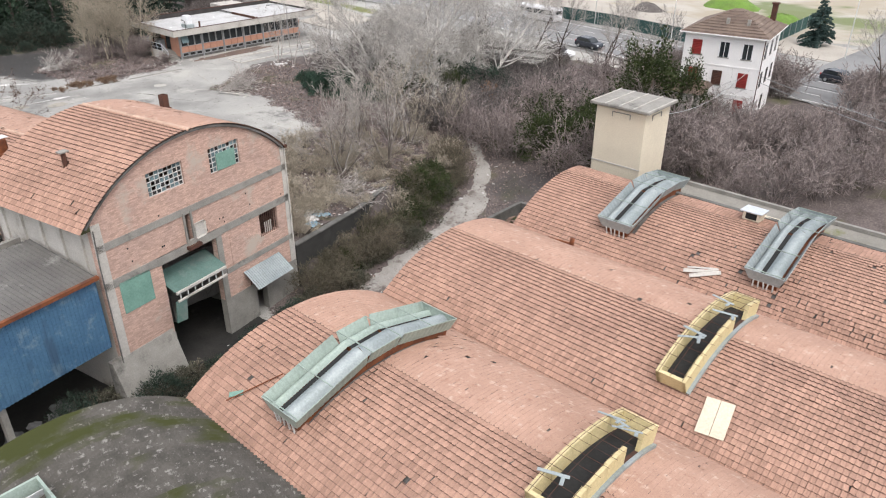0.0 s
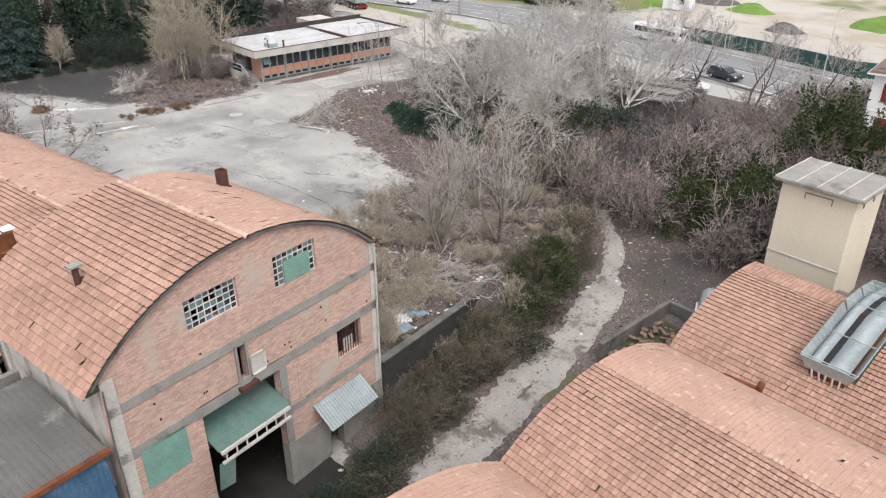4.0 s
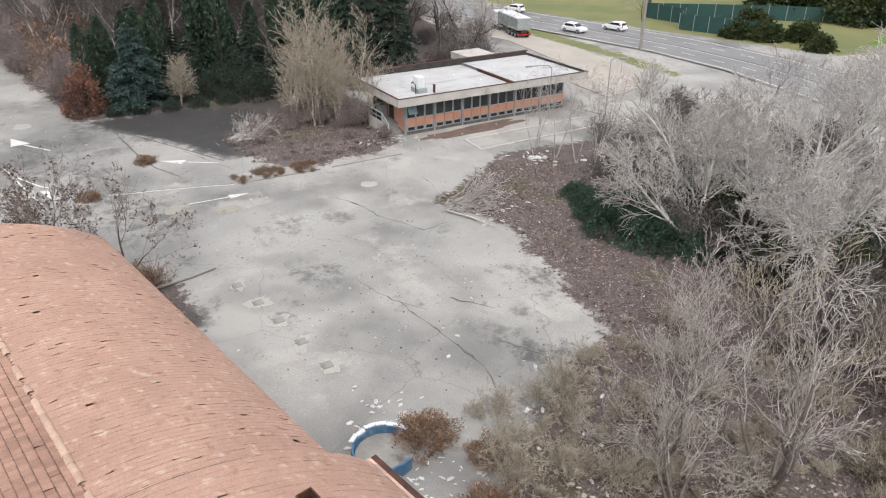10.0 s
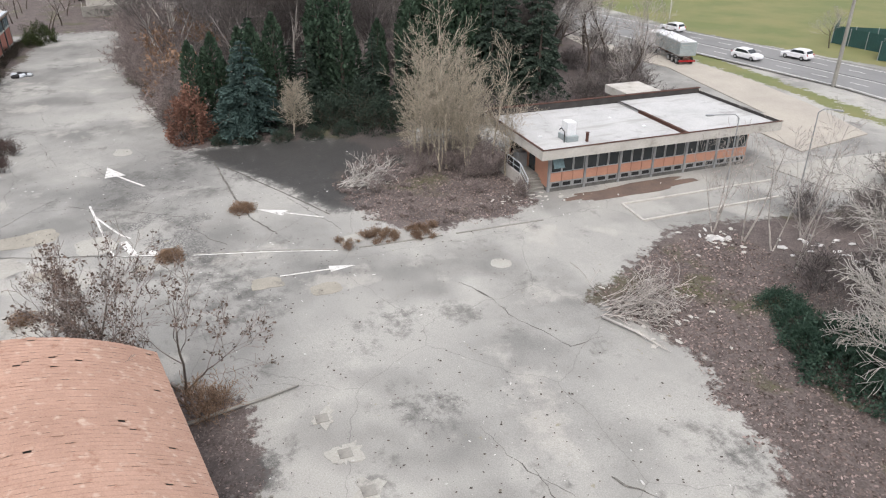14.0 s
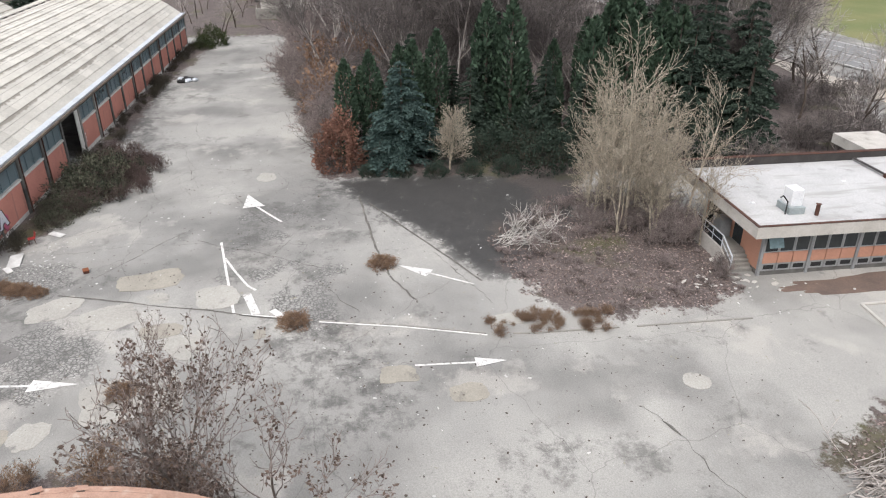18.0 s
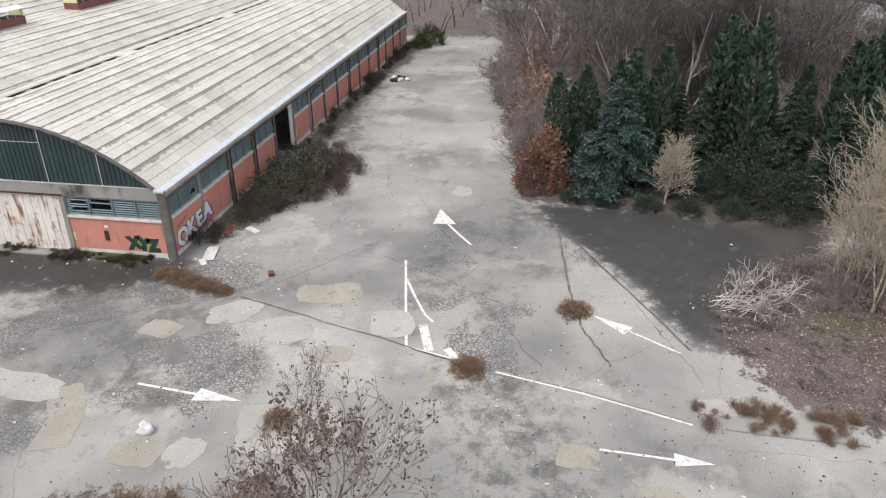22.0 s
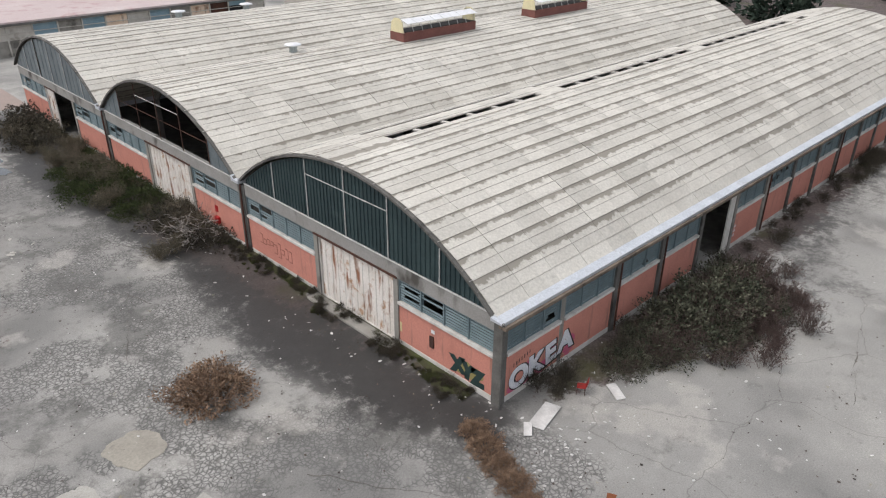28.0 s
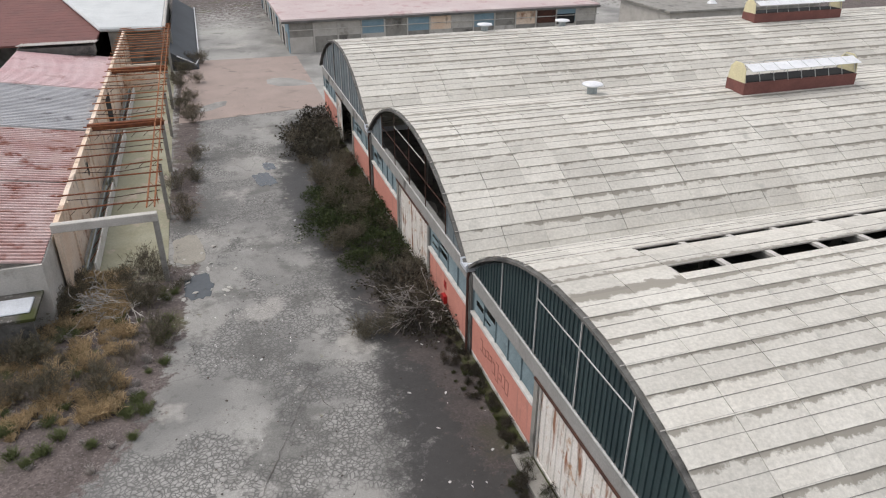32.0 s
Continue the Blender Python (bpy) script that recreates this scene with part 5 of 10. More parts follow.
for k in range(6):
    y = k * unit
    part("post", boxes((-0.12, 0.1, y - 0.09, y + 0.09, 0.0, 3.2)), M["chrome_grey"], office)
    for j in range(3):
        a = y + 0.14 + j * 1.03
        w = part("window", boxes((-0.06, 0.03, a, a + 0.98, 1.62, 1.68), (-0.06, 0.03, a, a + 0.98, 2.94, 3.0), (-0.06, 0.03, a, a + 0.06, 1.68, 2.94), (-0.06, 0.03, a + 0.92, a + 0.98, 1.68, 2.94)), M["window_grey"], office, "grey framed window")
        part("pane", boxes((-0.03, -0.01, a + 0.06, a + 0.92, 1.68, 2.94)), M["glass_dark"], w)
        part("panel", bevelled(boxes((-0.08, 0.05, a, a + 0.98, 0.85, 1.6)), 0.012), M["orange_panel"], office)
        part("vent_panel", boxes((-0.08, 0.03, a, a + 0.98, 0.3, 0.84)), M["chrome_grey"], office)
        part("vent_opening", boxes((0.03, 0.04, a + 0.14, a + 0.84, 0.42, 0.72)), M["dark"], office)
tilted = boxes((-0.02, 0.02, 0.0, 0.95, -1.0, 0.0))
tilted.transform(pose(0.05, 0.16, 3.05, 0, -28, 0))
part("open_sash", tilted, M["pane_blue"], office, "top-hung window sash tilted open")
# roof slab with deep fascia and raised lip, two levels
part("parapet_lining", boxes((-OD - 2.2, -OD - 2.12, -1.12, OL + 2.2, 3.63, 4.24)), M["felt_dark"], office, "dark tarred inside of the parapet")
part("parapet_lining", boxes((-OD - 2.1, 0.9, OL + 2.16, OL + 2.24, 3.79, 4.05)), M["felt_dark"], office)
part("felt_ridge", bevelled(boxes((-OD - 2.0, -1.5, 12.5, 12.75, 3.79, 3.86)), 0.02), M["felt_dark"], office)
part("roof_slab", boxes((-OD - 2.4, 1.1, -1.3, OL + 2.4, 3.2, 3.5)), M["concrete_pale"], office)
for b in ((0.95, 1.1, -1.3, OL + 2.4, 3.5, 4.0), (-OD - 2.4, -OD - 2.2, -1.3, OL + 2.4, 3.5, 4.25), (-OD - 2.2, 0.95, -1.3, -1.15, 3.5, 4.0), (-OD - 2.2, 0.95, OL + 2.25, OL + 2.4, 3.5, 4.0)):
    part("fascia", boxes(b), M["fascia"] if "fascia" in M else M["concrete_pale"], office, "pale beige fascia with a rusty edge")
part("roof_felt", boxes((-OD - 2.15, 0.9, -1.1, 12.6, 3.5, 3.62)), M["roof_pale"], office, "pale grey bitumen roof")
part("roof_felt", boxes((-OD - 2.15, 0.9, 12.6, OL + 2.2, 3.5, 3.78)), M["roof_pale"], office)
part("roof_edge", boxes((0.92, 1.13, -1.33, OL + 2.43, 4.0, 4.04), (-OD - 2.43, 0.92, -1.33, -1.12, 4.0, 4.04)), M["rust_dark"], office)
part("rear_lip", boxes((-OD - 2.5, -OD - 2.1, -1.3, OL + 2.4, 4.25, 4.3)), M["rust_dark"], office)
part("lip_step", boxes((-6.5, 0.9, 12.5, 12.75, 3.5, 3.9)), M["rust_dark"], office)
part("rear_canopy", boxes((-OD - 7.5, -OD - 2.55, 14.5, 18.5, 3.2, 4.0)), M["concrete_pale"], office)
# stair and railing at the end
for i in range(5):
    part("stair_tread", boxes((-2.0 - 0.28 * i - 0.28, -2.0 - 0.28 * i, -1.5, -0.02, -0.1, 0.9 - 0.18 * i) if False else (-0.9 - 0.28 * i, -0.62 - 0.28 * i, -1.5, -0.02, -0.1, 0.18 * (i + 1))), M["concrete"], office)
part("landing", boxes((-6.0, -2.02, -1.5, -0.02, -0.1, 0.95)), M["concrete"], office)
side = bmesh.new()
add_prism(side, [(-6.0, -0.1), (-0.6, -0.1), (-0.6, 0.3), (-2.1, 1.05), (-6.0, 1.05)], "y", -1.64, -1.52)
part("stair_side", side, M["concrete_pale"], office, "pale parapet beside the stair")
for x in (-5.85, -4.57, -3.37):
    part("rail_pane", boxes((x, x + 1.15, -1.575, -1.555, 1.12, 1.88)), M["glass_dark"], office)
part("handrail", tube([(-0.6, -1.56, 0.3), (-0.62, -1.56, 1.15), (-2.1, -1.56, 1.95), (-5.9, -1.56, 1.95), (-5.9, -1.56, 0.5)], 0.05, 6), M["gutter"], office, "white tubular handrail")
part("handrail", tube([(-0.62, -1.56, 0.7), (-2.1, -1.56, 1.5), (-5.9, -1.56, 1.5)], 0.035, 6), M["gutter"], office)
for x in (-2.1, -3.4, -4.6):
    part("rail_post", tube([(x, -1.56, 0.4), (x, -1.56, 1.93)], 0.04, 6), M["gutter"], office)
part("door", boxes((-3.6, -2.5, -0.02, 0.0, 0.95, 3.0)), M["glass_dark"], office)
part("air_unit", bevelled(boxes((-4.9, -3.8, -0.9, -0.1, 0.95, 2.2)), 0.03), M["chrome_grey"], office)
box = part("roof_unit", bevelled(boxes((-0.5, 0.5, -0.4, 0.4, 0, 1.6)), 0.04), M["plastic_white"], office, "white roof cooling unit")
box.matrix_basis = pose(-1.9, 2.6, 3.6)
part("unit_base", bevelled(boxes((-0.75, 0.75, -0.55, 0.55, 0, 0.5)), 0.03), M["galv"], box)
part("unit_pipe", tube([(0.6, -0.7, 0), (0.6, -0.7, 0.9), (0.3, -0.9, 1.2), (0.1, -0.9, 1.0)], 0.05, 6), M["black"], box)
fl = part("flue", tube([(0, 0, 0), (0, 0, 0.75), (0, 0, 0.8)], [0.13, 0.13, 0.2], 8), M["rust_dark"], office, "short dark flue")
fl.matrix_basis = pose(-0.9, 3.8, 3.6)
for x, y in ((-3.4, 0.6), (-5, 4.5), (-6.2, 9), (-3, 10.5)):
    part("roof_drain", bevelled(boxes((x, x + 0.3, y, y + 0.3, 3.6, 3.7)), 0.05), M["plastic_white"], office)

# ---- the cream tower ----
tower = thing("cream_tower", "square cream rendered tower with a grey slab roof", "tower", pose(-27.6, 48.3, 0))
part("tower_wall", bevelled(boxes((0.1, 4.3, 0, 3.9, -3.0, 6.6)), 0.03), M["cream"], tower)
part("slab_roof", bevelled(boxes((-0.3, 4.7, -0.4, 4.3, 6.75, 6.95)), 0.03), M["concrete"], tower, "pale grey ribbed slab roof")
# near-black block in place of the shade under the slab
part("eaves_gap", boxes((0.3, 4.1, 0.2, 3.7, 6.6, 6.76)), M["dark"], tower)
for i in range(5):
    part("roof_seam", boxes((-0.25 + i * 1.2, -0.18 + i * 1.2, -0.38, 4.28, 6.95, 7.0)), M["concrete_pale"], tower)
part("bracket", boxes((1.5, 1.56, -0.06, 0.0, 6.0, 6.4), (3.0, 3.06, -0.06, 0.0, 6.0, 6.4), (1.56, 3.0, -0.06, 0.0, 6.34, 6.4)), M["concrete"], tower)
part("bracket", boxes((4.3, 4.36, 1.0, 1.06, 6.0, 6.4), (4.3, 4.36, 2.4, 2.46, 6.0, 6.4), (4.3, 4.36, 1.06, 2.4, 6.34, 6.4)), M["concrete"], tower)
part("wall_ledge", boxes((0.05, 4.35, -0.05, 0.0, 2.2, 2.28)), M["concrete_pale"], tower)

# ---- the white house with red shutters ----
house = thing("white_house", "white three-storey house with red shutters", "house", pose(-24.1, 73.0, 0, 0, 0, 9))
HW, HD = 7.6, 8.2
part("house_wall", boxes((-HW, 0, 0, HD, -0.5, 8.4)), M["white_wall"], house)
M["roof_brown"] = mat("brown house tiles", (0.20, 0.15, 0.12), (0.14, 0.105, 0.085), 0.6, 0.9, 0.4, 8, stain=(0.25, 0.2, 0.16), stain_at=0.6)
bm = bmesh.new()
c = [bm.verts.new(p) for p in ((-HW - 0.5, -0.5, 8.4), (0.5, -0.5, 8.4), (0.5, HD + 0.5, 8.4), (-HW - 0.5, HD + 0.5, 8.4))]
r0, r1 = bm.verts.new((-HW / 2 - 0.4, HD / 2 - 0.2, 10.3)), bm.verts.new((-HW / 2 + 0.4, HD / 2 + 0.2, 10.3))
for f in ((c[0], c[1], r1, r0), (c[1], c[2], r1), (c[2], c[3], r0, r1), (c[3], c[0], r0), (c[3], c[2], c[1], c[0])):
    bm.faces.new(f)
part("hipped_roof", bm, M["roof_brown"], house, "brown tiled hipped roof")
part("eaves", boxes((-HW - 0.52, 0.52, -0.52, HD + 0.52, 8.28, 8.4)), M["white_wall"], house)
for k in range(9):
    t = (k + 0.5) / 9.5
    part("tile_course", boxes((-HW - 0.5 + t * (HW / 2 + 0.1), 0.5 - t * (HW / 2 + 0.1), -0.5 + t * (HD / 2 + 0.3) - 0.05, -0.5 + t * (HD / 2 + 0.3) + 0.03, 8.4 + 1.9 * t, 8.45 + 1.9 * t)), M["roof_brown"], house)
    part("tile_course", boxes((0.5 - t * (HW / 2 + 0.1) - 0.03, 0.5 - t * (HW / 2 + 0.1) + 0.05, -0.5 + t * (HD / 2 + 0.7), HD + 0.5 - t * (HD / 2 + 0.3), 8.4 + 1.9 * t, 8.45 + 1.9 * t)), M["roof_brown"], house)
ch = part("chimney", boxes((-1.1, -0.6, HD - 1.4, HD - 0.9, 8.6, 10.6), (-1.2, -0.5, HD - 1.5, HD - 0.8, 10.6, 10.75)), M["rust_dark"], house)
part("roof_vent", boxes((-4.2, -3.9, 1.4, 1.7, 9.0, 9.7)), M["concrete"], house)
part("roof_vent", boxes((-2.2, -1.9, 1.4, 1.7, 9.0, 9.7)), M["concrete"], house)
part("string_course", boxes((-HW - 0.04, 0.04, -0.04, 0.0, 5.3, 5.42)), M["white_wall"], house)
part("string_course", boxes((-HW - 0.04, 0.04, -0.04, 0.0, 2.5, 2.62)), M["white_wall"], house)


def house_window(x, z, shut, front=True, h=1.45, w=0.95):
    if front:
        wd = part("window", boxes((x - w / 2 - 0.08, x + w / 2 + 0.08, -0.05, 0.0, z - 0.1, z)), M["concrete"], house)
        if shut:
            s = part("shutter", add_prism(bmesh.new(), [(-0.02, z + h), (-0.02, z)] + [(-0.035 - 0.035 * (k % 2), z + h * (k // 2 + 0.85 * (k % 2)) / 9) for k in range(18)], "x", x - w / 2, x + w / 2), M["red_shutter"] if shut == 1 else M["rust_dark"], wd, "closed red shutter")
        else:
            part("pane", boxes((x - w / 2, x + w / 2, -0.012, 0.0, z, z + h)), M["glass_dark"], wd)
            for e in (-1, 1):
                part("window_frame", boxes((x + e * w / 2 - 0.05, x + e * w / 2 + 0.05, -0.03, 0.0, z, z + h)), M["plastic_white"], wd)
            part("window_frame", boxes((x - 0.03, x + 0.03, -0.03, 0.0, z, z + h)), M["plastic_white"], wd)
    else:
        wd = part("window", boxes((0.0, 0.05, x - w / 2 - 0.08, x + w / 2 + 0.08, z - 0.1, z)), M["concrete"], house)
        part("pane", boxes((0.0, 0.02, x - w / 2, x + w / 2, z, z + h)), M["glass_dark"], wd)


for x, z, s in ((-6.3, 6.2, 1), (-3.6, 6.2, 0), (-1.4, 6.2, 0), (-6.3, 3.4, 1), (-3.9, 3.4, 2), (-1.4, 3.4, 1), (-1.4, 0.7, 1), (-6.2, 0.7, 0)):
    house_window(x, z, s)
house_window(-1.6, -0.3, 0, True, 0.5)
for x, z in ((1.6, 6.2), (4.2, 6.2), (6.6, 6.2), (1.6, 3.4), (4.2, 3.4), (6.6, 3.4), (4.2, 0.6)):
    house_window(x, z, 0, False)
part("blue_door", boxes((0.0, 0.06, 1.0, 2.2, -0.4, 1.9)), M["chrome_grey"], house)
part("downpipe", tube([(0.06, 0.1, 8.3), (0.06, 0.1, 0)], 0.05), M["rust_dark"], house)


# ---- plants ----
M["bark_pale"] = mat("pale grey bark", (0.54, 0.515, 0.475), (0.42, 0.40, 0.367), 1.5, 0.9, 0.2, 8, island=0.22)
M["bark_straw"] = mat("straw grey bark", (0.43, 0.38, 0.30), (0.35, 0.305, 0.24), 1.5, 0.9, 0.2, 8, island=0.35)
M["bark_grey"] = mat("grey brown bark", (0.43, 0.395, 0.36), (0.34, 0.312, 0.285), 1.5, 0.9, 0.2, 8, island=0.35)
M["bark_dark"] = mat("dark brown bark", (0.10, 0.08, 0.065), (0.065, 0.052, 0.043), 1.5, 0.9, 0.2, 8)
M["twig_red"] = mat("reddish brown twigs", (0.31, 0.26, 0.243), (0.215, 0.18, 0.166), 0.3, 0.9, 0.1, 8, island=0.45)
M["twig_seedy"] = mat("brown grey seedy twigs", (0.27, 0.228, 0.205), (0.19, 0.16, 0.143), 1.0, 0.9, 0.1, 8, island=0.35)
M["bark_mid"] = mat("brown grey trunk bark", (0.20, 0.172, 0.148), (0.14, 0.12, 0.104), 1.5, 0.9, 0.2, 8)
M["twig_dark"] = mat("grey brown winter twigs", (0.19, 0.168, 0.158), (0.14, 0.122, 0.115), 0.3, 0.9, 0.1, 8, island=0.5)
M["bramble"] = mat("dark bramble canes", (0.075, 0.064, 0.048), (0.052, 0.048, 0.035), 0.4, 0.9, 0.1, 8, island=0.55)
M["bank_weed"] = mat("dry brown bank weeds", (0.17, 0.142, 0.105), (0.115, 0.105, 0.07), 0.4, 0.9, 0.1, 8, island=0.5)
M["bramble_leaf"] = mat("dark grey green bramble leaf", (0.085, 0.09, 0.064), (0.12, 0.108, 0.082), 0.5, 0.8, 0.0, 8, island=0.55, spec=0.15)
M["dry_brown"] = mat("dry brown weed stems", (0.26, 0.175, 0.115), (0.19, 0.125, 0.085), 0.8, 0.9, 0.1, 8, island=0.45)
M["dry_grass"] = mat("dry straw grass", (0.47, 0.35, 0.20), (0.37, 0.27, 0.15), 0.6, 0.9, 0.1, 8, island=0.4)
M["leaf_ivy"] = mat("dark ivy leaves", (0.034, 0.05, 0.018), (0.054, 0.066, 0.024), 0.7, 0.6, 0.0, 8, island=0.35, spec=0.15)
M["leaf_green"] = mat("evergreen laurel leaves", (0.034, 0.066, 0.046), (0.056, 0.094, 0.066), 0.7, 0.5, 0.0, 8, island=0.35, spec=0.15)
M["leaf_spruce"] = mat("blue green needles", (0.045, 0.074, 0.066), (0.065, 0.1, 0.09), 0.6, 0.7, 0.0, 8, island=0.3, spec=0.1)
# cypress and dark conifer greens are lightened to paint distance haze
M["leaf_cypress"] = mat("dark green cypress leaves", (0.042, 0.07, 0.046), (0.06, 0.092, 0.06), 0.6, 0.7, 0.0, 8, island=0.35, spec=0.1)
M["leaf_dark"] = mat("dark conifer needles", (0.034, 0.05, 0.038), (0.05, 0.07, 0.053), 0.6, 0.8, 0.0, 8, island=0.35, spec=0.1)
M["leaf_rust"] = mat("withered rust leaves", (0.225, 0.12, 0.085), (0.165, 0.09, 0.068), 0.8, 0.8, 0.0, 8, island=0.3, spec=0.1)
M["leaf_dead"] = mat("withered dark seed clusters", (0.15, 0.11, 0.09), (0.10, 0.075, 0.062), 0.8, 0.9, 0.0, 8, island=0.3, spec=0.1)
M["leaf_orange"] = mat("pale orange withered leaves", (0.30, 0.195, 0.13), (0.23, 0.15, 0.105), 0.8, 0.9, 0.0, 8, island=0.3, spec=0.1)


def tubes(segs, sides):
    """Many tapered twigs in one mesh: arrays of start, end, radii."""
    a = np.array([s[0] for s in segs], float)
    b = np.array([s[1] for s in segs], float)
    ra, rb = np.array([s[2] for s in segs]), np.array([s[3] for s in segs])
    d = b - a
    d /= np.maximum(np.linalg.norm(d, axis=1, keepdims=True), 1e-6)
    ref = np.where(np.abs(d[:, 2:3]) < 0.9, np.array([[0, 0, 1.0]]), np.array([[1.0, 0, 0]]))
    u = np.cross(d, ref)
    u /= np.maximum(np.linalg.norm(u, axis=1, keepdims=True), 1e-6)
    w = np.cross(d, u)
    ang = np.arange(sides) * 2 * np.pi / sides
    ring = u[:, None] * np.cos(ang)[None, :, None] + w[:, None] * np.sin(ang)[None, :, None]
    va, vb = a[:, None] + ring * ra[:, None, None], b[:, None] + ring * rb[:, None, None]
    v = np.concatenate([va, vb], axis=1).reshape(-1, 3)
    base = (np.arange(len(segs)) * 2 * sides)[:, None]
    faces = []
    for k in range(sides):
        q = (k + 1) % sides
        faces.append(np.concatenate([base + k, base + q, base + sides + q, base + sides + k], axis=1))
    return v, np.stack(faces, 1).reshape(-1, 4)


def quick(name, v, f):
    me = bpy.data.meshes.new(name)
    me.vertices.add(len(v))
    me.vertices.foreach_set("co", np.asarray(v, np.float32).ravel())
    me.loops.add(f.size)
    me.loops.foreach_set("vertex_index", np.asarray(f, np.int32).ravel())
    me.polygons.add(len(f))
    me.polygons.foreach_set("loop_start", np.arange(0, f.size, f.shape[1], dtype=np.int32))
    me.update(calc_edges=True)
    return me


def grow(out, r, p, d, length, rad, depth, st):
    """A limb that wanders, tapers and branches. st: the habit of the species."""
    n = st["steps"][min(st["depth"] - depth, len(st["steps"]) - 1)]
    d = np.array(d, float)
    p = np.array(p, float)
    tip = rad * st.get("taper", 0.35)
    for i in range(n):
        d = d + r.normal(0, st["wander"], 3) + np.array([0, 0, st["rise"] if depth == st["depth"] else st["lift"] * (1 - st["droop"] * i / n)])
        d /= np.linalg.norm(d)
        q = p + d * length / n
        r0, r1 = rad + (tip - rad) * i / n, rad + (tip - rad) * (i + 1) / n
        out.append((p, q, max(r0, st["thin"]), max(r1, st["thin"])))
        if depth > 0 and i >= st["bare"] * n and not (depth == st["depth"] and i < st["clear"] * n):
            for _ in range(st["kids"] if r.random() < 0.85 else st["kids"] + 1):
                side = np.cross(d, r.normal(0, 1, 3))
                side /= max(np.linalg.norm(side), 1e-6)
                a = math.radians(r.normal(st["angle"], 9))
                cd = d * math.cos(a) + side * math.sin(a)
                k = length * st["ratio"] * (1.15 - 0.6 * i / n) * r.uniform(0.7, 1.2)
                grow(out, r, q, cd, k, max(r1 * st["thick"], st["thin"]), depth - 1, st)
        p = q


UPRIGHT = dict(depth=3, steps=(28, 8, 4, 3), wander=0.05, rise=0.08, lift=0.045, droop=0.3, clear=0.06, bare=0.2, kids=1, angle=42, ratio=0.36, thick=0.40, thin=0.0115, taper=0.12)
SPREAD = dict(depth=3, steps=(14, 14, 8, 4), wander=0.075, rise=-0.022, lift=0.05, droop=2.3, clear=0.16, bare=0.18, kids=1, angle=44, ratio=0.52, thick=0.5, thin=0.017, taper=0.25)
FINE = dict(depth=4, steps=(5, 5, 4, 3, 3), wander=0.10, rise=0.05, lift=0.10, droop=0.3, clear=0.2, bare=0.2, kids=1, angle=36, ratio=0.6, thick=0.6, thin=0.0125, taper=0.3)
SCRUB_HABIT = dict(depth=2, steps=(6, 4, 3), wander=0.16, rise=0.02, lift=0.03, droop=1.2, clear=0.1, bare=0.2, kids=1, angle=40, ratio=0.5, thick=0.6, thin=0.017, taper=0.3)
CANE = dict(depth=1, steps=(7, 3), wander=0.10, rise=-0.13, lift=-0.1, droop=0.0, clear=0.2, bare=0.3, kids=1, angle=45, ratio=0.35, thick=0.7, thin=0.010, taper=0.4)


def leaves(points, size, r, flat=0.0, out=None):
    """Small two-sided leaf blades about the points."""
    p = np.array(points, float)
    n = len(p)
    a = r.normal(0, 1, (n, 3))
    a[:, 2] *= 1 - flat
    a /= np.linalg.norm(a, axis=1, keepdims=True)
    if out is not None:
        a = 0.6 * a + out
        a /= np.linalg.norm(a, axis=1, keepdims=True)
    b = np.cross(a, r.normal(0, 1, (n, 3)))
    b /= np.maximum(np.linalg.norm(b, axis=1, keepdims=True), 1e-6)
    s = size * r.uniform(0.6, 1.4, (n, 1))
    v = np.stack([p - a * s * 0.2, p + a * s * 0.45 + b * s * 0.32, p + a * s, p + a * s * 0.45 - b * s * 0.32], 1).reshape(-1, 3)
    f = np.arange(4 * n).reshape(-1, 4)
    return v, f


def bare_tree(name, label, seed, height, rad, st, bark, stems=1, lean=0.12, m=None, twig=None, clumps=None):
    """trunk and larger limbs as one part, the fine twigs as another."""
    r = np.random.default_rng(seed)
    segs = []
    for s in range(stems):
        a = r.uniform(0, 6.28)
        d = np.array([math.cos(a) * lean * (stems > 1) * r.uniform(0.6, 1.8), math.sin(a) * lean * (stems > 1) * r.uniform(0.6, 1.8), 1.0])
        spread = min(0.12 * stems ** 0.5, rad * 0.7)
        grow(segs, r, (r.normal(0, spread), r.normal(0, spread), -0.15), d / np.linalg.norm(d), height * (1 if s == 0 else r.uniform(0.6, 0.95)), rad * (1 if s == 0 else 0.8), st["depth"], st)
    t = thing(name, label, "tree", m)
    big = [s for s in segs if s[2] > 0.045]
    fine = [s for s in segs if s[2] <= 0.045]
    v, f = tubes(big, 6)
    hang("trunk", quick("trunk", v, f), bark, t, "", True)
    v, f = tubes(fine, 3)
    hang("fine_branching", quick("fine_branching", v, f), twig or bark, t)
    if clumps:
        tips = [s[1] for s in fine if r.random() < clumps[1]]
        pts = np.repeat(np.array(tips), clumps[3], 0) + r.normal(0, clumps[2], (len(tips) * clumps[3], 3))
        v, f = leaves(pts, clumps[2] * 1.3, r)
        hang("withered_foliage", quick("withered_foliage", v, f), clumps[0], t)
    return t


def on_ground(x, y, turn=0.0, s=1.0, sink=0.0):
    return pose(x, y, ground_z(x, y) - sink, 0, 0, turn) @ Matrix.Diagonal((s, s, s, 1))


def plant(ob, spots, group):
    """Copies of a thing at (x, y, turn, size); the first spot is its own."""
    tagged(ob, "", "", group)
    x, y, t, s = spots[0]
    ob.matrix_basis = on_ground(x, y, t, s)
    for x, y, t, s in spots[1:]:
        c = copy_thing(ob, on_ground(x, y, t, 1.0))
        c.scale = (s, s, s)


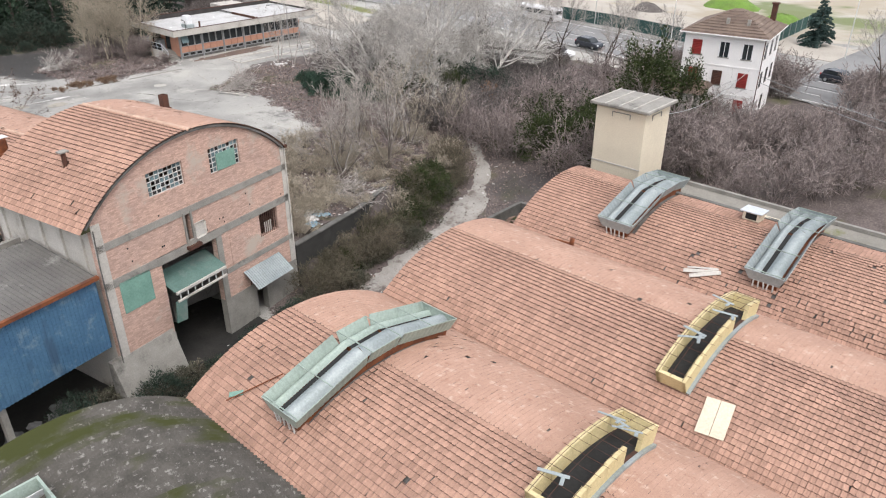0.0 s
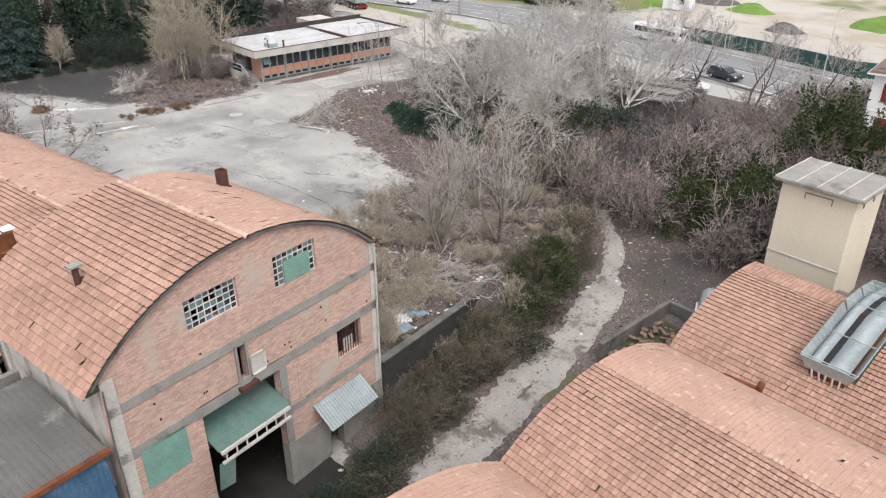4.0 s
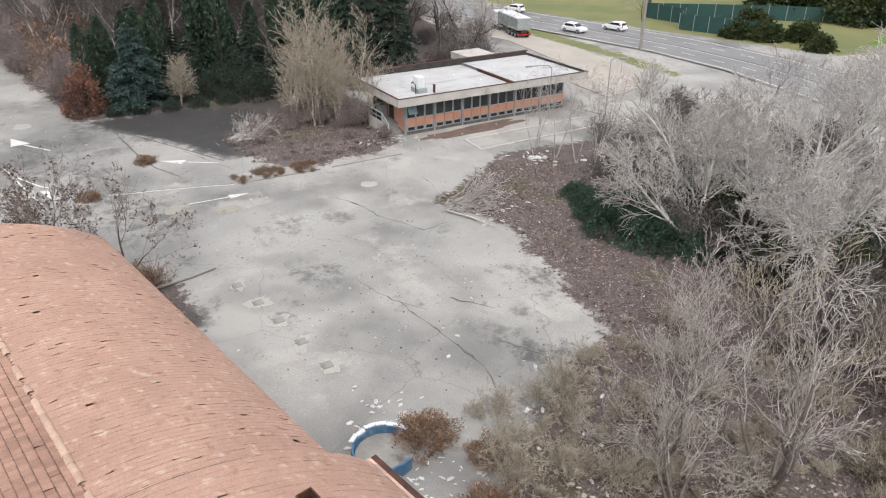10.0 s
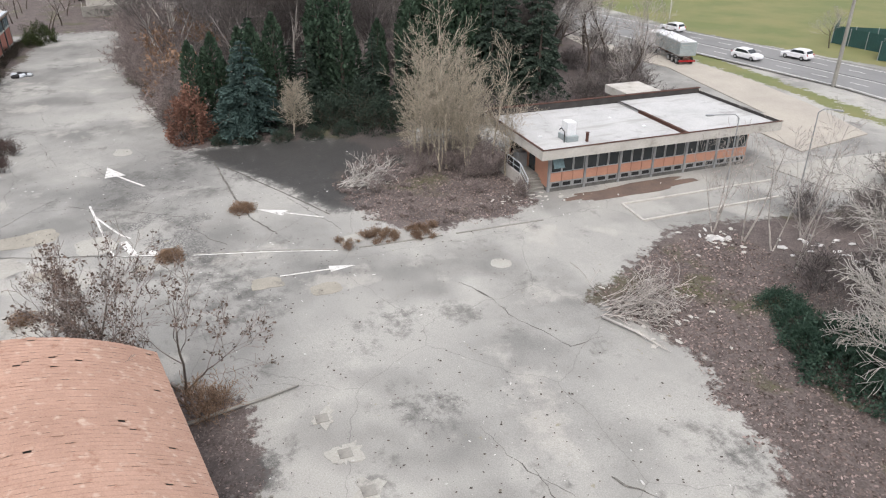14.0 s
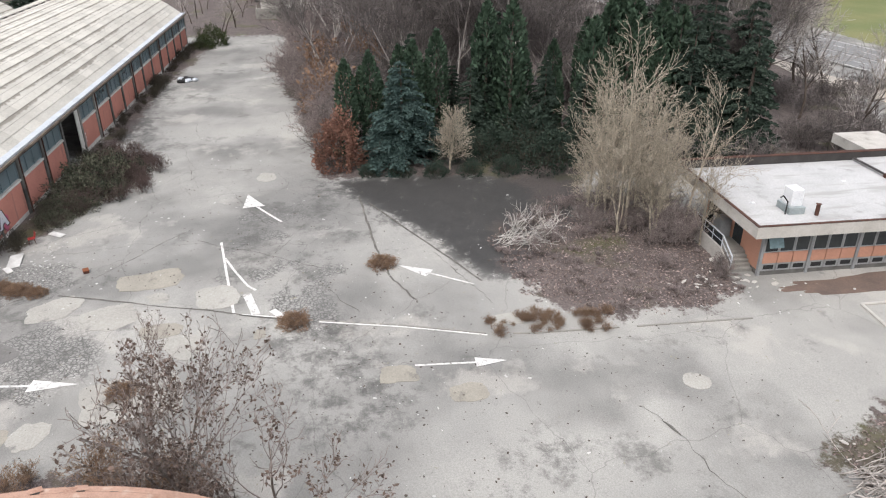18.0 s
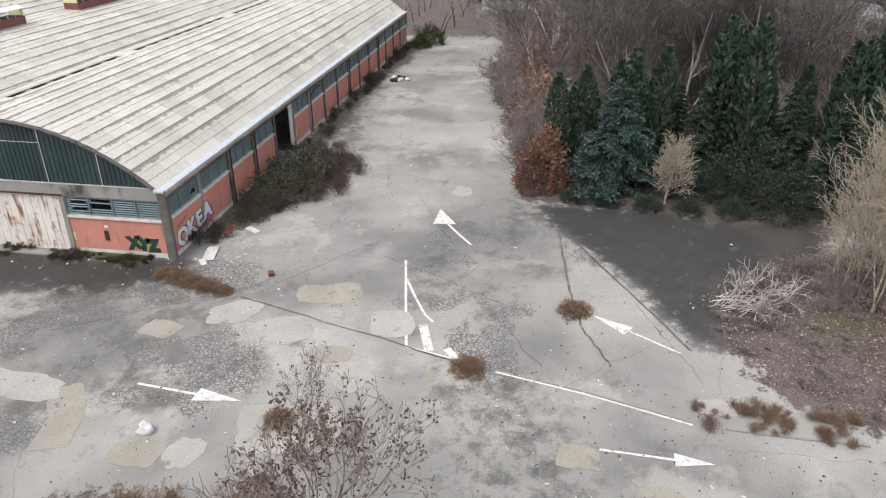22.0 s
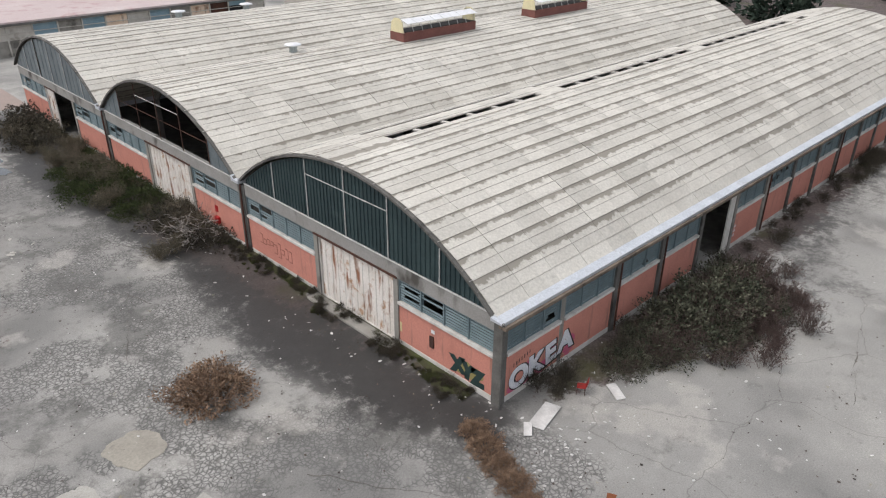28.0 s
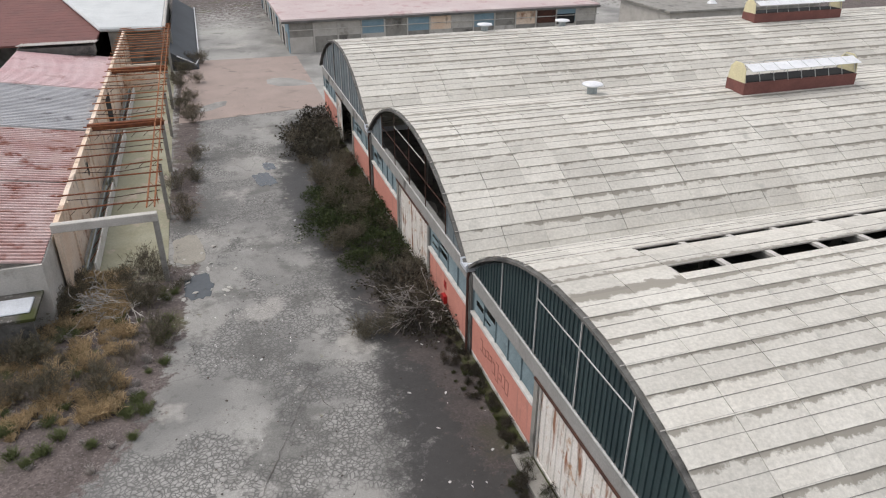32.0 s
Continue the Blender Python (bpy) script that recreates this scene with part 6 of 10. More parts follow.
# the great pale trees in the scrub
bare_tree("spreading_tree", "large pale bare tree with wide arching limbs", 3, 13.0, 0.26, SPREAD, M["bark_pale"], 5, 0.55, on_ground(-58.0, 58.5))
bare_tree("spreading_tree", "pale bare tree with drooping outer limbs", 8, 12.0, 0.24, SPREAD, M["bark_pale"], 5, 0.6, on_ground(-53.0, 57.5))
bare_tree("spreading_tree", "pale bare tree above a dark evergreen bush", 15, 10.0, 0.2, SPREAD, M["bark_pale"], 3, 0.5, on_ground(-64.0, 59.5))
bare_tree("spreading_tree", "tall pale bare tree beside the slab shed", 19, 13.0, 0.24, SPREAD, M["bark_pale"], 3, 0.35, on_ground(-50.5, 63.5))
bare_tree("spreading_tree", "pale bare tree leaning out over the leaf litter", 18, 9.5, 0.2, SPREAD, M["bark_pale"], 4, 0.7, on_ground(-59.4, 54.6))
# upright clump beside the office
up_a = bare_tree("upright_tree", "tall straw-coloured bare tree with upright branches", 21, 12.5, 0.12, UPRIGHT, M["bark_straw"], 1)
plant(up_a, [(-99.5, 43.0, 0, 1.05), (-97.3, 46.3, 80, 0.86), (-102.4, 41.0, 160, 0.9)], "clump of upright trees")
up_b = bare_tree("upright_tree", "slender bare tree with straw-coloured twigs", 22, 9.5, 0.08, UPRIGHT, M["bark_straw"], 3, 0.16)
plant(up_b, [(-101.0, 44.0, 0, 1.0), (-98.2, 44.6, 120, 1.0), (-103.8, 42.6, 220, 0.9), (-96.0, 47.2, 40, 0.75), (-100.3, 40.6, 300, 0.8), (-102.2, 45.0, 15, 0.95), (-98.9, 42.2, 200, 0.95), (-97.4, 44.2, 260, 0.85), (-104.8, 43.9, 95, 0.85), (-101.6, 42.4, 140, 1.05), (-99.8, 45.4, 330, 0.9)], "clump of upright trees")
# fine grey trees between the yard and the lane
fine_a = bare_tree("grey_tree", "grey bare tree with a haze of fine twigs", 31, 6.5, 0.14, FINE, M["bark_mid"], 4, 0.28, None, M["bark_grey"])
plant(fine_a, [(-41.8, 39.6, 0, 1.1), (-45.6, 37.2, 130, 0.95), (-43.0, 35.4, 260, 0.7), (-47.5, 41.0, 40, 0.7), (-49.6, 44.2, 310, 0.8)], "grey trees by the lane")
fine_b = bare_tree("grey_tree", "pale grey bare tree with upswept twigs", 33, 7.0, 0.13, FINE | dict(lift=0.14), M["bark_mid"], 3, 0.3, None, M["bark_straw"])
plant(fine_b, [(-47.6, 47.0, 0, 0.85), (-44.4, 44.6, 90, 0.75), (-42.6, 47.8, 200, 0.7)], "grey trees by the lane")
# saplings beyond the parking bays
sap = bare_tree("sapling", "thin bare sapling with pale upright twigs", 41, 7.6, 0.075, UPRIGHT | dict(steps=(10, 6, 4, 3), ratio=0.42, thin=0.010), M["bark_grey"], 2, 0.2)
plant(sap, [(-80.5, 56.6, 0, 0.9), (-78.6, 57.6, 70, 1.0), (-82.6, 58.6, 140, 0.85), (-76.6, 58.4, 210, 0.9), (-77.6, 62.0, 10, 1.0), (-73.8, 57.6, 100, 0.85), (-70.6, 60.4, 50, 1.0), (-83.0, 68.4, 88, 0.9)], "saplings")
# seedy small trees at the wing's far end
oak = bare_tree("seedy_tree", "small dark bare tree with withered seed clusters", 51, 6.6, 0.085, FINE | dict(angle=34, depth=3, steps=(8, 6, 4, 3), kids=1, thin=0.011, ratio=0.54), M["bark_mid"], 5, 0.55, None, M["twig_seedy"], (M["leaf_dead"], 0.14, 0.11, 4))
plant(oak, [(-75.2, 17.2, 0, 1.06), (-76.6, 15.4, 140, 0.98), (-74.6, 19.8, 60, 0.94), (-82.0, 13.2, 200, 0.6)], "seedy trees at the wing")
# bare trees of the verge by the main road and behind the office
dark_a = bare_tree("verge_tree", "dark leafless roadside tree", 61, 8.5, 0.16, FINE | dict(depth=3, steps=(7, 5, 4, 3), kids=2, angle=42), M["bark_dark"], 1, 0.1, None, M["bark_grey"])
plant(dark_a, [(-125.0, 65.5, 0, 1.1), (-128.8, 68.6, 70, 1.2), (-133.5, 72.0, 140, 1.1), (-122.5, 70.5, 220, 1.0), (-130.8, 78.4, 300, 1.15), (-138.0, 79.5, 20, 1.1), (-141.2, 73.4, 90, 1.2), (-118.3, 74.4, 160, 0.95), (-144.6, 83.0, 250, 1.1), (-136.4, 66.0, 200, 1.2), (-147.0, 76.0, 310, 1.2), (-113.4, 70.6, 60, 0.8), (-152.0, 82.0, 80, 1.2),
    (-56.0, 80.5, 100, 0.85), (-50.5, 78.6, 10, 0.9), (-47.0, 84.0, 50, 0.8), (-62.0, 77.0, 210, 0.9), (-66.5, 82.0, 170, 0.8), (-43.6, 77.0, 120, 0.85), (-39.0, 81.0, 20, 0.8), (-70.5, 74.0, 33, 0.9), (-16.0, 86.0, 180, 0.9), (-10.5, 84.0, 40, 0.9), (-128.5, 117.0, 0, 0.55)], "verge trees")
bare_tree("small_tree", "small straw-coloured bare tree on the grass edge", 66, 5.0, 0.07, UPRIGHT | dict(kids=2, ratio=0.45, clear=0.05, angle=50, depth=2), M["bark_straw"], 2, 0.2, on_ground(-113.2, 32.0))
# leafless wood behind the conifers
wood = bare_tree("wood_tree", "leafless dark brown woodland tree", 71, 10.5, 0.14, FINE | dict(depth=3, steps=(6, 5, 4, 3), kids=2, thin=0.017), M["bark_grey"], 2, 0.2, None, M["twig_dark"])
rw = random.Random(8)
spots = []
while len(spots) < 70:
    x, y = rw.uniform(-190, -120), rw.uniform(17, 66)
    if y < lerp(-x, (120, 128, 146, 175, 190), (46, 24, 19, 17, 14)) or (x > -128 and y < 55):
        continue
    spots.append((x, y, rw.uniform(0, 360), rw.uniform(0.8, 1.35)))
plant(wood, spots, "leafless wood")
avenue = [(-178 - 6 * i, 3.5 + rw.uniform(-0.6, 0.6), rw.uniform(0, 360), rw.uniform(0.7, 1.0)) for i in range(8)] + [(-183 - 6 * i, -4.5, rw.uniform(0, 360), 0.9) for i in range(6)] + [(-196 - 7 * i, 16 + 2 * i, 40 * i, 1.0) for i in range(6)]
plant(bare_tree("lane_tree", "dark leafless tree at the lane's end", 73, 6.0, 0.13, FINE | dict(depth=3, steps=(6, 5, 4, 3), kids=1), M["bark_dark"], 1, 0.1, None, M["bark_grey"]), avenue, "lane trees")


def conifer(name, label, seed, height, width, material, kind):
    """A trunk and a crown of many small needle sprays."""
    r = np.random.default_rng(seed)
    t = thing(name, label, "tree")
    v, f = tubes([((0, 0, -0.2), (0, 0, height * 0.5), height * 0.018, height * 0.012), ((0, 0, height * 0.5), (0, 0, height * 0.97), height * 0.012, 0.02)], 7)
    hang("trunk", quick("trunk", v, f), M["bark_dark"], t)
    pts, outs = [], []
    if kind == "tiers":
        z = height * 0.06
        while z < height * 0.98:
            k = 1 - z / height
            for j in range(int(6 + 4 * k)):
                a = r.uniform(0, 6.283)
                L = width * (k ** 0.75) * r.uniform(0.65, 1.1) + 0.15
                n = int(72 * L) + 6
                for s in np.linspace(0.12, 1, n):
                    spread = 0.22 * L * math.sin(min(s * 1.4, 1) * 2.4) + 0.05
                    o = r.normal(0, spread * 0.5)
                    x, y = math.cos(a) * L * s - math.sin(a) * o, math.sin(a) * L * s + math.cos(a) * o
                    pts.append((x, y, z + 0.16 * L * s - 0.36 * L * s * s + r.normal(0, 0.05)))
                    outs.append((math.cos(a), math.sin(a), -0.25))
            z += height * 0.058 * r.uniform(0.8, 1.2)
        v, f = leaves(pts, 0.22, r, 0.4, np.array(outs))
    else:
        n = int(760 * width * height / 4)
        for _ in range(n):
            z = height * r.uniform(0.02, 1.0) ** 0.9
            k = z / height
            prof = width * (0.75 + 0.35 * math.sin(k * 2.6)) * (1 if k < 0.72 else max(0.06, 1 - ((k - 0.72) / 0.28) ** 1.6))
            a = r.uniform(0, 6.283)
            lump = 1 + 0.22 * noise.noise((math.cos(a) * 2 + seed, math.sin(a) * 2, z * 0.9))
            rr = prof * lump * r.uniform(0.62, 1.0) ** 0.5
            pts.append((math.cos(a) * rr, math.sin(a) * rr, z))
            outs.append((math.cos(a) * 0.5, math.sin(a) * 0.5, 0.9 if kind == "column" else -0.2))
        v, f = leaves(pts, 0.32 if kind == "column" else 0.38, r, 0.0, np.array(outs))
    hang("crown", quick("crown", v, f), material, t)
    return t


plant(conifer("blue_spruce", "blue green spruce with layered drooping boughs", 81, 9.2, 4.7, M["leaf_spruce"], "tiers"), [(-115.6, 28.0, 0, 1.0)], "conifers")
plant(conifer("dark_spruce", "dark spruce with heavy boughs", 82, 11.5, 3.2, M["leaf_dark"], "tiers"), [(-121.5, 49.0, 100, 1.2), (-118.2, 53.0, 200, 1.25), (-124.2, 54.5, 50, 1.3), (-121.8, 58.0, 150, 1.25), (-127.4, 52.0, 240, 1.2), (-130.5, 58.0, 280, 1.25), (-116.0, 56.0, 30, 1.25), (-113.6, 53.4, 170, 1.1), (-128.6, 62.6, 99, 1.3), (-112.5, 58.6, 65, 1.1), (-119.4, 61.6, 15, 1.3), (-134.5, 62.0, 5, 1.35), (-123.6, 33.6, 40, 0.62), (-122.0, 42.6, 300, 0.7), (-118.6, 34.6, 80, 0.7), (-117.4, 41.4, 10, 0.72), (-121.4, 36.6, 200, 0.95), (-115.6, 44.6, 120, 0.75), (-124.0, 29.6, 290, 0.9), (-125.4, 38.4, 150, 1.05)], "conifers")
plant(conifer("column_cypress", "narrow dark green columnar cypress", 83, 10.0, 0.95, M["leaf_cypress"], "column"), [(-117.3, 23.2, 0, 0.9), (-118.6, 24.6, 40, 0.8), (-119.2, 26.2, 80, 0.72), (-120.4, 28.2, 120, 0.95), (-120.0, 30.6, 160, 0.8), (-121.4, 31.8, 200, 1.05), (-119.6, 38.6, 240, 1.32), (-121.0, 40.0, 20, 0.9), (-117.4, 45.6, 300, 1.2), (-118.6, 47.4, 10, 1.32), (-116.4, 48.6, 50, 1.25), (-119.6, 50.0, 110, 1.4), (-114.4, 50.6, 30, 1.05), (-118.4, 42.6, 170, 0.75), (-122.4, 46.6, 75, 1.1), (-118.0, 25.4, 12, 0.95), (-119.6, 29.4, 222, 1.0), (-120.6, 36.4, 310, 1.3), (-123.2, 43.6, 190, 0.9), (-120.6, 48.8, 5, 1.4), (-115.4, 52.8, 130, 1.3)], "columnar cypresses")
plant(conifer("ivy_column_tree", "tall tree trunk wrapped in green ivy", 84, 13.5, 1.35, M["leaf_cypress"], "column"), [(-114.6, 46.2, 0, 0.72), (-116.9, 51.6, 180, 1.0), (-113.0, 48.4, 33, 0.62)], "ivy trees")


def bush(name, label, seed, size, height, material, n, leaf, twig=None, canes=0, category="bush"):
    """A lumpy evergreen or withered mound: canes inside, leaves outside."""
    r = np.random.default_rng(seed)
    t = thing(name, label, category)
    segs = []
    for _ in range(canes or 26):
        a, q = r.uniform(0, 6.283), r.uniform(0, 0.55) * size
        d = np.array([math.cos(a) * 0.6, math.sin(a) * 0.6, 1.0])
        grow(segs, r, (math.cos(a) * q, math.sin(a) * q, -0.1), d / np.linalg.norm(d), height * r.uniform(0.6, 1.05), 0.03, 1, CANE | dict(rise=-0.04))
    v, f = tubes(segs, 3)
    tagged(hang("stem_tangle", quick("stem_tangle", v, f), twig or M["bramble"], t), "", "", "", "stuff")
    pts, outs = [], []
    while len(pts) < n:
        x, y, z = r.normal(0, 1, 3)
        L = math.sqrt(x * x + y * y + z * z)
        x, y, z = x / L, y / L, abs(z) / L
        lump = 1 + 0.55 * noise.noise((x * 2.0 + seed, y * 2.0, z * 2.0)) + 0.4 * noise.noise((x * 4.6 + seed, y * 4.6, z * 4.6))
        k = lump * r.uniform(0.45, 1.0) ** 0.4
        pts.append((x * size * k, y * size * k, z * height * k + 0.03))
        outs.append((x * 0.7, y * 0.7, z * 0.7))
    v, f = leaves(pts, leaf, r, 0.0, np.array(outs))
    hang("foliage", quick("foliage", v, f), material, t)
    return t


plant(bush("rust_bush", "rust-coloured withered beech bush", 91, 2.0, 4.6, M["leaf_rust"], 5200, 0.20, M["bark_dark"]), [(-115.2, 22.2, 0, 1.0)], "bushes")
plant(bush("laurel_bush", "dark green spreading laurel bush", 92, 2.3, 2.0, M["leaf_green"], 4600, 0.18), [(-64.4, 51.4, 0, 0.85), (-60.9, 52.4, 100, 0.9), (-66.8, 51.8, 200, 0.6), (-62.4, 53.8, 280, 0.8), (-68.6, 52.8, 20, 0.6), (-70.8, 53.6, 130, 0.5), (-66.0, 54.0, 310, 0.85), (-58.2, 53.6, 170, 0.5)], "laurel bushes")
plant(bush("ivy_bush", "dark tangled ivy bush", 93, 2.8, 3.4, M["leaf_ivy"], 7600, 0.16), [(-35.6, 29.2, 77, 0.42), (-36.4, 33.0, 177, 0.5), (-37.6, 39.4, 5, 0.72), (-38.6, 41.4, 60, 0.5), (-36.4, 36.4, 250, 0.55), (-34.6, 52.6, 0, 1.0), (-31.2, 53.4, 90, 1.2), (-28.4, 56.2, 200, 1.0), (-36.8, 56.4, 300, 1.0), (-32.4, 57.6, 20, 1.1), (-53.0, 61.0, 60, 0.9), (-57.0, 63.0, 120, 0.9), (-60.4, 58.8, 10, 0.9), (-57.4, 58.4, 200, 0.9), (-53.8, 56.2, 90, 0.75), (-51.0, 57.8, 260, 0.9), (-55.6, 60.6, 320, 1.0), (-62.6, 61.8, 150, 1.0), (-36.0, 31.6, 220, 0.4), (-174.5, 2.6, 0, 0.8), (-171.5, 1.6, 90, 0.55)], "ivy bushes")
plant(bush("ivy_thicket", "dark ivy and bramble thicket under the bare trees", 193, 3.0, 3.0, M["leaf_dark"], 5200, 0.17, M["bramble"], 90), [(-57.6, 57.2, 0, 0.9), (-54.4, 59.6, 70, 1.0), (-51.4, 60.6, 150, 1.1), (-60.6, 60.4, 220, 0.9), (-48.6, 63.0, 300, 1.0), (-52.2, 56.0, 30, 0.75), (-63.8, 60.4, 110, 0.9), (-55.0, 63.0, 190, 1.1), (-44.8, 60.0, 250, 0.8), (-39.6, 59.6, 20, 0.9), (-41.8, 63.6, 90, 1.0), (-36.6, 62.4, 10, 1.0), (-113.2, 40.6, 100, 1.0), (-112.9, 24.8, 10, 0.3), (-112.6, 27.6, 60, 0.34), (-112.2, 30.6, 130, 0.36), (-112.0, 33.6, 200, 0.36), (-112.0, 36.8, 290, 0.4), (-114.8, 49.6, 220, 1.2), (-117.0, 40.6, 10, 1.3), (-112.6, 47.4, 300, 0.9), (-115.6, 36.6, 40, 0.9), (-116.4, 32.8, 140, 0.7), (-32.2, 13.2, 20, 0.5), (-31.8, 16.4, 80, 0.42), (-30.8, 10.6, 140, 0.55), (-32.4, 19.4, 200, 0.42), (-33.0, 22.4, 260, 0.42), (-33.6, 9.0, 300, 0.5)], "ivy thickets")
plant(bush("tall_ivy_tree", "tall ivy-grown tree with brown seed heads", 94, 2.6, 7.6, M["leaf_ivy"], 7500, 0.22, M["bark_dark"]), [(-31.6, 65.0, 0, 1.05), (-28.8, 67.6, 120, 0.8)], "bushes")
plant(bush("orange_bush", "bush with pale orange withered leaves", 95, 1.5, 2.6, M["leaf_orange"], 1100, 0.20, M["twig_red"], 40), [(-46.4, 58.8, 0, 1.0), (-44.6, 56.8, 80, 0.8), (-170.0, 24.0, 20, 1.6), (-158.0, 26.0, 120, 1.7), (-127.0, 24.0, 50, 1.7), (-134.0, 21.5, 150, 1.9), (-141.5, 20.0, 250, 1.7), (-124.6, 27.0, 310, 1.5), (-150.0, 20.0, 10, 1.9)], "orange bushes")
plant(bush("dry_bush", "round dry brown weed bush on the asphalt", 96, 1.9, 1.35, M["dry_brown"], 5200, 0.11, M["dry_brown"], 130), [(-89.2, -11.9, 0, 1.05), (-96.7, -1.0, 60, 0.4), (-96.3, 0.1, 100, 0.46), (-95.9, 1.2, 150, 0.44), (-95.5, 2.4, 20, 0.42), (-95.15, 3.6, 220, 0.34), (-96.0, 25.0, 10, 0.5), (-89.6, 19.6, 70, 0.5), (-52.0, 29.2, 0, 0.75), (-49.6, 31.2, 90, 0.55), (-46.8, 29.4, 40, 0.7), (-84.2, 11.4, 0, 0.4)], "dry weed bushes")
plant(bush("bramble_mound", "low dark bramble mound against the hall", 97, 3.0, 1.9, M["bramble_leaf"], 5200, 0.19, M["bramble"], 200), [(-32.4, 14.6, 30, 0.5), (-31.4, 16.8, 90, 0.45), (-30.6, 19.4, 160, 0.5), (-32.2, 21.8, 250, 0.5), (-33.6, 24.4, 320, 0.5), (-30.2, 11.4, 50, 0.5), (-32.9, 12.0, 10, 0.42), (-33.6, 10.4, 110, 0.5), (-31.2, 9.2, 30, 0.55), (-29.4, 13.4, 80, 0.5), (-28.6, 8.0, 170, 0.6), (-30.8, 4.6, 200, 0.6), (-34.0, 27.6, 33, 0.5), (-35.2, 31.0, 120, 0.55), (-35.0, 34.4, 210, 0.6), (-36.4, 37.6, 300, 0.6), (-37.4, 40.4, 10, 0.6), ], "bramble mounds")
M["bramble_bank"] = mat("near black green bramble leaf", (0.05, 0.06, 0.04), (0.105, 0.10, 0.072), 0.5, 0.8, 0.0, 8, island=0.8, spec=0.12)
M["cane_red"] = mat("dark reddish bramble canes", (0.125, 0.088, 0.078), (0.08, 0.058, 0.05), 0.4, 0.9, 0.1, 8, island=0.5)
plant(bush("bramble_bank", "dark bramble bank lying against the hall wall", 197, 3.0, 2.1, M["bramble_bank"], 4600, 0.165, M["cane_red"], 130), [(-106.0, 0.9, 0, 0.45), (-108.2, 1.3, 70, 0.62), (-110.8, 1.6, 60, 0.86), (-113.8, 1.9, 140, 0.98), (-116.6, 1.6, 220, 0.8), (-112.4, 3.2, 200, 0.6), (-115.8, 3.8, 300, 0.62), (-119.2, 1.2, 10, 0.55)], "bramble bank")
plant(bush("green_bramble", "green and brown bramble thicket against the hall", 98, 3.5, 1.05, M["leaf_ivy"], 4600, 0.15, M["bramble"], 110), [(-96.6, -45.4, 0, 0.85), (-95.4, -41.2, 90, 0.8), (-97.2, -37.2, 180, 0.7), (-97.4, -50.2, 270, 0.6), (-94.4, -43.4, 40, 0.5), (-94.8, -47.4, 140, 0.45), (-95.8, -35.6, 220, 0.5), (-97.6, -41.6, 300, 0.9)], "bramble thickets")
plant(bush("bramble_tangle", "brown bramble tangle at the hall's foot", 99, 2.6, 1.3, M["bramble"], 1400, 0.18, M["bramble"], 150), [(-97.2, -31.6, 0, 0.95), (-97.4, -27.4, 100, 0.8), (-96.2, -61.6, 200, 1.2), (-95.6, -57.0, 20, 0.9), (-98.2, -66.8, 50, 1.0)], "bramble tangles")
# the red-brown scrub, too dense to count
r = np.random.default_rng(4)
segs = []
for _ in range(42):
    a = r.uniform(0, 6.283)
    d = np.array([math.cos(a) * r.uniform(0, 0.8), math.sin(a) * r.uniform(0, 0.8), 1.0])
    grow(segs, r, (r.normal(0, 0.55), r.normal(0, 0.55), -0.1), d / np.linalg.norm(d), r.uniform(1.4, 2.9), 0.022, 2, SCRUB_HABIT)
sv2, sf2 = tubes(segs, 3)


def thicket(name, label, seed, n, ok, box, size, material, lowest=0.6):
    q = random.Random(seed)
    mats = []
    for _ in range(n * 30):
        if len(mats) >= n:
            break
        x, y = q.uniform(box[0], box[1]), q.uniform(box[2], box[3])
        if ok(x, y):
            s = size * q.uniform(lowest, 1.25)
            mats.append(np.array(on_ground(x, y, q.uniform(0, 360), s)))
    a = np.array(mats)
    v = (np.einsum("mij,nj->mni", a[:, :3, :3], sv2) + a[:, None, :3, 3]).reshape(-1, 3)
    f = (sf2[None] + (np.arange(len(mats)) * len(sv2))[:, None, None]).reshape(-1, 4)
    tagged(hang(name, quick(name, v, f), material), label, "scrub", "", "stuff")


def in_scrub(x, y):
    return inside(x, y, SCRUB[0]) and y > 44.0 and not (-33 < x < -15 and 72 < y < 84) and not (-28.5 < x < -22.5 and 47 < y < 53.5) and not (x > -21 and y < 53)


thicket("scrub", "dense reddish brown leafless scrub", 1, 150, lambda x, y: in_scrub(x, y) and x > -42 and y > 49, (-42, 8, 49, 92), 1.25, M["twig_red"])
thicket("scrub", "dark brown leafless scrub under the pale trees", 16, 70, lambda x, y: in_scrub(x, y) and y > 49 and not (x < -48.5 and y < 54), (-58, -42, 49, 70), 0.95, M["twig_dark"])
thicket("scrub", "dark leafless undergrowth among the trees", 2, 90, lambda x, y: inside(x, y, SCRUB[0]) and x < -50 and y > 54 and not (x < -72 and y < 64), (-86, -50, 54, 82), 0.9, M["twig_dark"])
thicket("scrub", "low straw and grey weeds along the lane bank", 3, 80, lambda x, y: x < lane_west(y) + 2 and not (x < -46 and y < 31), (-53, -34.5, 26.5, 47), 0.5, M["bark_straw"], 0.4)
thicket("scrub", "reddish twiggy scrub round the upright trees", 13, 18, lambda x, y: math.hypot((x + 100.2) / 4.6, (y - 43.6) / 3.6) < 1, (-105, -95, 39, 47.4), 0.75, M["twig_red"])
thicket("scrub", "brown leafless undergrowth of the wood", 4, 150, lambda x, y: inside(x, y, SCRUB[1]) and (x < -118 or y > 44) and not (-104 < x < -88 and y > 46), (-190, -94, 15, 84), 1.15, M["twig_dark"])
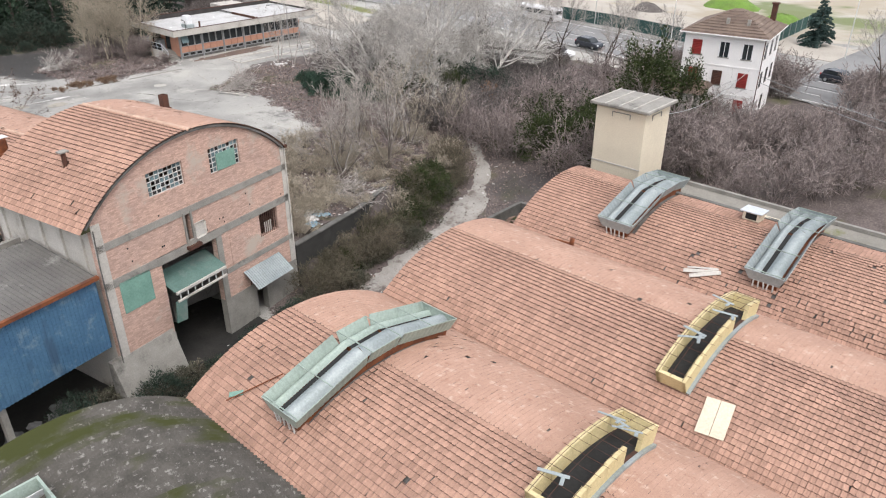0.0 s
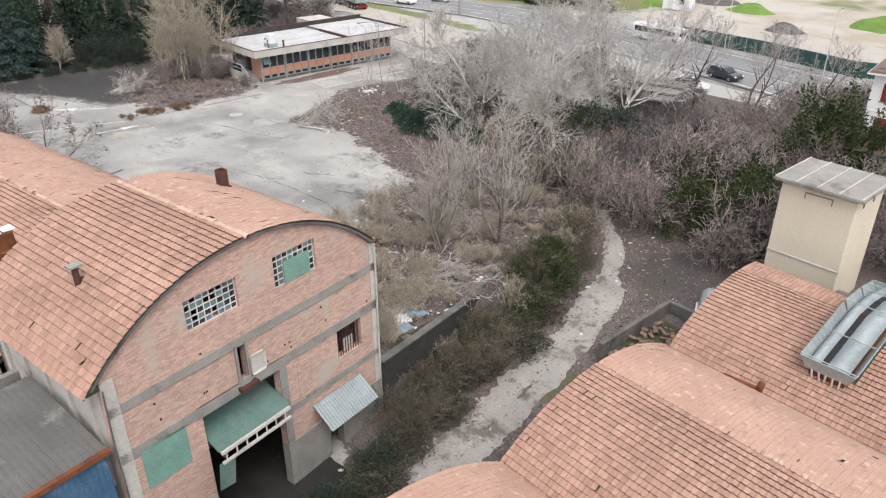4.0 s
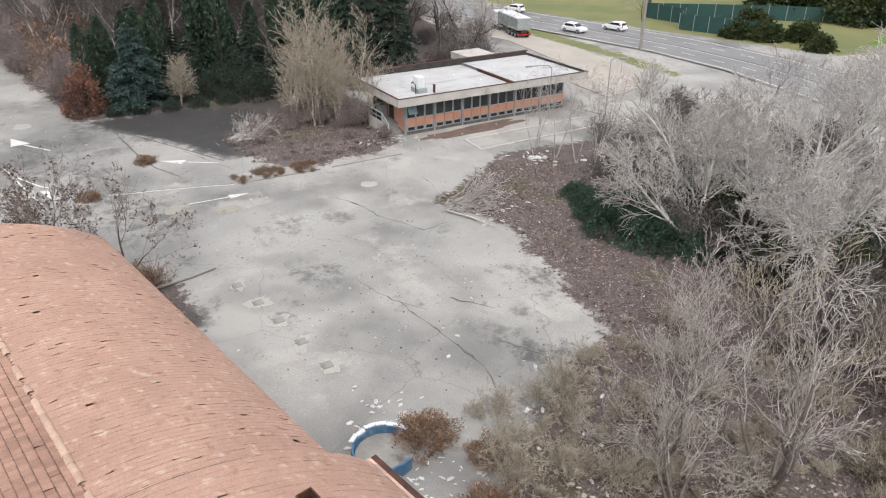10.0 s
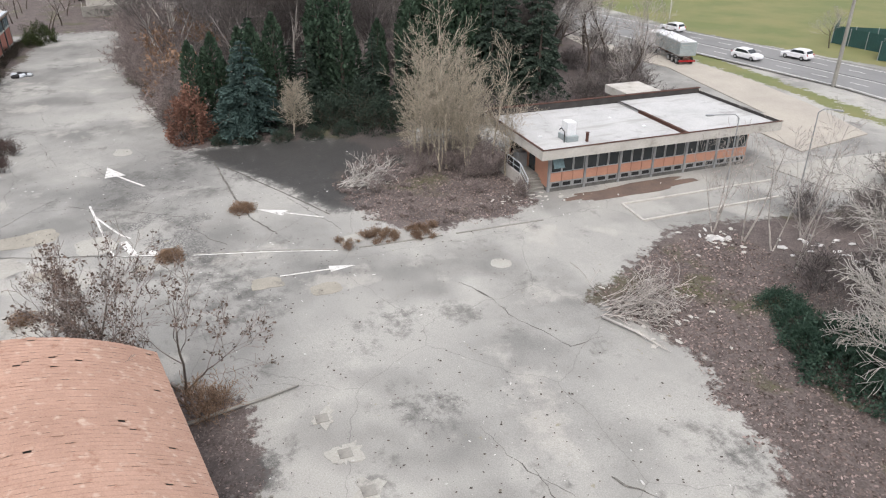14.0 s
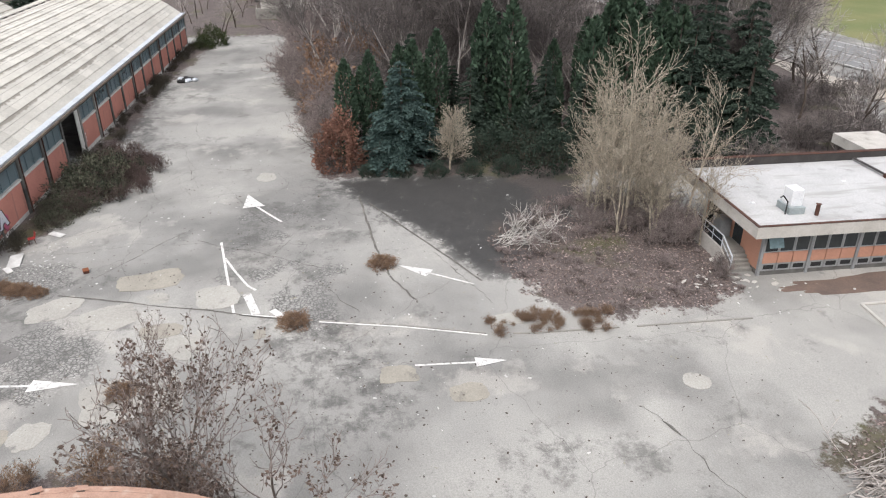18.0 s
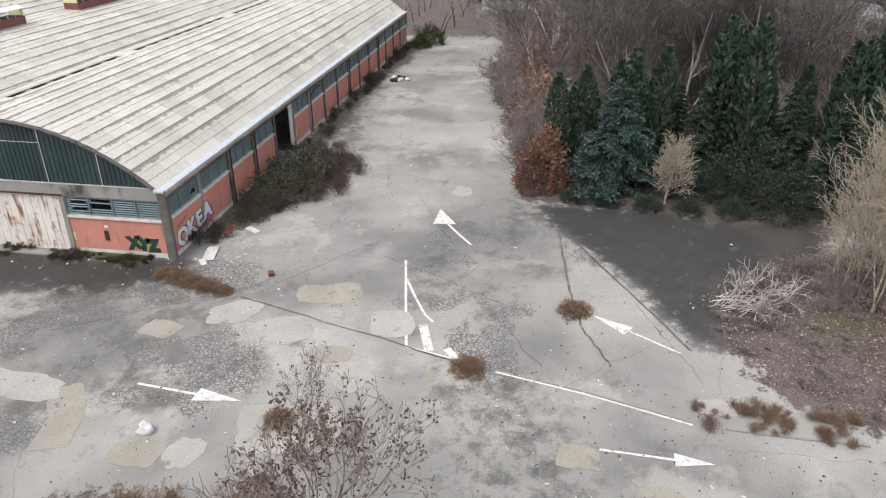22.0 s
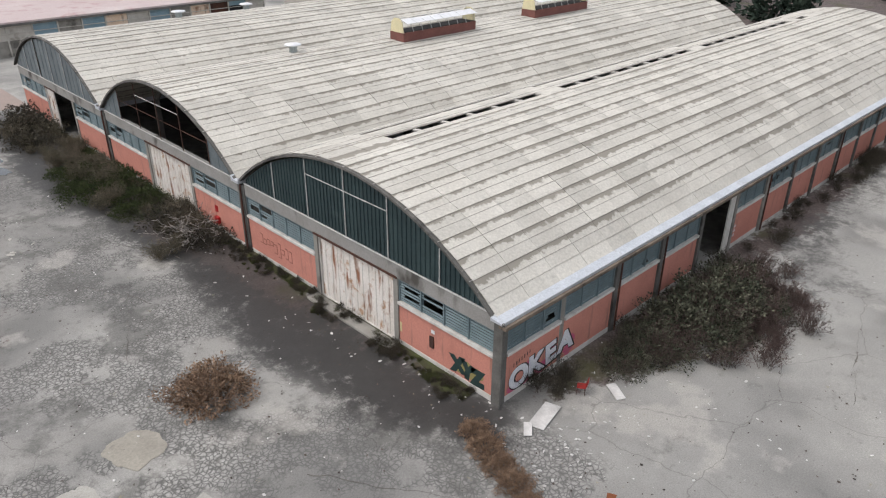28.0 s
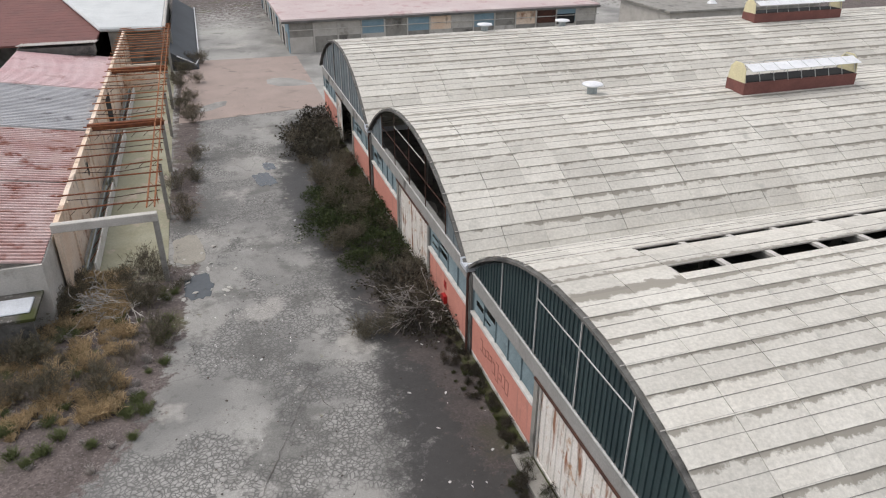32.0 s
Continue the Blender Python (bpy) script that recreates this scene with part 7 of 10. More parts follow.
thicket("scrub", "brown weeds at the foot of the upright trees", 5, 26, lambda x, y: inside(x, y, SCRUB[1]) and x > -104 and y < 47.4, (-104, -87, 32, 47.4), 0.34, M["twig_red"], 0.4)
thicket("scrub", "tall brown thicket along the lane beside the hall", 12, 90, lambda x, y: lerp(-x, (113, 127, 145, 190), (21.5, 19.5, 16.5, 15)) < y < lerp(-x, (113, 127, 145, 190), (21.5, 19.5, 16.5, 15)) + 6 and x < -119, (-190, -119, 15, 28), 1.2, M["twig_red"])
thicket("scrub", "dry weeds along the bank below the wall", 6, 46, lambda x, y: lane_west(y) + 0.6 < x < lane_west(y) + 3.2, (-41, -31, 25.5, 46), 0.62, M["bank_weed"], 0.5)
thicket("scrub", "dark weeds along the hall's long wall", 7, 60, lambda x, y: True, (-175, -99.5, -1.2, 0.6), 0.34, M["bramble"], 0.4)
thicket("scrub", "bare bramble canes fanning over the asphalt", 14, 42, lambda x, y: math.hypot((x + 114.4) / 7.6, (y - 2.6) / 4.2) < 1 and y > 0.4, (-123, -104, 0, 7.0), 0.42, M["cane_red"], 0.5)
thicket("scrub", "brown bramble canes along the hall front", 15, 70, lambda x, y: x < -94.4 + 1.2 * noise.noise((y * 0.2, 0.0, 4.0)), (-98.6, -93.0, -66, -27), 0.42, M["bank_weed"], 0.4)
thicket("scrub", "leafless thicket beside the wing's far end", 8, 26, lambda x, y: inside(x, y, SCRUB[4]), (-86, -66, -1, 22), 0.6, M["dry_brown"], 0.4)
thicket("scrub", "weeds beside the ruined sheds", 9, 80, lambda x, y: inside(x, y, SCRUB[7]) or inside(x, y, SCRUB[3]), (-88, -60, -100, -26), 0.48, M["bank_weed"], 0.4)
thicket("scrub", "dark weeds at the front of the hall", 10, 300, lambda x, y: noise.noise((y * 0.4, 3.0, 0.0)) > (x + 98.4) * 0.45 - 0.25, (-98.75, -97.2, -68, -3), 0.14, M["bramble"], 0.35)
thicket("scrub", "brown weeds on the kerb line", 11, 44, lambda x, y: abs(y - (31 + (x + 87) * -0.28)) < 7 and 0 < (y - 30.5), (-88.6, -86.4, 30.5, 45), 0.17, M["dry_brown"], 0.5)


# ---- yard: paint, kerbs, patches, walls ----
def ragged(cx, cy, rx, ry, turn, seed, n=26, rough=0.16):
    q = random.Random(seed)
    pts = []
    for i in range(n):
        a = 2 * math.pi * i / n
        sq = 1 / max(abs(math.cos(a)), abs(math.sin(a))) ** 0.55
        k = sq * (1 + q.uniform(-rough, rough))
        x, y = rx * k * math.cos(a), ry * k * math.sin(a)
        c, s = math.cos(radians(turn)), math.sin(radians(turn))
        pts.append((cx + x * c - y * s, cy + x * s + y * c))
    return pts


def worn(cx, cy, rx, ry, turn, seed, n=40, rough=0.4):
    """A soft lobed outline, with small notches."""
    c, s = math.cos(radians(turn)), math.sin(radians(turn))
    pts = []
    for i in range(n):
        a = 2 * math.pi * i / n
        u, v_ = math.cos(a), math.sin(a)
        k = 1 + rough * noise.noise((u * 1.3 + seed * 7.1, v_ * 1.3, 0.5)) + rough * 0.6 * noise.noise((u * 4 + seed * 3.3, v_ * 4, 2.5)) + rough * 0.2 * noise.noise((u * 13, v_ * 13, seed))
        pts.append((cx + rx * k * u * c - ry * k * v_ * s, cy + rx * k * u * s + ry * k * v_ * c))
    return pts


def slab(name, pts, material, label, z=0.012, thick=0.02, category="patch"):
    bm = bmesh.new()
    add_prism(bm, pts, "z", -thick, 0.0)
    ob = part(name, bm, material)
    zz = max(ground_z(x, y) for x, y in pts)
    ob.location.z = zz + z
    return tagged(ob, label, category, "", "structure")


M["patch_pale"] = mat("pale repair asphalt", (0.40, 0.388, 0.35), (0.335, 0.323, 0.29), 0.35, 0.92, 0.3, 9, space="World", stain=(0.2, 0.195, 0.18), stain_scale=0.7, stain_at=0.6)
M["patch_tan"] = mat("tan sandy repair", (0.335, 0.312, 0.262), (0.28, 0.262, 0.222), 0.6, 0.92, 0.3, 9, space="World", stain=(0.2, 0.19, 0.165), stain_scale=0.9, stain_at=0.58)
M["patch_dark"] = mat("dark old repair", (0.20, 0.194, 0.182), (0.15, 0.146, 0.138), 0.6, 0.9, 0.3, 9, space="World")
M["joint"] = mat("silted joint", (0.155, 0.146, 0.132), (0.10, 0.094, 0.083), 1.2, 0.95, 0.3, 8, space="World", stain=(0.2, 0.19, 0.17), stain_scale=0.9, stain_at=0.55)
M["water"] = mat("standing rain water", (0.055, 0.065, 0.07), (0.045, 0.052, 0.055), 0.3, 0.04, 0.0, 4, spec=0.6)
M["red_slab"] = mat("reddish concrete paving", (0.345, 0.275, 0.24), (0.295, 0.24, 0.21), 0.3, 0.9, 0.2, 9, space="World", stain=(0.2, 0.17, 0.15), stain_at=0.58)
def repair(x, y, a, b, turn, m, seed, z=0.010):
    """A cut and refilled patch: nearly square, its corners worn round."""
    c, q = math.cos(radians(turn)), math.sin(radians(turn))
    pts = []
    for i in range(44):
        t = 2 * math.pi * i / 44
        u, w = math.cos(t), math.sin(t)
        k = (1 / max(abs(u), abs(w))) ** 0.5 * (1 + 0.3 * noise.noise((u * 1.3 + seed * 3.7, w * 1.3, 0.3)) + 0.1 * noise.noise((u * 6 + seed, w * 6, 5.1)))
        pts.append((x + a * k * u * c - b * k * w * q, y + a * k * u * q + b * k * w * c))
    slab("asphalt_patch", pts, M[m], {"patch_pale": "pale asphalt repair with worn edges", "patch_tan": "tan sandy asphalt repair", "patch_dark": "dark worn asphalt repair"}[m], z)


# repairs before the hall
for i, (x, y, a, b, t) in enumerate(((-83.5, 11.0, 1.8, 1.45, 11), (-84.2, 13.5, 1.8, 0.85, 16), (-84.9, -3.3, 3.0, 1.0, 84), (-93.2, 5.3, 1.6, 1.2, 130), (-91.7, 8.8, 1.6, 1.4, 109), (-93.6, 11.2, 0.75, 0.6, 30), (-93.2, 14.7, 1.5, 1.3, 22), (-88.1, 13.7, 1.2, 1.05, 40), (-81.6, 7.9, 1.0, 0.75, 165), (-113.6, 16.0, 1.0, 0.8, 7), (-88.4, 32.2, 1.5, 0.6, 94), (-81.4, 40.2, 0.75, 0.6, 60), (-82.0, -9.2, 1.2, 0.8, 100))):
    repair(x, y, a, b, t, "patch_pale", i, 0.008 + 0.001 * (i % 4))
for i, (x, y, a, b, t) in enumerate(((-84.2, 0.6, 1.3, 0.85, 35), (-82.2, 1.5, 1.5, 0.9, 15), (-90.7, 1.9, 1.1, 0.85, 76), (-89.7, 12.1, 1.2, 0.8, 103), (-96.0, 10.1, 2.0, 1.2, 101), (-81.4, 5.9, 1.1, 0.9, 87), (-88.8, 17.7, 0.5, 0.32, 4), (-84.0, 25.2, 1.0, 0.75, 90), (-82.1, 28.5, 0.9, 0.7, 90), (-84.9, -10.8, 1.3, 1.1, 110), (-84.6, -41.0, 2.2, 1.0, 94))):
    repair(x, y, a, b, t, "patch_tan", 20 + i, 0.013 + 0.001 * (i % 3))
repair(-88.6, 4.0, 1.05, 0.75, 58, "patch_dark", 41, 0.011)
slab("paving", [(-99.5, -72), (-84, -70), (-84.6, -98), (-99.5, -97)], M["red_slab"], "reddish concrete paving of the cross lane", 0.006, 0.05, "paving")
slab("paving", [(-83.4, -37.2), (-78.3, -37.2), (-78.3, -100), (-83.4, -100)], mat("mossy pale slab", (0.33, 0.32, 0.235), (0.26, 0.25, 0.17), 0.35, 0.92, 0.2, 9, space="World", stain=(0.40, 0.33, 0.27), stain_scale=0.3, stain_at=0.54), "mossy pale floor slab of the ruined shed", 0.05, 0.3, "paving")
slab("puddle", ragged(-90.8, -52.2, 0.8, 1.5, 10, 3), M["water"], "still puddle reflecting the sky", 0.016, 0.01, "puddle")
slab("puddle", ragged(-85.2, -35.6, 0.9, 1.6, 5, 7), M["water"], "dark damp puddle", 0.016, 0.01, "puddle")
slab("puddle", ragged(-91.5, -55.2, 0.5, 0.9, 10, 5), M["water"], "small puddle on the lane", 0.016, 0.01, "puddle")
M["lane_concrete"] = mat("pale broken lane concrete", (0.33, 0.315, 0.285), (0.25, 0.235, 0.212), 0.5, 0.92, 0.3, 9, space="World", stain=(0.14, 0.118, 0.105), stain_scale=0.55, stain_at=0.52)
# pale concrete remains of the sunken lane: two ragged wheel tracks that run together
def lane_ribbon(line, half, seed):
    """A ribbon of broken concrete draped on the ground along a line, with frayed edges."""
    bm = bmesh.new()
    ys_ = np.arange(line[0][1], line[-1][1], 0.22)
    rows = []
    for y in ys_:
        x = lerp(y, [p[1] for p in line], [p[0] for p in line])
        e = [half * (1 + 0.55 * noise.noise((y * 0.55, seed + k * 9.0, 0.0)) + 0.4 * noise.noise((y * 2.3, seed + k * 5.0, 3.0))) for k in (0, 1)]
        row = [x - e[0], x - e[0] * 0.35, x + e[1] * 0.35, x + e[1]]
        rows.append([bm.verts.new((q, y, ground_z(q, y) + (0.055 if 0 < i < 3 else 0.012))) for i, q in enumerate(row)])
    for r0, r1 in zip(rows, rows[1:]):
        for i in range(3):
            bm.faces.new((r0[i], r0[i + 1], r1[i + 1], r1[i]))
    tagged(part("lane_concrete", bm, M["lane_concrete"], None, "", True), "pale broken concrete on the sunken lane", "paving", "", "structure")


lane_ribbon([(-31.2, 23.0), (-32.6, 31.0), (-33.2, 36.0), (-34.4, 40.0), (-35.2, 43.5), (-37.6, 47.2), (-41.8, 50.4)], 0.85, 2.0)
lane_ribbon([(-30.2, 24.5), (-30.9, 29.0), (-31.6, 33.5), (-32.6, 38.0), (-33.4, 41.2), (-34.0, 43.2)], 0.55, 6.0)


def paint(name, pts, label):
    ob = slab(name, pts, M["white_paint"], label, 0.02, 0.006, "road marking")
    return ob


def stroke(pts, w):
    """The outline of a painted line of width w through points."""
    left, right = [], []
    for i, p in enumerate(pts):
        a, b = pts[max(i - 1, 0)], pts[min(i + 1, len(pts) - 1)]
        dx, dy = b[0] - a[0], b[1] - a[1]
        L = math.hypot(dx, dy)
        left.append((p[0] - dy / L * w / 2, p[1] + dx / L * w / 2))
        right.append((p[0] + dy / L * w / 2, p[1] - dx / L * w / 2))
    return left + right[::-1]


def arrow(tail, neck, tip, w=0.14, head=0.42):
    d = math.hypot(tip[0] - neck[0], tip[1] - neck[1])
    ux, uy = (tip[0] - neck[0]) / d, (tip[1] - neck[1]) / d
    paint("road_arrow", stroke([tail, ((tail[0] + neck[0]) / 2, (tail[1] + neck[1]) / 2), neck], w), "white painted arrow shaft")
    paint("arrow_head", [(neck[0] - uy * head, neck[1] + ux * head), (neck[0] + uy * head, neck[1] - ux * head), tip], "white painted arrow head")


arrow((-84.65, 26.1), (-84.5, 29.3), (-84.45, 31.0))
arrow((-85.85, 3.3), (-85.5, 6.6), (-85.35, 9.05), 0.16, 0.5)
arrow((-92.7, 30.6), (-94.5, 28.0), (-95.9, 26.0), 0.16, 0.5)
paint("road_arrow", stroke([(-104.0, 17.9), (-105.6, 16.8), (-107.6, 15.5)], 0.18), "white painted curved arrow shaft")
paint("arrow_head", [(-107.2, 16.4), (-107.0, 14.7), (-109.8, 14.8)], "white painted arrow head")
paint("road_line", stroke([(-101.0, 13.9), (-96, 14.95), (-91.1, 16.0)], 0.16), "white painted line")
paint("road_line", stroke([(-98.5, 14.5), (-96.5, 15.4), (-94.5, 16.4), (-93.8, 17.0)], 0.16), "white painted line")
paint("road_bar", stroke([(-93.4, 16.5), (-90.9, 17.3)], 0.5), "white painted bar")
paint("road_bar", stroke([(-91.3, 18.2), (-90.4, 18.9)], 0.45), "white painted bar")
paint("road_line", stroke([(-91.1, 16.0), (-90.4, 18.8)], 0.14), "white painted line")
paint("road_line", stroke([(-89.6, 21.0), (-88.5, 25.5), (-87.6, 28.4), (-86.95, 30.4)], 0.13), "white painted kerb line")
kerb = thing("kerb_line", "low broken concrete kerb across the yard", "kerb", None, "", "structure")
kline = [(-89.6, 20.9), (-88.5, 25.5), (-87.6, 28.4), (-86.95, 30.4), (-86.6, 33.0), (-86.4, 46.0)]
for (xa, ya), (xb, yb_) in zip(kline, kline[1:]):
    d = math.hypot(xb - xa, yb_ - ya)
    for i in range(max(1, int(d / 1.0))):
        if rng.random() < 0.12 and ya > 30:
            continue
        t = (i + 0.5) / max(1, int(d / 1.0))
        x, y = xa + (xb - xa) * t - 0.16, ya + (yb_ - ya) * t
        k = part("kerb_stone", bevelled(boxes((-0.48, 0.48, -0.06, 0.06, -0.05, 0.07)), 0.015), M["concrete"], kerb)
        k.matrix_basis = pose(x, y, ground_z(x, y), 0, 0, math.degrees(math.atan2(yb_ - ya, xb - xa)) + rng.uniform(-1.5, 1.5))
for a, b, w in (((-94.7, 5.0), (-90.2, 18.9), 0.09), ((-108.0, 23.8), (-98.7, 24.7), 0.16), ((-106.7, 24.5), (-93.1, 31.2), 0.14), ((-98.7, 24.7), (-94.5, 25.4), 0.13), ((-94.5, 25.4), (-91.0, 26.9), 0.12), ):
    pts = [(a[0] + (b[0] - a[0]) * i / 12 + rng.uniform(-0.12, 0.12), a[1] + (b[1] - a[1]) * i / 12 + rng.uniform(-0.05, 0.05)) for i in range(13)]
    slab("ground_joint", stroke(pts, w), M["joint"], "dark open joint in the asphalt", 0.014, 0.008, "joint")
def crack(a, b, w, seed):
    """A wandering crack, open in places and closed in others."""
    d = math.hypot(b[0] - a[0], b[1] - a[1])
    n = max(10, int(d / 0.22))
    ux, uy = (b[0] - a[0]) / d, (b[1] - a[1]) / d
    left, right = [], []
    for i in range(n + 1):
        t = i / n
        o = 0.55 * math.sin(math.pi * t) * noise.noise((t * d * 0.28, seed, 0.0)) + 0.16 * noise.noise((t * d * 1.6, seed, 4.0)) + 0.05 * noise.noise((t * d * 6.0, seed, 7.0))
        h = w * max(0.03, 0.10 + 0.95 * noise.noise((t * d * 0.8, seed, 9.0)))
        x, y = a[0] + ux * d * t - uy * o, a[1] + uy * d * t + ux * o
        left.append((x - uy * h, y + ux * h))
        right.append((x + uy * h, y - ux * h))
    slab("asphalt_crack", left + right[::-1], M["joint"], "dark wandering crack in the asphalt", 0.015, 0.012, "crack")


for i, (a, b, w) in enumerate((((-79.9, 36.7), (-71.2, 39.7), 0.09), ((-71.2, 39.7), (-71.6, 41.9), 0.06), ((-67.0, 32.6), (-61.7, 34.6), 0.11), ((-63.7, 33.7), (-57.3, 34.4), 0.10), ((-57.3, 34.4), (-52.6, 34.0), 0.12), ((-62.2, 36.7), (-59.8, 38.2), 0.08), ((-56.8, 36.6), (-51.2, 39.4), 0.12))):
    crack(a, b, w, i * 3.3)
for i, (a, b, w) in enumerate((((-96.8, 6.6), (-103.6, 11.4), 0.04), ((-101.6, 12.2), (-96.4, 20.8), 0.035), ((-103.4, 17.0), (-112.0, 12.6), 0.04), ((-95.0, 20.6), (-90.4, 23.4), 0.05), ((-89.6, -4.2), (-94.6, 3.0), 0.05), ((-91.6, -20.0), (-88.6, -27.6), 0.045), ((-87.4, -17.4), (-90.4, -24.4), 0.04), ((-94.4, -27.0), (-92.0, -33.4), 0.05), ((-105.6, 20.6), (-98.4, 17.6), 0.03), ((-118.6, 8.4), (-111.4, 10.6), 0.05), ((-97.6, 28.6), (-90.2, 31.4), 0.05))):
    crack(a, b, w, 50 + i * 2.9)
for i, (x, y) in enumerate(((-70.05, 25.8), (-67.4, 26.3), (-64.9, 26.7), (-62.2, 27.1), (-59.5, 27.5))):
    mh = slab("patch_manhole", worn(x, y, 0.75, 0.62, 10, 80 + i, 30, 0.8), M["patch_pale"], "square sunken manhole with a tan surround", 0.02, 0.02, "manhole")
    c = part("manhole_lid", bevelled(boxes((-0.3, 0.3, -0.3, 0.3, -0.02, 0.03)), 0.01), M["concrete"], mh)
    c.location = (x, y, 0.0)
pole = thing("fallen_pole", "long dead pole lying from the wing's corner", "log", pose(-71.9, 20.0, 0.1, 0, 0, 0))
part("log", tube([(0.3, -0.6, 0.02), (-0.1, 1.4, 0.05), (-0.5, 3.4, 0.0), (-0.9, 5.2, 0.04)], [0.11, 0.10, 0.08, 0.05], 7), M["concrete"], pole, "", True)
# parking bays by the office
for pts in ([(-87.1, 53.2), (-83.9, 53.0)], [(-83.9, 53.0), (-84.1, 66.0)], [(-87.1, 53.2), (-87.2, 68.0)]):
    d = math.hypot(pts[1][0] - pts[0][0], pts[1][1] - pts[0][1])
    k = part("kerb_edge", bevelled(boxes((0, d, -0.1, 0.1, -0.05, 0.12)), 0.02), M["concrete_pale"])
    k.matrix_basis = pose(pts[0][0], pts[0][1], 0, 0, 0, math.degrees(math.atan2(pts[1][1] - pts[0][1], pts[1][0] - pts[0][0])))
    tagged(k, "pale concrete kerb of the parking bays", "kerb", "", "structure")
slab("red_apron", worn(-89.6, 55, 1.1, 7.5, 2, 44), mat("reddish soil apron", (0.175, 0.125, 0.10), (0.125, 0.095, 0.08), 0.6, 0.95, 0.4, 9, space="World"), "reddish soil strip beside the office", 0.006, 0.02, "soil")
# alley floor painted near black in place of the buildings' shade
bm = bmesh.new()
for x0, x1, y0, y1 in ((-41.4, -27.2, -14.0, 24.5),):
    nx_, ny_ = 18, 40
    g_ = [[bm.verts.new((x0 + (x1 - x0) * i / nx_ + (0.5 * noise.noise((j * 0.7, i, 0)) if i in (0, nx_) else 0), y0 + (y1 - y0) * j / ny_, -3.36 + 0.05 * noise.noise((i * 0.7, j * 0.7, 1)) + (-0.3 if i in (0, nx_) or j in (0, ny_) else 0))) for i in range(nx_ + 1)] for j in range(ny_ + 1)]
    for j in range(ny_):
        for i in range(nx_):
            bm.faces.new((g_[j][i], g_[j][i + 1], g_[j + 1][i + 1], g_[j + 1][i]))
tagged(part("alley_floor", bm, mat("black alley soil, shade painted in", (0.035, 0.033, 0.03), (0.02, 0.02, 0.018), 0.7, 0.8, 0.5, 6, stain=(0.08, 0.075, 0.068), stain_scale=0.5, stain_at=0.6, space="World"), None, "", True), "alley soil below the gate, its shade painted black", "ground", "", "structure")
M["wall_black"] = mat("near black mottled concrete", (0.05, 0.048, 0.044), (0.03, 0.03, 0.027), 0.6, 0.9, 0.3, 10, stain=(0.10, 0.10, 0.09), stain_at=0.6)
# retaining wall between the yard and the lane
rw_pts = [(-36.35, 25.3), (-37.0, 28.8), (-37.7, 32.4), (-39.2, 36.5)]
wall = thing("retaining_wall", "near black concrete retaining wall of the yard", "wall", None, "", "structure")
for (x0, y0), (x1, y1) in zip(rw_pts, rw_pts[1:]):
    d = math.hypot(x1 - x0, y1 - y0)
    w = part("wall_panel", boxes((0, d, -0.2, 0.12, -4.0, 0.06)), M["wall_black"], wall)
    w.matrix_basis = pose(x0, y0, 0, 0, 0, math.degrees(math.atan2(y1 - y0, x1 - x0)))
    c = part("coping", bevelled(boxes((0, d, -0.26, 0.2, 0.06, 0.16)), 0.02), M["concrete_dark"], wall)
    c.matrix_basis = w.matrix_basis.copy()
# pit beside the works, its rubble and the grey tank
pit = thing("pit_wall", "mossy concrete pit wall full of rubble", "pit", pose(-28.2, 36.2, -0.75))
part("pit_side", bevelled(boxes((-2.4, -2.1, 0.0, 7.0, -1.4, 0.0)), 0.03), M["concrete_dark"], pit)
part("pit_side", bevelled(boxes((-2.1, 1.2, 6.7, 7.0, -1.4, 0.0)), 0.03), M["concrete_dark"], pit)
part("pit_floor", boxes((-2.1, 1.2, 0.0, 6.7, -1.5, -0.9)), M["moss"], pit)
M["broken_tile"] = mat("broken clay tile rubble", (0.24, 0.155, 0.12), (0.16, 0.115, 0.092), 2, 0.9, 0.2, 10, island=0.3)
v, f = box_piece(-0.2, 0.2, -0.11, 0.11, -0.015, 0.015)
lay("tile_rubble", v, f, [np.array(pose(rng.uniform(-1.9, 0.9), rng.uniform(0.3, 5.2), -0.85 + rng.uniform(0, 0.35), rng.uniform(-30, 30), rng.uniform(-30, 30), rng.uniform(0, 360))) for _ in range(130)], M["broken_tile"], pit, "heap of broken clay tiles")
tank = thing("grey_tank", "upturned grey plastic trough on the ground", "tank", pose(-28.3, 44.4, ground_z(-28.3, 44.4), 0, 0, 25))
bm = bmesh.new()
add_prism(bm, [(-0.9, 0), (0.9, 0), (0.75, 0.75), (0.45, 1.0), (-0.45, 1.0), (-0.75, 0.75)], "y", -1.6, 1.6)
part("shell", bevelled(bm, 0.05), M["galv"], tank)
part("rim", boxes((-1.0, 1.0, -1.7, 1.7, -0.02, 0.07)), M["plastic_white"], tank)
gate = thing("rusted_grate", "rusted barred gate leaning in the scrub", "gate", pose(-41.2, 54.8, ground_z(-41.2, 54.8), 8, 0, 160))
part("gate_frame", boxes((-1.5, 1.5, -0.03, 0.03, 0.1, 0.16), (-1.5, 1.5, -0.03, 0.03, 1.5, 1.56), (-1.5, -1.44, -0.03, 0.03, 0.16, 1.5), (1.44, 1.5, -0.03, 0.03, 0.16, 1.5)), M["rust"], gate)
for i in range(13):
    part("gate_bar", boxes((-1.3 + 0.21 * i, -1.25 + 0.21 * i, -0.02, 0.02, 0.16, 1.5)), M["rust"], gate)
# flat roofed sheds among the scrub
shed = thing("slab_roof_shed", "low shed with a stepped concrete slab roof", "shed", pose(-54.6, 74.2, 0, 0, 0, 15))
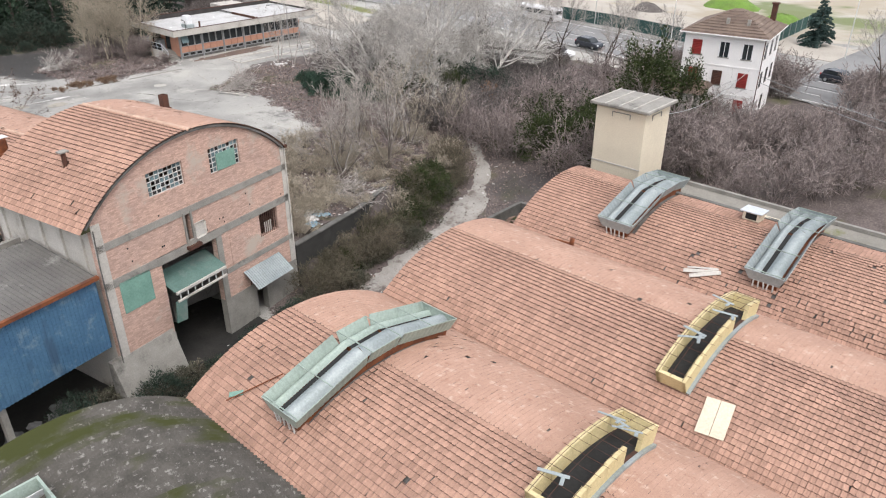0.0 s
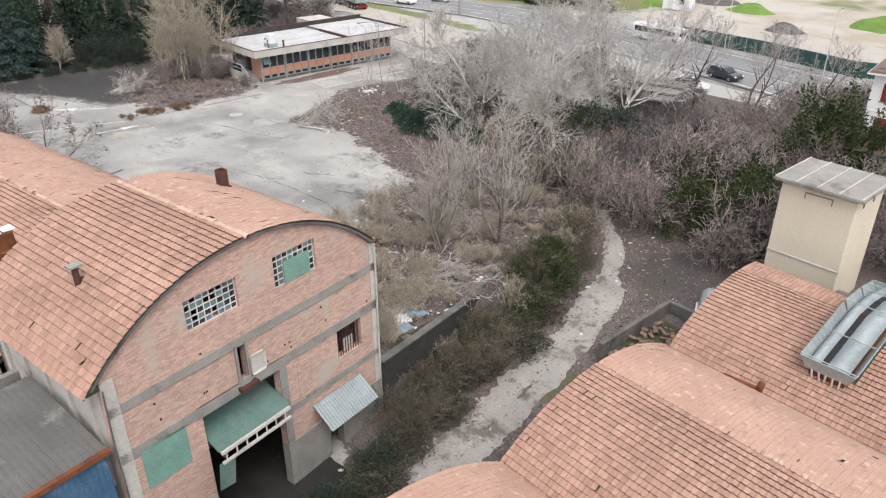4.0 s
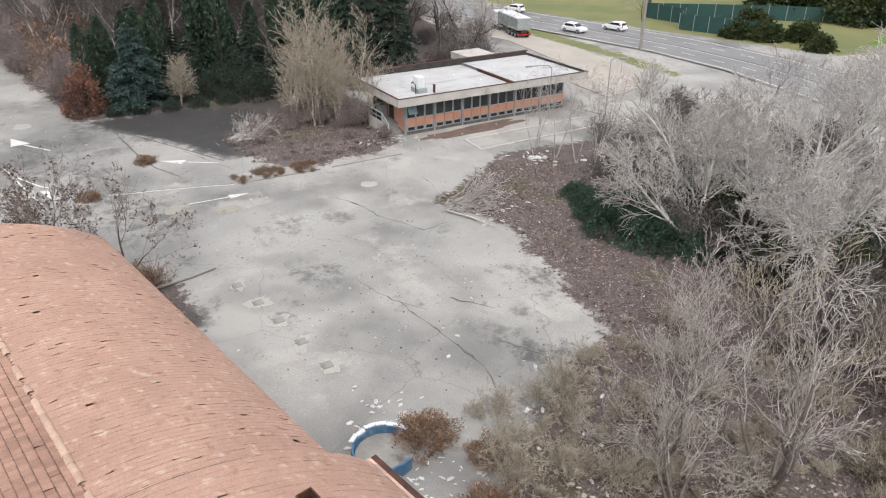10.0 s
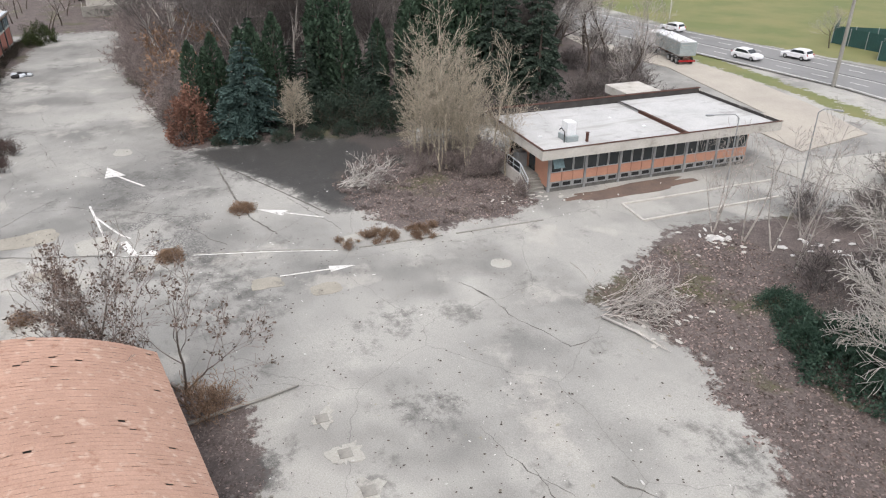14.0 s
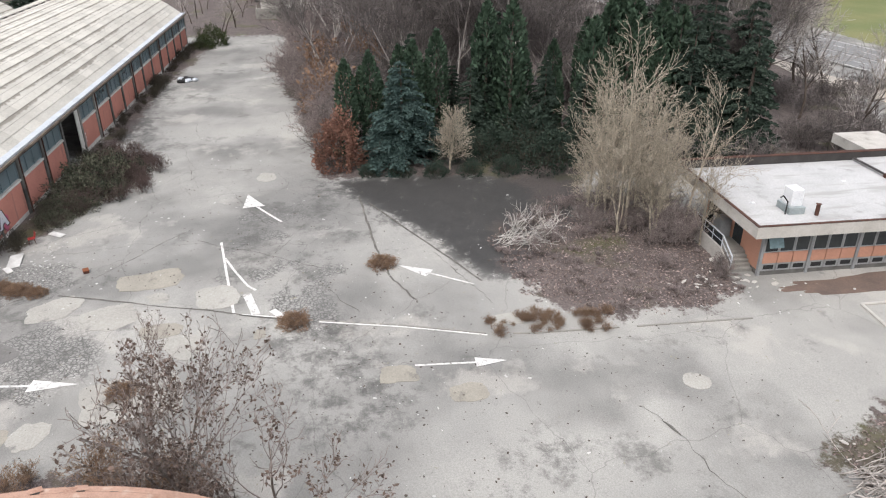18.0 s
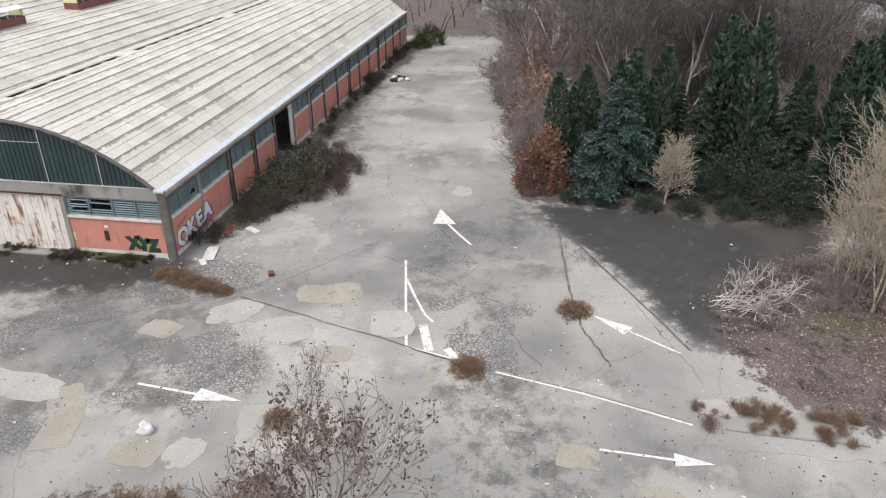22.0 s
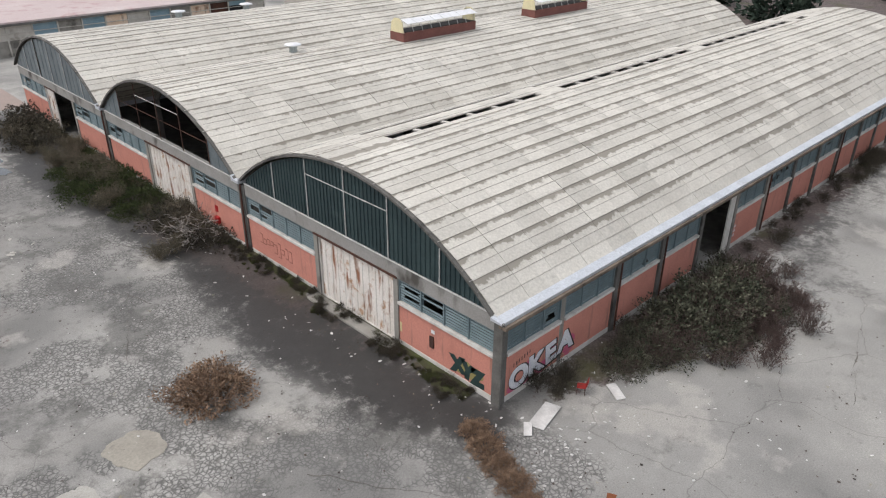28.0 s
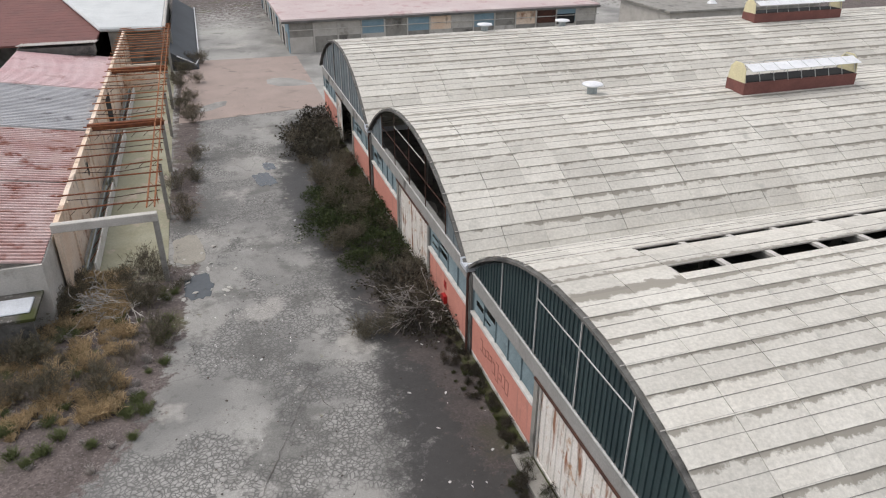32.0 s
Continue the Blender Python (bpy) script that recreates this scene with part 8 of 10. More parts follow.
for i in range(3):
    part("roof_slab", bevelled(boxes((-4.2, 4.2, -3.6 + 2.2 * i, -1.5 + 2.2 * i, 1.9 + 0.25 * i, 2.1 + 0.25 * i)), 0.02), M["concrete"], shed)
part("shed_wall", boxes((-4.0, 4.0, -3.4, 3.0, -0.1, 1.9)), M["concrete_dark"], shed)
for i in range(3):
    part("vent_stub", tube([(-2 + 2 * i, -2.4, 2.05), (-2 + 2 * i, -2.4, 2.6)], 0.15, 8), M["rust_dark"], shed)
hut = thing("brown_roof_outhouse", "outhouse with a sagging brown tile roof", "shed", pose(-30.2, 68.6, 0, 0, 0, 9))
part("hut_wall", boxes((-2.6, 2.6, -2.0, 2.0, -0.2, 3.6)), M["concrete_pale"], hut)
bm = bmesh.new()
add_prism(bm, [(-2.3, 3.6), (2.3, 3.6), (0, 4.5)], "x", -2.9, 2.9)
part("hut_roof", bm, M["roof_brown"], hut)


# ---- roof monitors of the works ----
def seat(ob, a, b, width):
    """Lays a run of parts, drawn along y from 0 to the length, between two points of the roof."""
    a, b = Vector(a), Vector(b)
    ob.matrix_basis = Matrix.Translation(a) @ pose(0, 0, 0, math.degrees(math.atan2(b.z - a.z, (b - a).xy.length)), 0, 0)
    return (b - a).length


def half_barrel(w, L, rise, n=8, ribs=0.18):
    """A ribbed half-round sheet along y."""
    bm = bmesh.new()
    rows = []
    m = int(L / ribs * 2)
    for j in range(m + 1):
        y = L * j / m
        rows.append([bm.verts.new((-w / 2 + w * i / n, y, rise * math.sin(math.pi * i / n) + (0.012 if j % 2 else -0.012))) for i in range(n + 1)])
    for r0, r1 in zip(rows, rows[1:]):
        for i in range(n):
            bm.faces.new((r0[i], r0[i + 1], r1[i + 1], r1[i]))
    return bm


def monitor(arch, x0, x1, s0, s1, material, label, rusty=True):
    """A bent glazed lantern over the crest of a barrel roof."""
    w = x1 - x0
    mon = thing("roof_monitor", label, "roof monitor", pose(-26.8 + (x0 + x1) / 2, 0, 0), "roof monitors")
    ends = []
    for s in (s0, -0.9, 0.9, s1):
        y, z = arch.at(s, 0.32)
        ends.append((0, y, z))
    last = len(ends) - 2
    for k, (a, b) in enumerate(zip(ends, ends[1:])):
        run = new("lantern_run")
        run.parent = mon
        L = seat(run, a, b, w)
        part("curb", boxes((-w / 2 + 0.15, w / 2 - 0.15, 0.05, L - 0.02, -0.55, 0.36)), M["rust"] if rusty else M["concrete"], run, "rust-brown curb")
        for e in (-1, 1):
            sp = bmesh.new()
            xo = e * w / 2
            nr = 2 * max(2, int(L / 0.3))
            lo = [[sp.verts.new((xo + e * (0.02 * (j % 2) + q[0]), L * j / nr, q[1])) for j in range(nr + 1)] for q in ((0.0, 0.16), (0.32, 0.88), (0.29, 0.90), (-0.04, 0.18))]
            for k2 in range(4):
                for j in range(nr):
                    sp.faces.new((lo[k2][j], lo[k2][j + 1], lo[(k2 + 1) % 4][j + 1], lo[(k2 + 1) % 4][j]))
            part("side_sheet", sp, material, run)
        hb = half_barrel(w * 0.52, L + (0.16 if k < last else 0.0), 0.34)
        hb.transform(pose(w * 0.18, 0, 0.42))
        part("barrel_sheet", hb, M["galv"], run, "", True)
        hb = half_barrel(w * 0.26, L + (0.16 if k < last else 0.0), 0.2)
        hb.transform(pose(-w * 0.36, 0, 0.42))
        part("barrel_sheet", hb, material, run, "", True)
        part("inner_gap", boxes((-w * 0.23, -w * 0.08, 0.05, L - 0.05, 0.36, 0.40)), M["dark"], run)
        for t in ((0.02, 0.5) if k == 0 else ((0.5, 0.98) if k == last else (0.03, 0.97))):
            part("cross_bar", boxes((-w / 2 - 0.3, w / 2 + 0.3, L * t - 0.022, L * t + 0.022, 0.88, 0.92)), M["fibreglass"], run)
        if (k == 0):
            ep = bmesh.new()
            add_prism(ep, [(-w / 2, 0.2), (w / 2, 0.2), (w / 2 + 0.31, 0.88), (-w / 2 - 0.31, 0.88)], "y", -0.04, 0.0)
            part("end_sheet", ep, material, run)
            for i in range(5):
                part("prop", tube([(-w / 2 + 0.3 + i * (w - 0.6) / 4, -0.02, 0.25), (-w / 2 + 0.3 + i * (w - 0.6) / 4 + rng.uniform(-0.1, 0.1), -0.08, -0.35)], 0.05, 5), M["steel_white"], run)
        if k == last:
            ep = bmesh.new()
            add_prism(ep, [(-w / 2, 0.2), (w / 2, 0.2), (w / 2 + 0.31, 0.88), (-w / 2 - 0.31, 0.88)], "y", L, L + 0.04)
            part("end_sheet", ep, material, run)
    return mon


monitor(v1, 4.95, 6.75, -5.0, 4.6, M["fibreglass"], "pale green bent roof monitor with barrel sheets")
monitor(v3, 6.1, 8.0, -5.0, 2.6, M["galv"], "grey metal roof monitor on the far tiled roof")
monitor(v3, 15.9, 17.6, -5.2, 2.8, M["galv"], "dented grey metal roof monitor with a torn end")
# the green lantern on the mossy roof
g = thing("roof_monitor", "pale green open lantern on the mossy roof", "roof monitor", pose(-22.4, 2.6, 2.2, 0, 0, 0), "roof monitors")
for k in range(4):
    sh = bmesh.new()
    x = -0.9 + 0.55 * k
    add_prism(sh, [(x, 0.0), (x + 0.35, 0.9), (x + 0.38, 0.9), (x + 0.04, 0.0)], "y", -3.0, 1.7)
    part("tilted_pane", sh, M["fibreglass"] if k % 2 else M["plastic_white"], g)
for b in ((-1.1, -1.0, -3.1, 1.8, 0.1, 1.1), (1.25, 1.35, -3.1, 1.8, 0.1, 1.1), (-1.0, 1.25, 1.7, 1.8, 0.1, 1.1), (-1.0, 1.25, -3.1, -3.0, 0.1, 1.1)):
    part("lantern_side", boxes(b), M["fibreglass"], g)
part("curb", boxes((-1.05, 1.3, -3.05, 1.75, -0.5, 0.12)), M["rust"], g)


def yellow_lantern(arch, x0, x1, s0, s1, label):
    """A stripped lantern: yellow sides along the arch, a dark open middle, rusty mesh over it."""
    w = x1 - x0
    t = thing("yellow_lantern", label, "roof monitor", pose(-26.8, 0, 0), "roof monitors")
    part("curb", arch.band(x0, x1, 0.16, 0.3, s0, s1, 14), M["rust_dark"], t)
    # dark sheet paints the shade of the open middle
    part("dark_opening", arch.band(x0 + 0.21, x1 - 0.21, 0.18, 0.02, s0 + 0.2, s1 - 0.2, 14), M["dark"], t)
    n = 5
    for e, xa in ((0, x0), (1, x1 - 0.2)):
        for i in range(n):
            a, b = s0 + (s1 - s0) * i / n, s0 + (s1 - s0) * (i + 1) / n - 0.03
            if e == 1 and i == 3:
                continue
            part("side_panel", arch.band(xa + (0.0 if e == 0 else 0.05 * (i % 2)), xa + 0.2, 0.98, 0.85, a, b, 3), M["yellow_sheet"], t, "aged yellow sheet panel")
    for s, o in ((s0, 0.0), (s1, -0.3)):
        part("end_panel", arch.band(x0 + 0.01, x1 - 0.01, 1.0, 0.95, s + o * 0.5, s + o * 0.5 + 0.15, 2), M["yellow_sheet"], t)
    for i in range(12):
        s = s0 + (s1 - s0) * (i + 0.5) / 12
        y, z = arch.at(s, 1.03)
        part("mesh_bar", tube([(x0 - 0.12, y, z), (x1 + 0.12, y, z)], 0.012, 4), M["rust_dark"], t)
    for j in range(3):
        x = x0 + 0.15 + (w - 0.3) * j / 2
        pts = [(x, *arch.at(s0 + (s1 - s0) * i / 10, 1.05)) for i in range(11)]
        part("mesh_bar", tube(pts, 0.012, 4), M["rust_dark"], t)
    for i in range(4):
        s = s0 + (s1 - s0) * rng.uniform(0.15, 0.85)
        b = part("torn_strip", bevelled(boxes((-0.7, 0.5, -0.07, 0.07, 0, 0.03), (0.2, 0.35, -0.4, -0.07, 0, 0.03)), 0.01), M["galv"], t)
        b.matrix_basis = arch.spot((x0 + x1) / 2 + rng.uniform(-0.5, 0.5), s, 1.08) @ pose(0, 0, 0, rng.uniform(-8, 8), rng.uniform(-8, 8), rng.uniform(-25, 25))
    part("lead_edge", arch.band(x1, x1 + 0.16, 0.22, 0.25, s0, s1, 12), M["galv"], t)
    return t


yellow_lantern(v2, 16.35, 17.8, -4.5, 3.6, "stripped yellow roof lantern with rusty mesh")
yellow_lantern(v1, 16.6, 18.3, -2.3, 4.2, "stripped yellow roof lantern over the near barrel")
# loose things on the tiles
def on_roof(arch, x, s, lift=0.14):
    return Matrix.Translation((-26.8, 0, 0)) @ arch.spot(x, s, lift)


bd = thing("fallen_board", "pair of cream sheets lying on the tiles", "board", on_roof(v2, 19.4, -5.0, 0.16) @ pose(0, 0, 0, 0, 0, 8))
part("sheet", bevelled(boxes((-0.62, -0.01, -0.9, 0.9, 0, 0.03)), 0.008), M["cream"], bd)
part("sheet", bevelled(boxes((0.01, 0.62, -0.9, 0.9, 0, 0.03)), 0.008), M["cream"], bd)
cw = thing("roof_cowl", "white broken metal cowl on the tiles", "roof vent", on_roof(v3, 13.6, 0.9, 0.1))
part("cowl_box", bevelled(boxes((-0.55, 0.55, -0.5, 0.5, 0, 0.6)), 0.05), M["cream"], cw)
part("cowl_top", bevelled(boxes((-0.7, 0.7, -0.75, 0.6, 0.6, 0.68)), 0.02), M["gutter"], cw)
part("opening", boxes((-0.35, 0.35, -0.52, -0.5, 0.12, 0.5)), M["dark"], cw)
for k, (a, x, s, t, nm, m, L) in enumerate(((v3, 13.2, -5.6, 20, "pale broken lath pieces", "concrete_pale", 1.0), (v3, 13.5, -5.7, 32, "pale broken lath pieces", "concrete_pale", 0.9), (v3, 14.0, 2.0, 5, "loose cream board", "cream", 1.3), (v2, 16.9, 5.2, 80, "torn pale blue plastic strips", "gutter", 1.1), (v1, 2.4, -5.3, 40, "green rag by the gutter", "green_paint", 0.35), (v1, 3.0, -4.6, 62, "dry stick on the tiles", "rust", 1.4))):
    b = thing("loose_board" if k < 4 else "loose_scrap", nm + " on the roof", "debris", on_roof(a, x, s, 0.17) @ pose(0, 0, 0, 2, 3, t))
    part("piece", bevelled(boxes((-L, L, -0.13 if k < 5 else -0.03, 0.13 if k < 5 else 0.03, 0, 0.03)), 0.008), M[m], b)
    if k < 4:
        part("piece", bevelled(boxes((-L * 0.8, L * 0.9, 0.18, 0.3, 0.0, 0.03)), 0.008), M[m], b)
pp = thing("clay_pipe", "broken clay pipe in the valley gutter", "pipe", pose(-22.4, 36.9, 0.62, 0, 0, 4))
part("pipe", tube([(-1.2, 0, 0), (0.4, 0, 0.05), (0.55, 0, 0.1), (0.6, 0, 0.55)], 0.17, 8), M["rust"], pp, "", True)

# ---- lanterns and a dish on the hall roof ----
def hall_lantern(x, y, L, label):
    t = thing("hall_lantern", label, "roof lantern", pose(x, y, 9.58), "hall lanterns")
    part("curb", boxes((-L, 0, -0.95, 0.95, -0.5, 0.5)), M["kerb_brown"], t, "reddish brown curb")
    for x0 in (0.0, -L + 0.06):
        ep = bmesh.new()
        add_prism(ep, [(-0.9, 0.5), (0.9, 0.5), (0.75, 1.4), (0.35, 1.75), (-0.35, 1.75), (-0.75, 1.4)], "x", x0 - 0.06, x0)
        part("end_panel", ep, M["yellow_pale"], t, "cream end panel")
    n = 8
    for i in range(n):
        a, b = -L + 0.15 + (L - 0.3) * i / n, -L + 0.1 + (L - 0.3) * (i + 1) / n
        for e in (1, -1):
            if e < 0 and i % 3 == 0:
                continue
            sh = boxes((a, b, 0, 0.95, 0, 0.03))
            sh.transform(pose(0, e * 0.35, 1.62, -18 if e > 0 else 18, 0, 0) if e > 0 else pose(0, -0.35, 1.62, 180 + 18, 0, 0))
            part("sash", sh, M["plastic_white"], t, "white tilted sash")
    for i in range(n + 1):
        xx = -L + 0.1 + (L - 0.2) * i / n
        part("rib", tube([(xx, 0.9, 0.5), (xx, 0.4, 1.62), (xx, -0.4, 1.62), (xx, -0.9, 0.5)], 0.03, 4), M["steel_white"], t)
    part("inner_dark", boxes((-L + 0.1, -0.1, -0.8, 0.8, 0.5, 0.54)), M["dark"], t)


M["kerb_brown"] = mat("reddish brown painted curb", (0.20, 0.085, 0.07), (0.15, 0.065, 0.055), 0.8, 0.8, 0.1, 9)
M["yellow_pale"] = mat("pale cream panel", (0.66, 0.60, 0.38), (0.58, 0.53, 0.34), 0.8, 0.7, 0.08, 9)
hall_lantern(-122.3, -35.4, 9.6, "glazed roof lantern with tilted white sashes")
hall_lantern(-141.3, -35.4, 9.6, "far glazed roof lantern with tilted white sashes")
hall_lantern(-141.3, -57.8, 11.0, "glazed roof lantern on the third barrel roof")
for x, y, z in ((-112.7, -38.1, 9.5), (-113.5, -61.0, 9.45), (-122.0, -61.5, 9.3)):
    d = thing("roof_dish", "round white ventilator cap on the roof", "roof vent", pose(x, y, z), "ventilator caps")
    part("cap", tube([(0, 0, 0.32), (0, 0, 0.42), (0, 0, 0.5)], [0.75, 0.7, 0.25], 18), M["plastic_white"], d, "", True)
    part("neck", tube([(0, 0, -0.6), (0, 0, 0.34)], 0.35, 12), M["galv"], d)


# ---- the main road, its vehicles and the ground beyond ----
M["road"] = mat("grey road asphalt", (0.23, 0.23, 0.225), (0.19, 0.19, 0.187), 0.12, 0.85, 0.2, 10, space="World", stain=(0.15, 0.15, 0.147), stain_scale=0.1, stain_at=0.58)
M["beige"] = mat("beige paved side lane", (0.42, 0.385, 0.33), (0.36, 0.33, 0.285), 0.2, 0.9, 0.2, 9, space="World")
ROAD = [(-420, 30), (-300, 62), (-220, 82), (-170, 93.5), (-133, 101.5), (-109, 105.6), (-94, 105.6), (-75, 101.5), (-55, 97.8), (-40, 94.5), (-20, 91), (20, 84), (120, 66), (300, 30)]


def strip(name, pts, a, b, z, material, label, kind="structure"):
    """A band beside a line of points, from offset a to offset b."""
    vs, fs = [], []
    fine = []
    for (x0, y0), (x1, y1) in zip(pts, pts[1:]):
        n = max(1, int(math.hypot(x1 - x0, y1 - y0) / 4))
        fine += [(x0 + (x1 - x0) * i / n, y0 + (y1 - y0) * i / n) for i in range(n)]
    fine.append(pts[-1])
    for i, p in enumerate(fine):
        q, r_ = fine[max(i - 3, 0)], fine[min(i + 3, len(fine) - 1)]
        dx, dy = r_[0] - q[0], r_[1] - q[1]
        L = math.hypot(dx, dy)
        for o in (a, b):
            vs.append((p[0] - dy / L * o, p[1] + dx / L * o, z))
    for i in range(len(fine) - 1):
        fs.append((2 * i, 2 * i + 2, 2 * i + 3, 2 * i + 1))
    ob = hang(name, raw(name, vs, fs), material)
    return tagged(ob, label, name.replace("_", " "), "", kind)


strip("road", ROAD, -6.6, 6.6, 0.10, M["road"], "wide grey asphalt road")
strip("road_line", ROAD, -6.2, -6.0, 0.112, M["white_paint"], "white painted edge line")
strip("road_line", ROAD, 5.9, 6.1, 0.112, M["white_paint"], "white painted edge line")
strip("road_line", ROAD, -0.6, -0.45, 0.112, M["white_paint"], "white painted centre line")
strip("road_line", ROAD, -0.1, 0.15, 0.112, M["asphalt_dark"], "dark seam in the middle of the road")
strip("road_kerb", ROAD, 6.6, 6.9, 0.16, M["concrete_dark"], "dark kerb beside the grass")
strip("road_kerb", ROAD, -6.9, -6.6, 0.14, M["concrete"], "grey kerb beside the verge")
for o in (-3.3, 3.1):
    for i in range(34):
        t = -170 + 5.4 * i
        y = lerp(t, [p[0] for p in ROAD], [p[1] for p in ROAD])
        sl = (lerp(t + 2, [p[0] for p in ROAD], [p[1] for p in ROAD]) - lerp(t - 2, [p[0] for p in ROAD], [p[1] for p in ROAD])) / 4
        pts = [(t, y + o), (t + 2.4, y + o + 2.4 * sl)]
        d = part("lane_dash", boxes((0, 2.4, -0.07, 0.07, 0.104, 0.114)), M["white_paint"])
        d.matrix_basis = pose(t, y + o, 0, 0, 0, math.degrees(math.atan(sl)))
        tagged(d, "white painted lane dash", "road marking", "lane dashes", "structure")
slab("side_lane", [(-160, 84), (-140, 86.5), (-128, 91.0), (-116, 91.2), (-104, 89.4), (-94, 86.5), (-92, 76), (-102.5, 77), (-103.5, 82), (-126, 85.5), (-140, 82)], M["beige"], "beige paved side lane behind the office", 0.05, 0.1, "paving")
slab("side_lane", [(-90, 70), (-89, 86), (-60, 90), (-36, 86), (-36, 84.5), (-62, 84), (-78, 76), (-84, 71)], M["patch_pale"], "pale gravel strip behind the trees", 0.04, 0.1, "paving")
slab("site_apron", [(-92, 122), (-84, 118.5), (-60, 113), (-34, 108), (-20, 106), (-16, 114), (-40, 122), (-64, 128), (-88, 131)], M["beige"], "pale bare ground of the building site", 0.05, 0.1, "ground")
rd2 = slab("branch_road", [(-27, 96), (-21, 96), (-18, 120), (-22, 150), (-30, 200), (-36, 200), (-28, 150), (-25, 120)], M["road"], "grey branch road beside the house", 0.06, 0.1, "road")


def hoarding(pts, h, name="hoarding", label="dull green hoarding along the site"):
    t = thing(name, label, "fence")
    for (x0, y0), (x1, y1) in zip(pts, pts[1:]):
        d = math.hypot(x1 - x0, y1 - y0)
        n = max(1, round(d / 3.0))
        for i in range(n):
            a = ribbed(0.0, d / n - 0.03, 0.05, lambda y: h, 0.4, 0.0, 0.03)
            a.transform(SW)
            p = part("panel", a, M["lane_rail"], t)
            p.matrix_basis = pose(x0 + (x1 - x0) * i / n, y0 + (y1 - y0) * i / n, 0, 0, 0, math.degrees(math.atan2(y1 - y0, x1 - x0)))
            q = part("post", boxes((-0.05, 0.05, -0.05, 0.05, 0, h + 0.1)), M["chrome_grey"], t)
            q.matrix_basis = p.matrix_basis.copy()


hoarding([(-71.5, 109.6), (-58, 108.2), (-44.5, 105.0), (-36, 108), (-36.5, 126), (-37, 142)], 2.0)
hoarding([(-137, 127.5), (-131.6, 120.6), (-122.6, 121.4), (-119.4, 116.6), (-112.0, 119.0), (-104, 123)], 2.6, "hedge_fence", "dark green screened fence on the grass")
hoarding([(-131.6, 120.6), (-118, 138), (-96, 160), (-84, 170)], 2.6, "hedge_fence", "dark green screened fence beside the field")

M["car_white"] = mat("white car paint", (0.78, 0.78, 0.79), (0.74, 0.74, 0.75), 0.5, 0.25, 0.0, 5, spec=0.5)
M["car_dark"] = mat("dark car paint", (0.03, 0.035, 0.045), (0.025, 0.03, 0.04), 0.5, 0.25, 0.0, 5, spec=0.5)
M["lamp_red"] = mat("red lamp lens", (0.35, 0.02, 0.02), (0.3, 0.02, 0.02), 0.5, 0.3, 0.0, 5)


def wheels(t, spots, r=0.32, w=0.2):
    for x, y in spots:
        wl_ = part("wheel", tube([(x, y - w / 2, r), (x, y + w / 2, r)], r, 16), M["black"], t)
        part("rim", tube([(x, y - w / 2 - 0.01, r), (x, y + w / 2 + 0.01, r)], r * 0.6, 12), M["chrome_grey"], wl_)


def car(m, paint_m, label):
    t = thing("car", label, "car", m, "cars")
    body = bmesh.new()
    add_prism(body, [(-2.1, 0.3), (2.1, 0.3), (2.15, 0.62), (1.95, 0.85), (0.95, 0.95), (-2.0, 0.98), (-2.15, 0.6)], "y", -0.88, 0.88)
    part("body", bevelled(body, 0.06), paint_m, t)
    cab = bmesh.new()
    add_prism(cab, [(-1.95, 0.95), (1.0, 0.93), (0.25, 1.46), (-1.3, 1.5), (-1.8, 1.35)], "y", -0.76, 0.76)
    part("cabin", bevelled(cab, 0.05), paint_m, t)
    for e in (-1, 1):
        gl = bmesh.new()
        add_prism(gl, [(-1.6, 1.0), (0.75, 1.0), (0.2, 1.36), (-1.3, 1.4)], "y", e * 0.765 - 0.01, e * 0.765 + 0.01)
        part("side_window", gl, M["glass_dark"], t)
        part("headlight", boxes((2.0, 2.12, e * 0.68 - 0.14, e * 0.68 + 0.14, 0.62, 0.78)), M["plastic_white"], t)
        part("tail_lamp", boxes((-2.14, -2.04, e * 0.72 - 0.1, e * 0.72 + 0.1, 0.75, 1.0)), M["lamp_red"], t)
    ws = boxes((-0.03, 0.03, -0.68, 0.68, -0.36, 0.36))
    ws.transform(pose(0.66, 0, 1.2, 0, -54, 0))
    part("windscreen", ws, M["glass_dark"], t)
    rw_ = boxes((-0.03, 0.03, -0.64, 0.64, -0.2, 0.2))
    rw_.transform(pose(-1.87, 0, 1.18, 0, 20, 0))
    part("rear_window", rw_, M["glass_dark"], t)
    wheels(t, ((1.3, -0.8), (1.3, 0.8), (-1.35, -0.8), (-1.35, 0.8)))


car(pose(-126.2, 99.2, 0.1, 0, 0, 12), M["car_white"], "white hatchback on the near side of the road")
car(pose(-124.0, 106.2, 0.1, 0, 0, 191), M["car_white"], "white estate car on the far side of the road")
car(pose(-148.6, 102.8, 0.1, 0, 0, 192), M["car_white"], "white car farther along the road")
car(pose(-54.8, 84.4, 0.05, 0, 0, 8), M["car_white"], "white car parked behind the trees")
car(pose(-54.6, 92.0, 0.1, 0, 0, 350), M["car_dark"], "dark car behind the bare trees")
car(pose(-22.0, 95.6, 0.1, 0, 0, 350), M["car_dark"], "dark car beside the white house")

# articulated tipper truck standing by the verge
tr = thing("tipper_truck", "grey articulated tipper truck parked by the verge", "truck", pose(-125.8, 88.6, 0.0, 0, 0, 168))
bd_ = bmesh.new()
add_prism(bd_, [(-1.22, 1.3), (1.22, 1.3), (1.25, 3.1), (-1.25, 3.1)], "x", 0.3, 8.6)
part("tipper_body", bevelled(bd_, 0.04), M["galv_truck"] if "galv_truck" in M else M["galv"], tr)
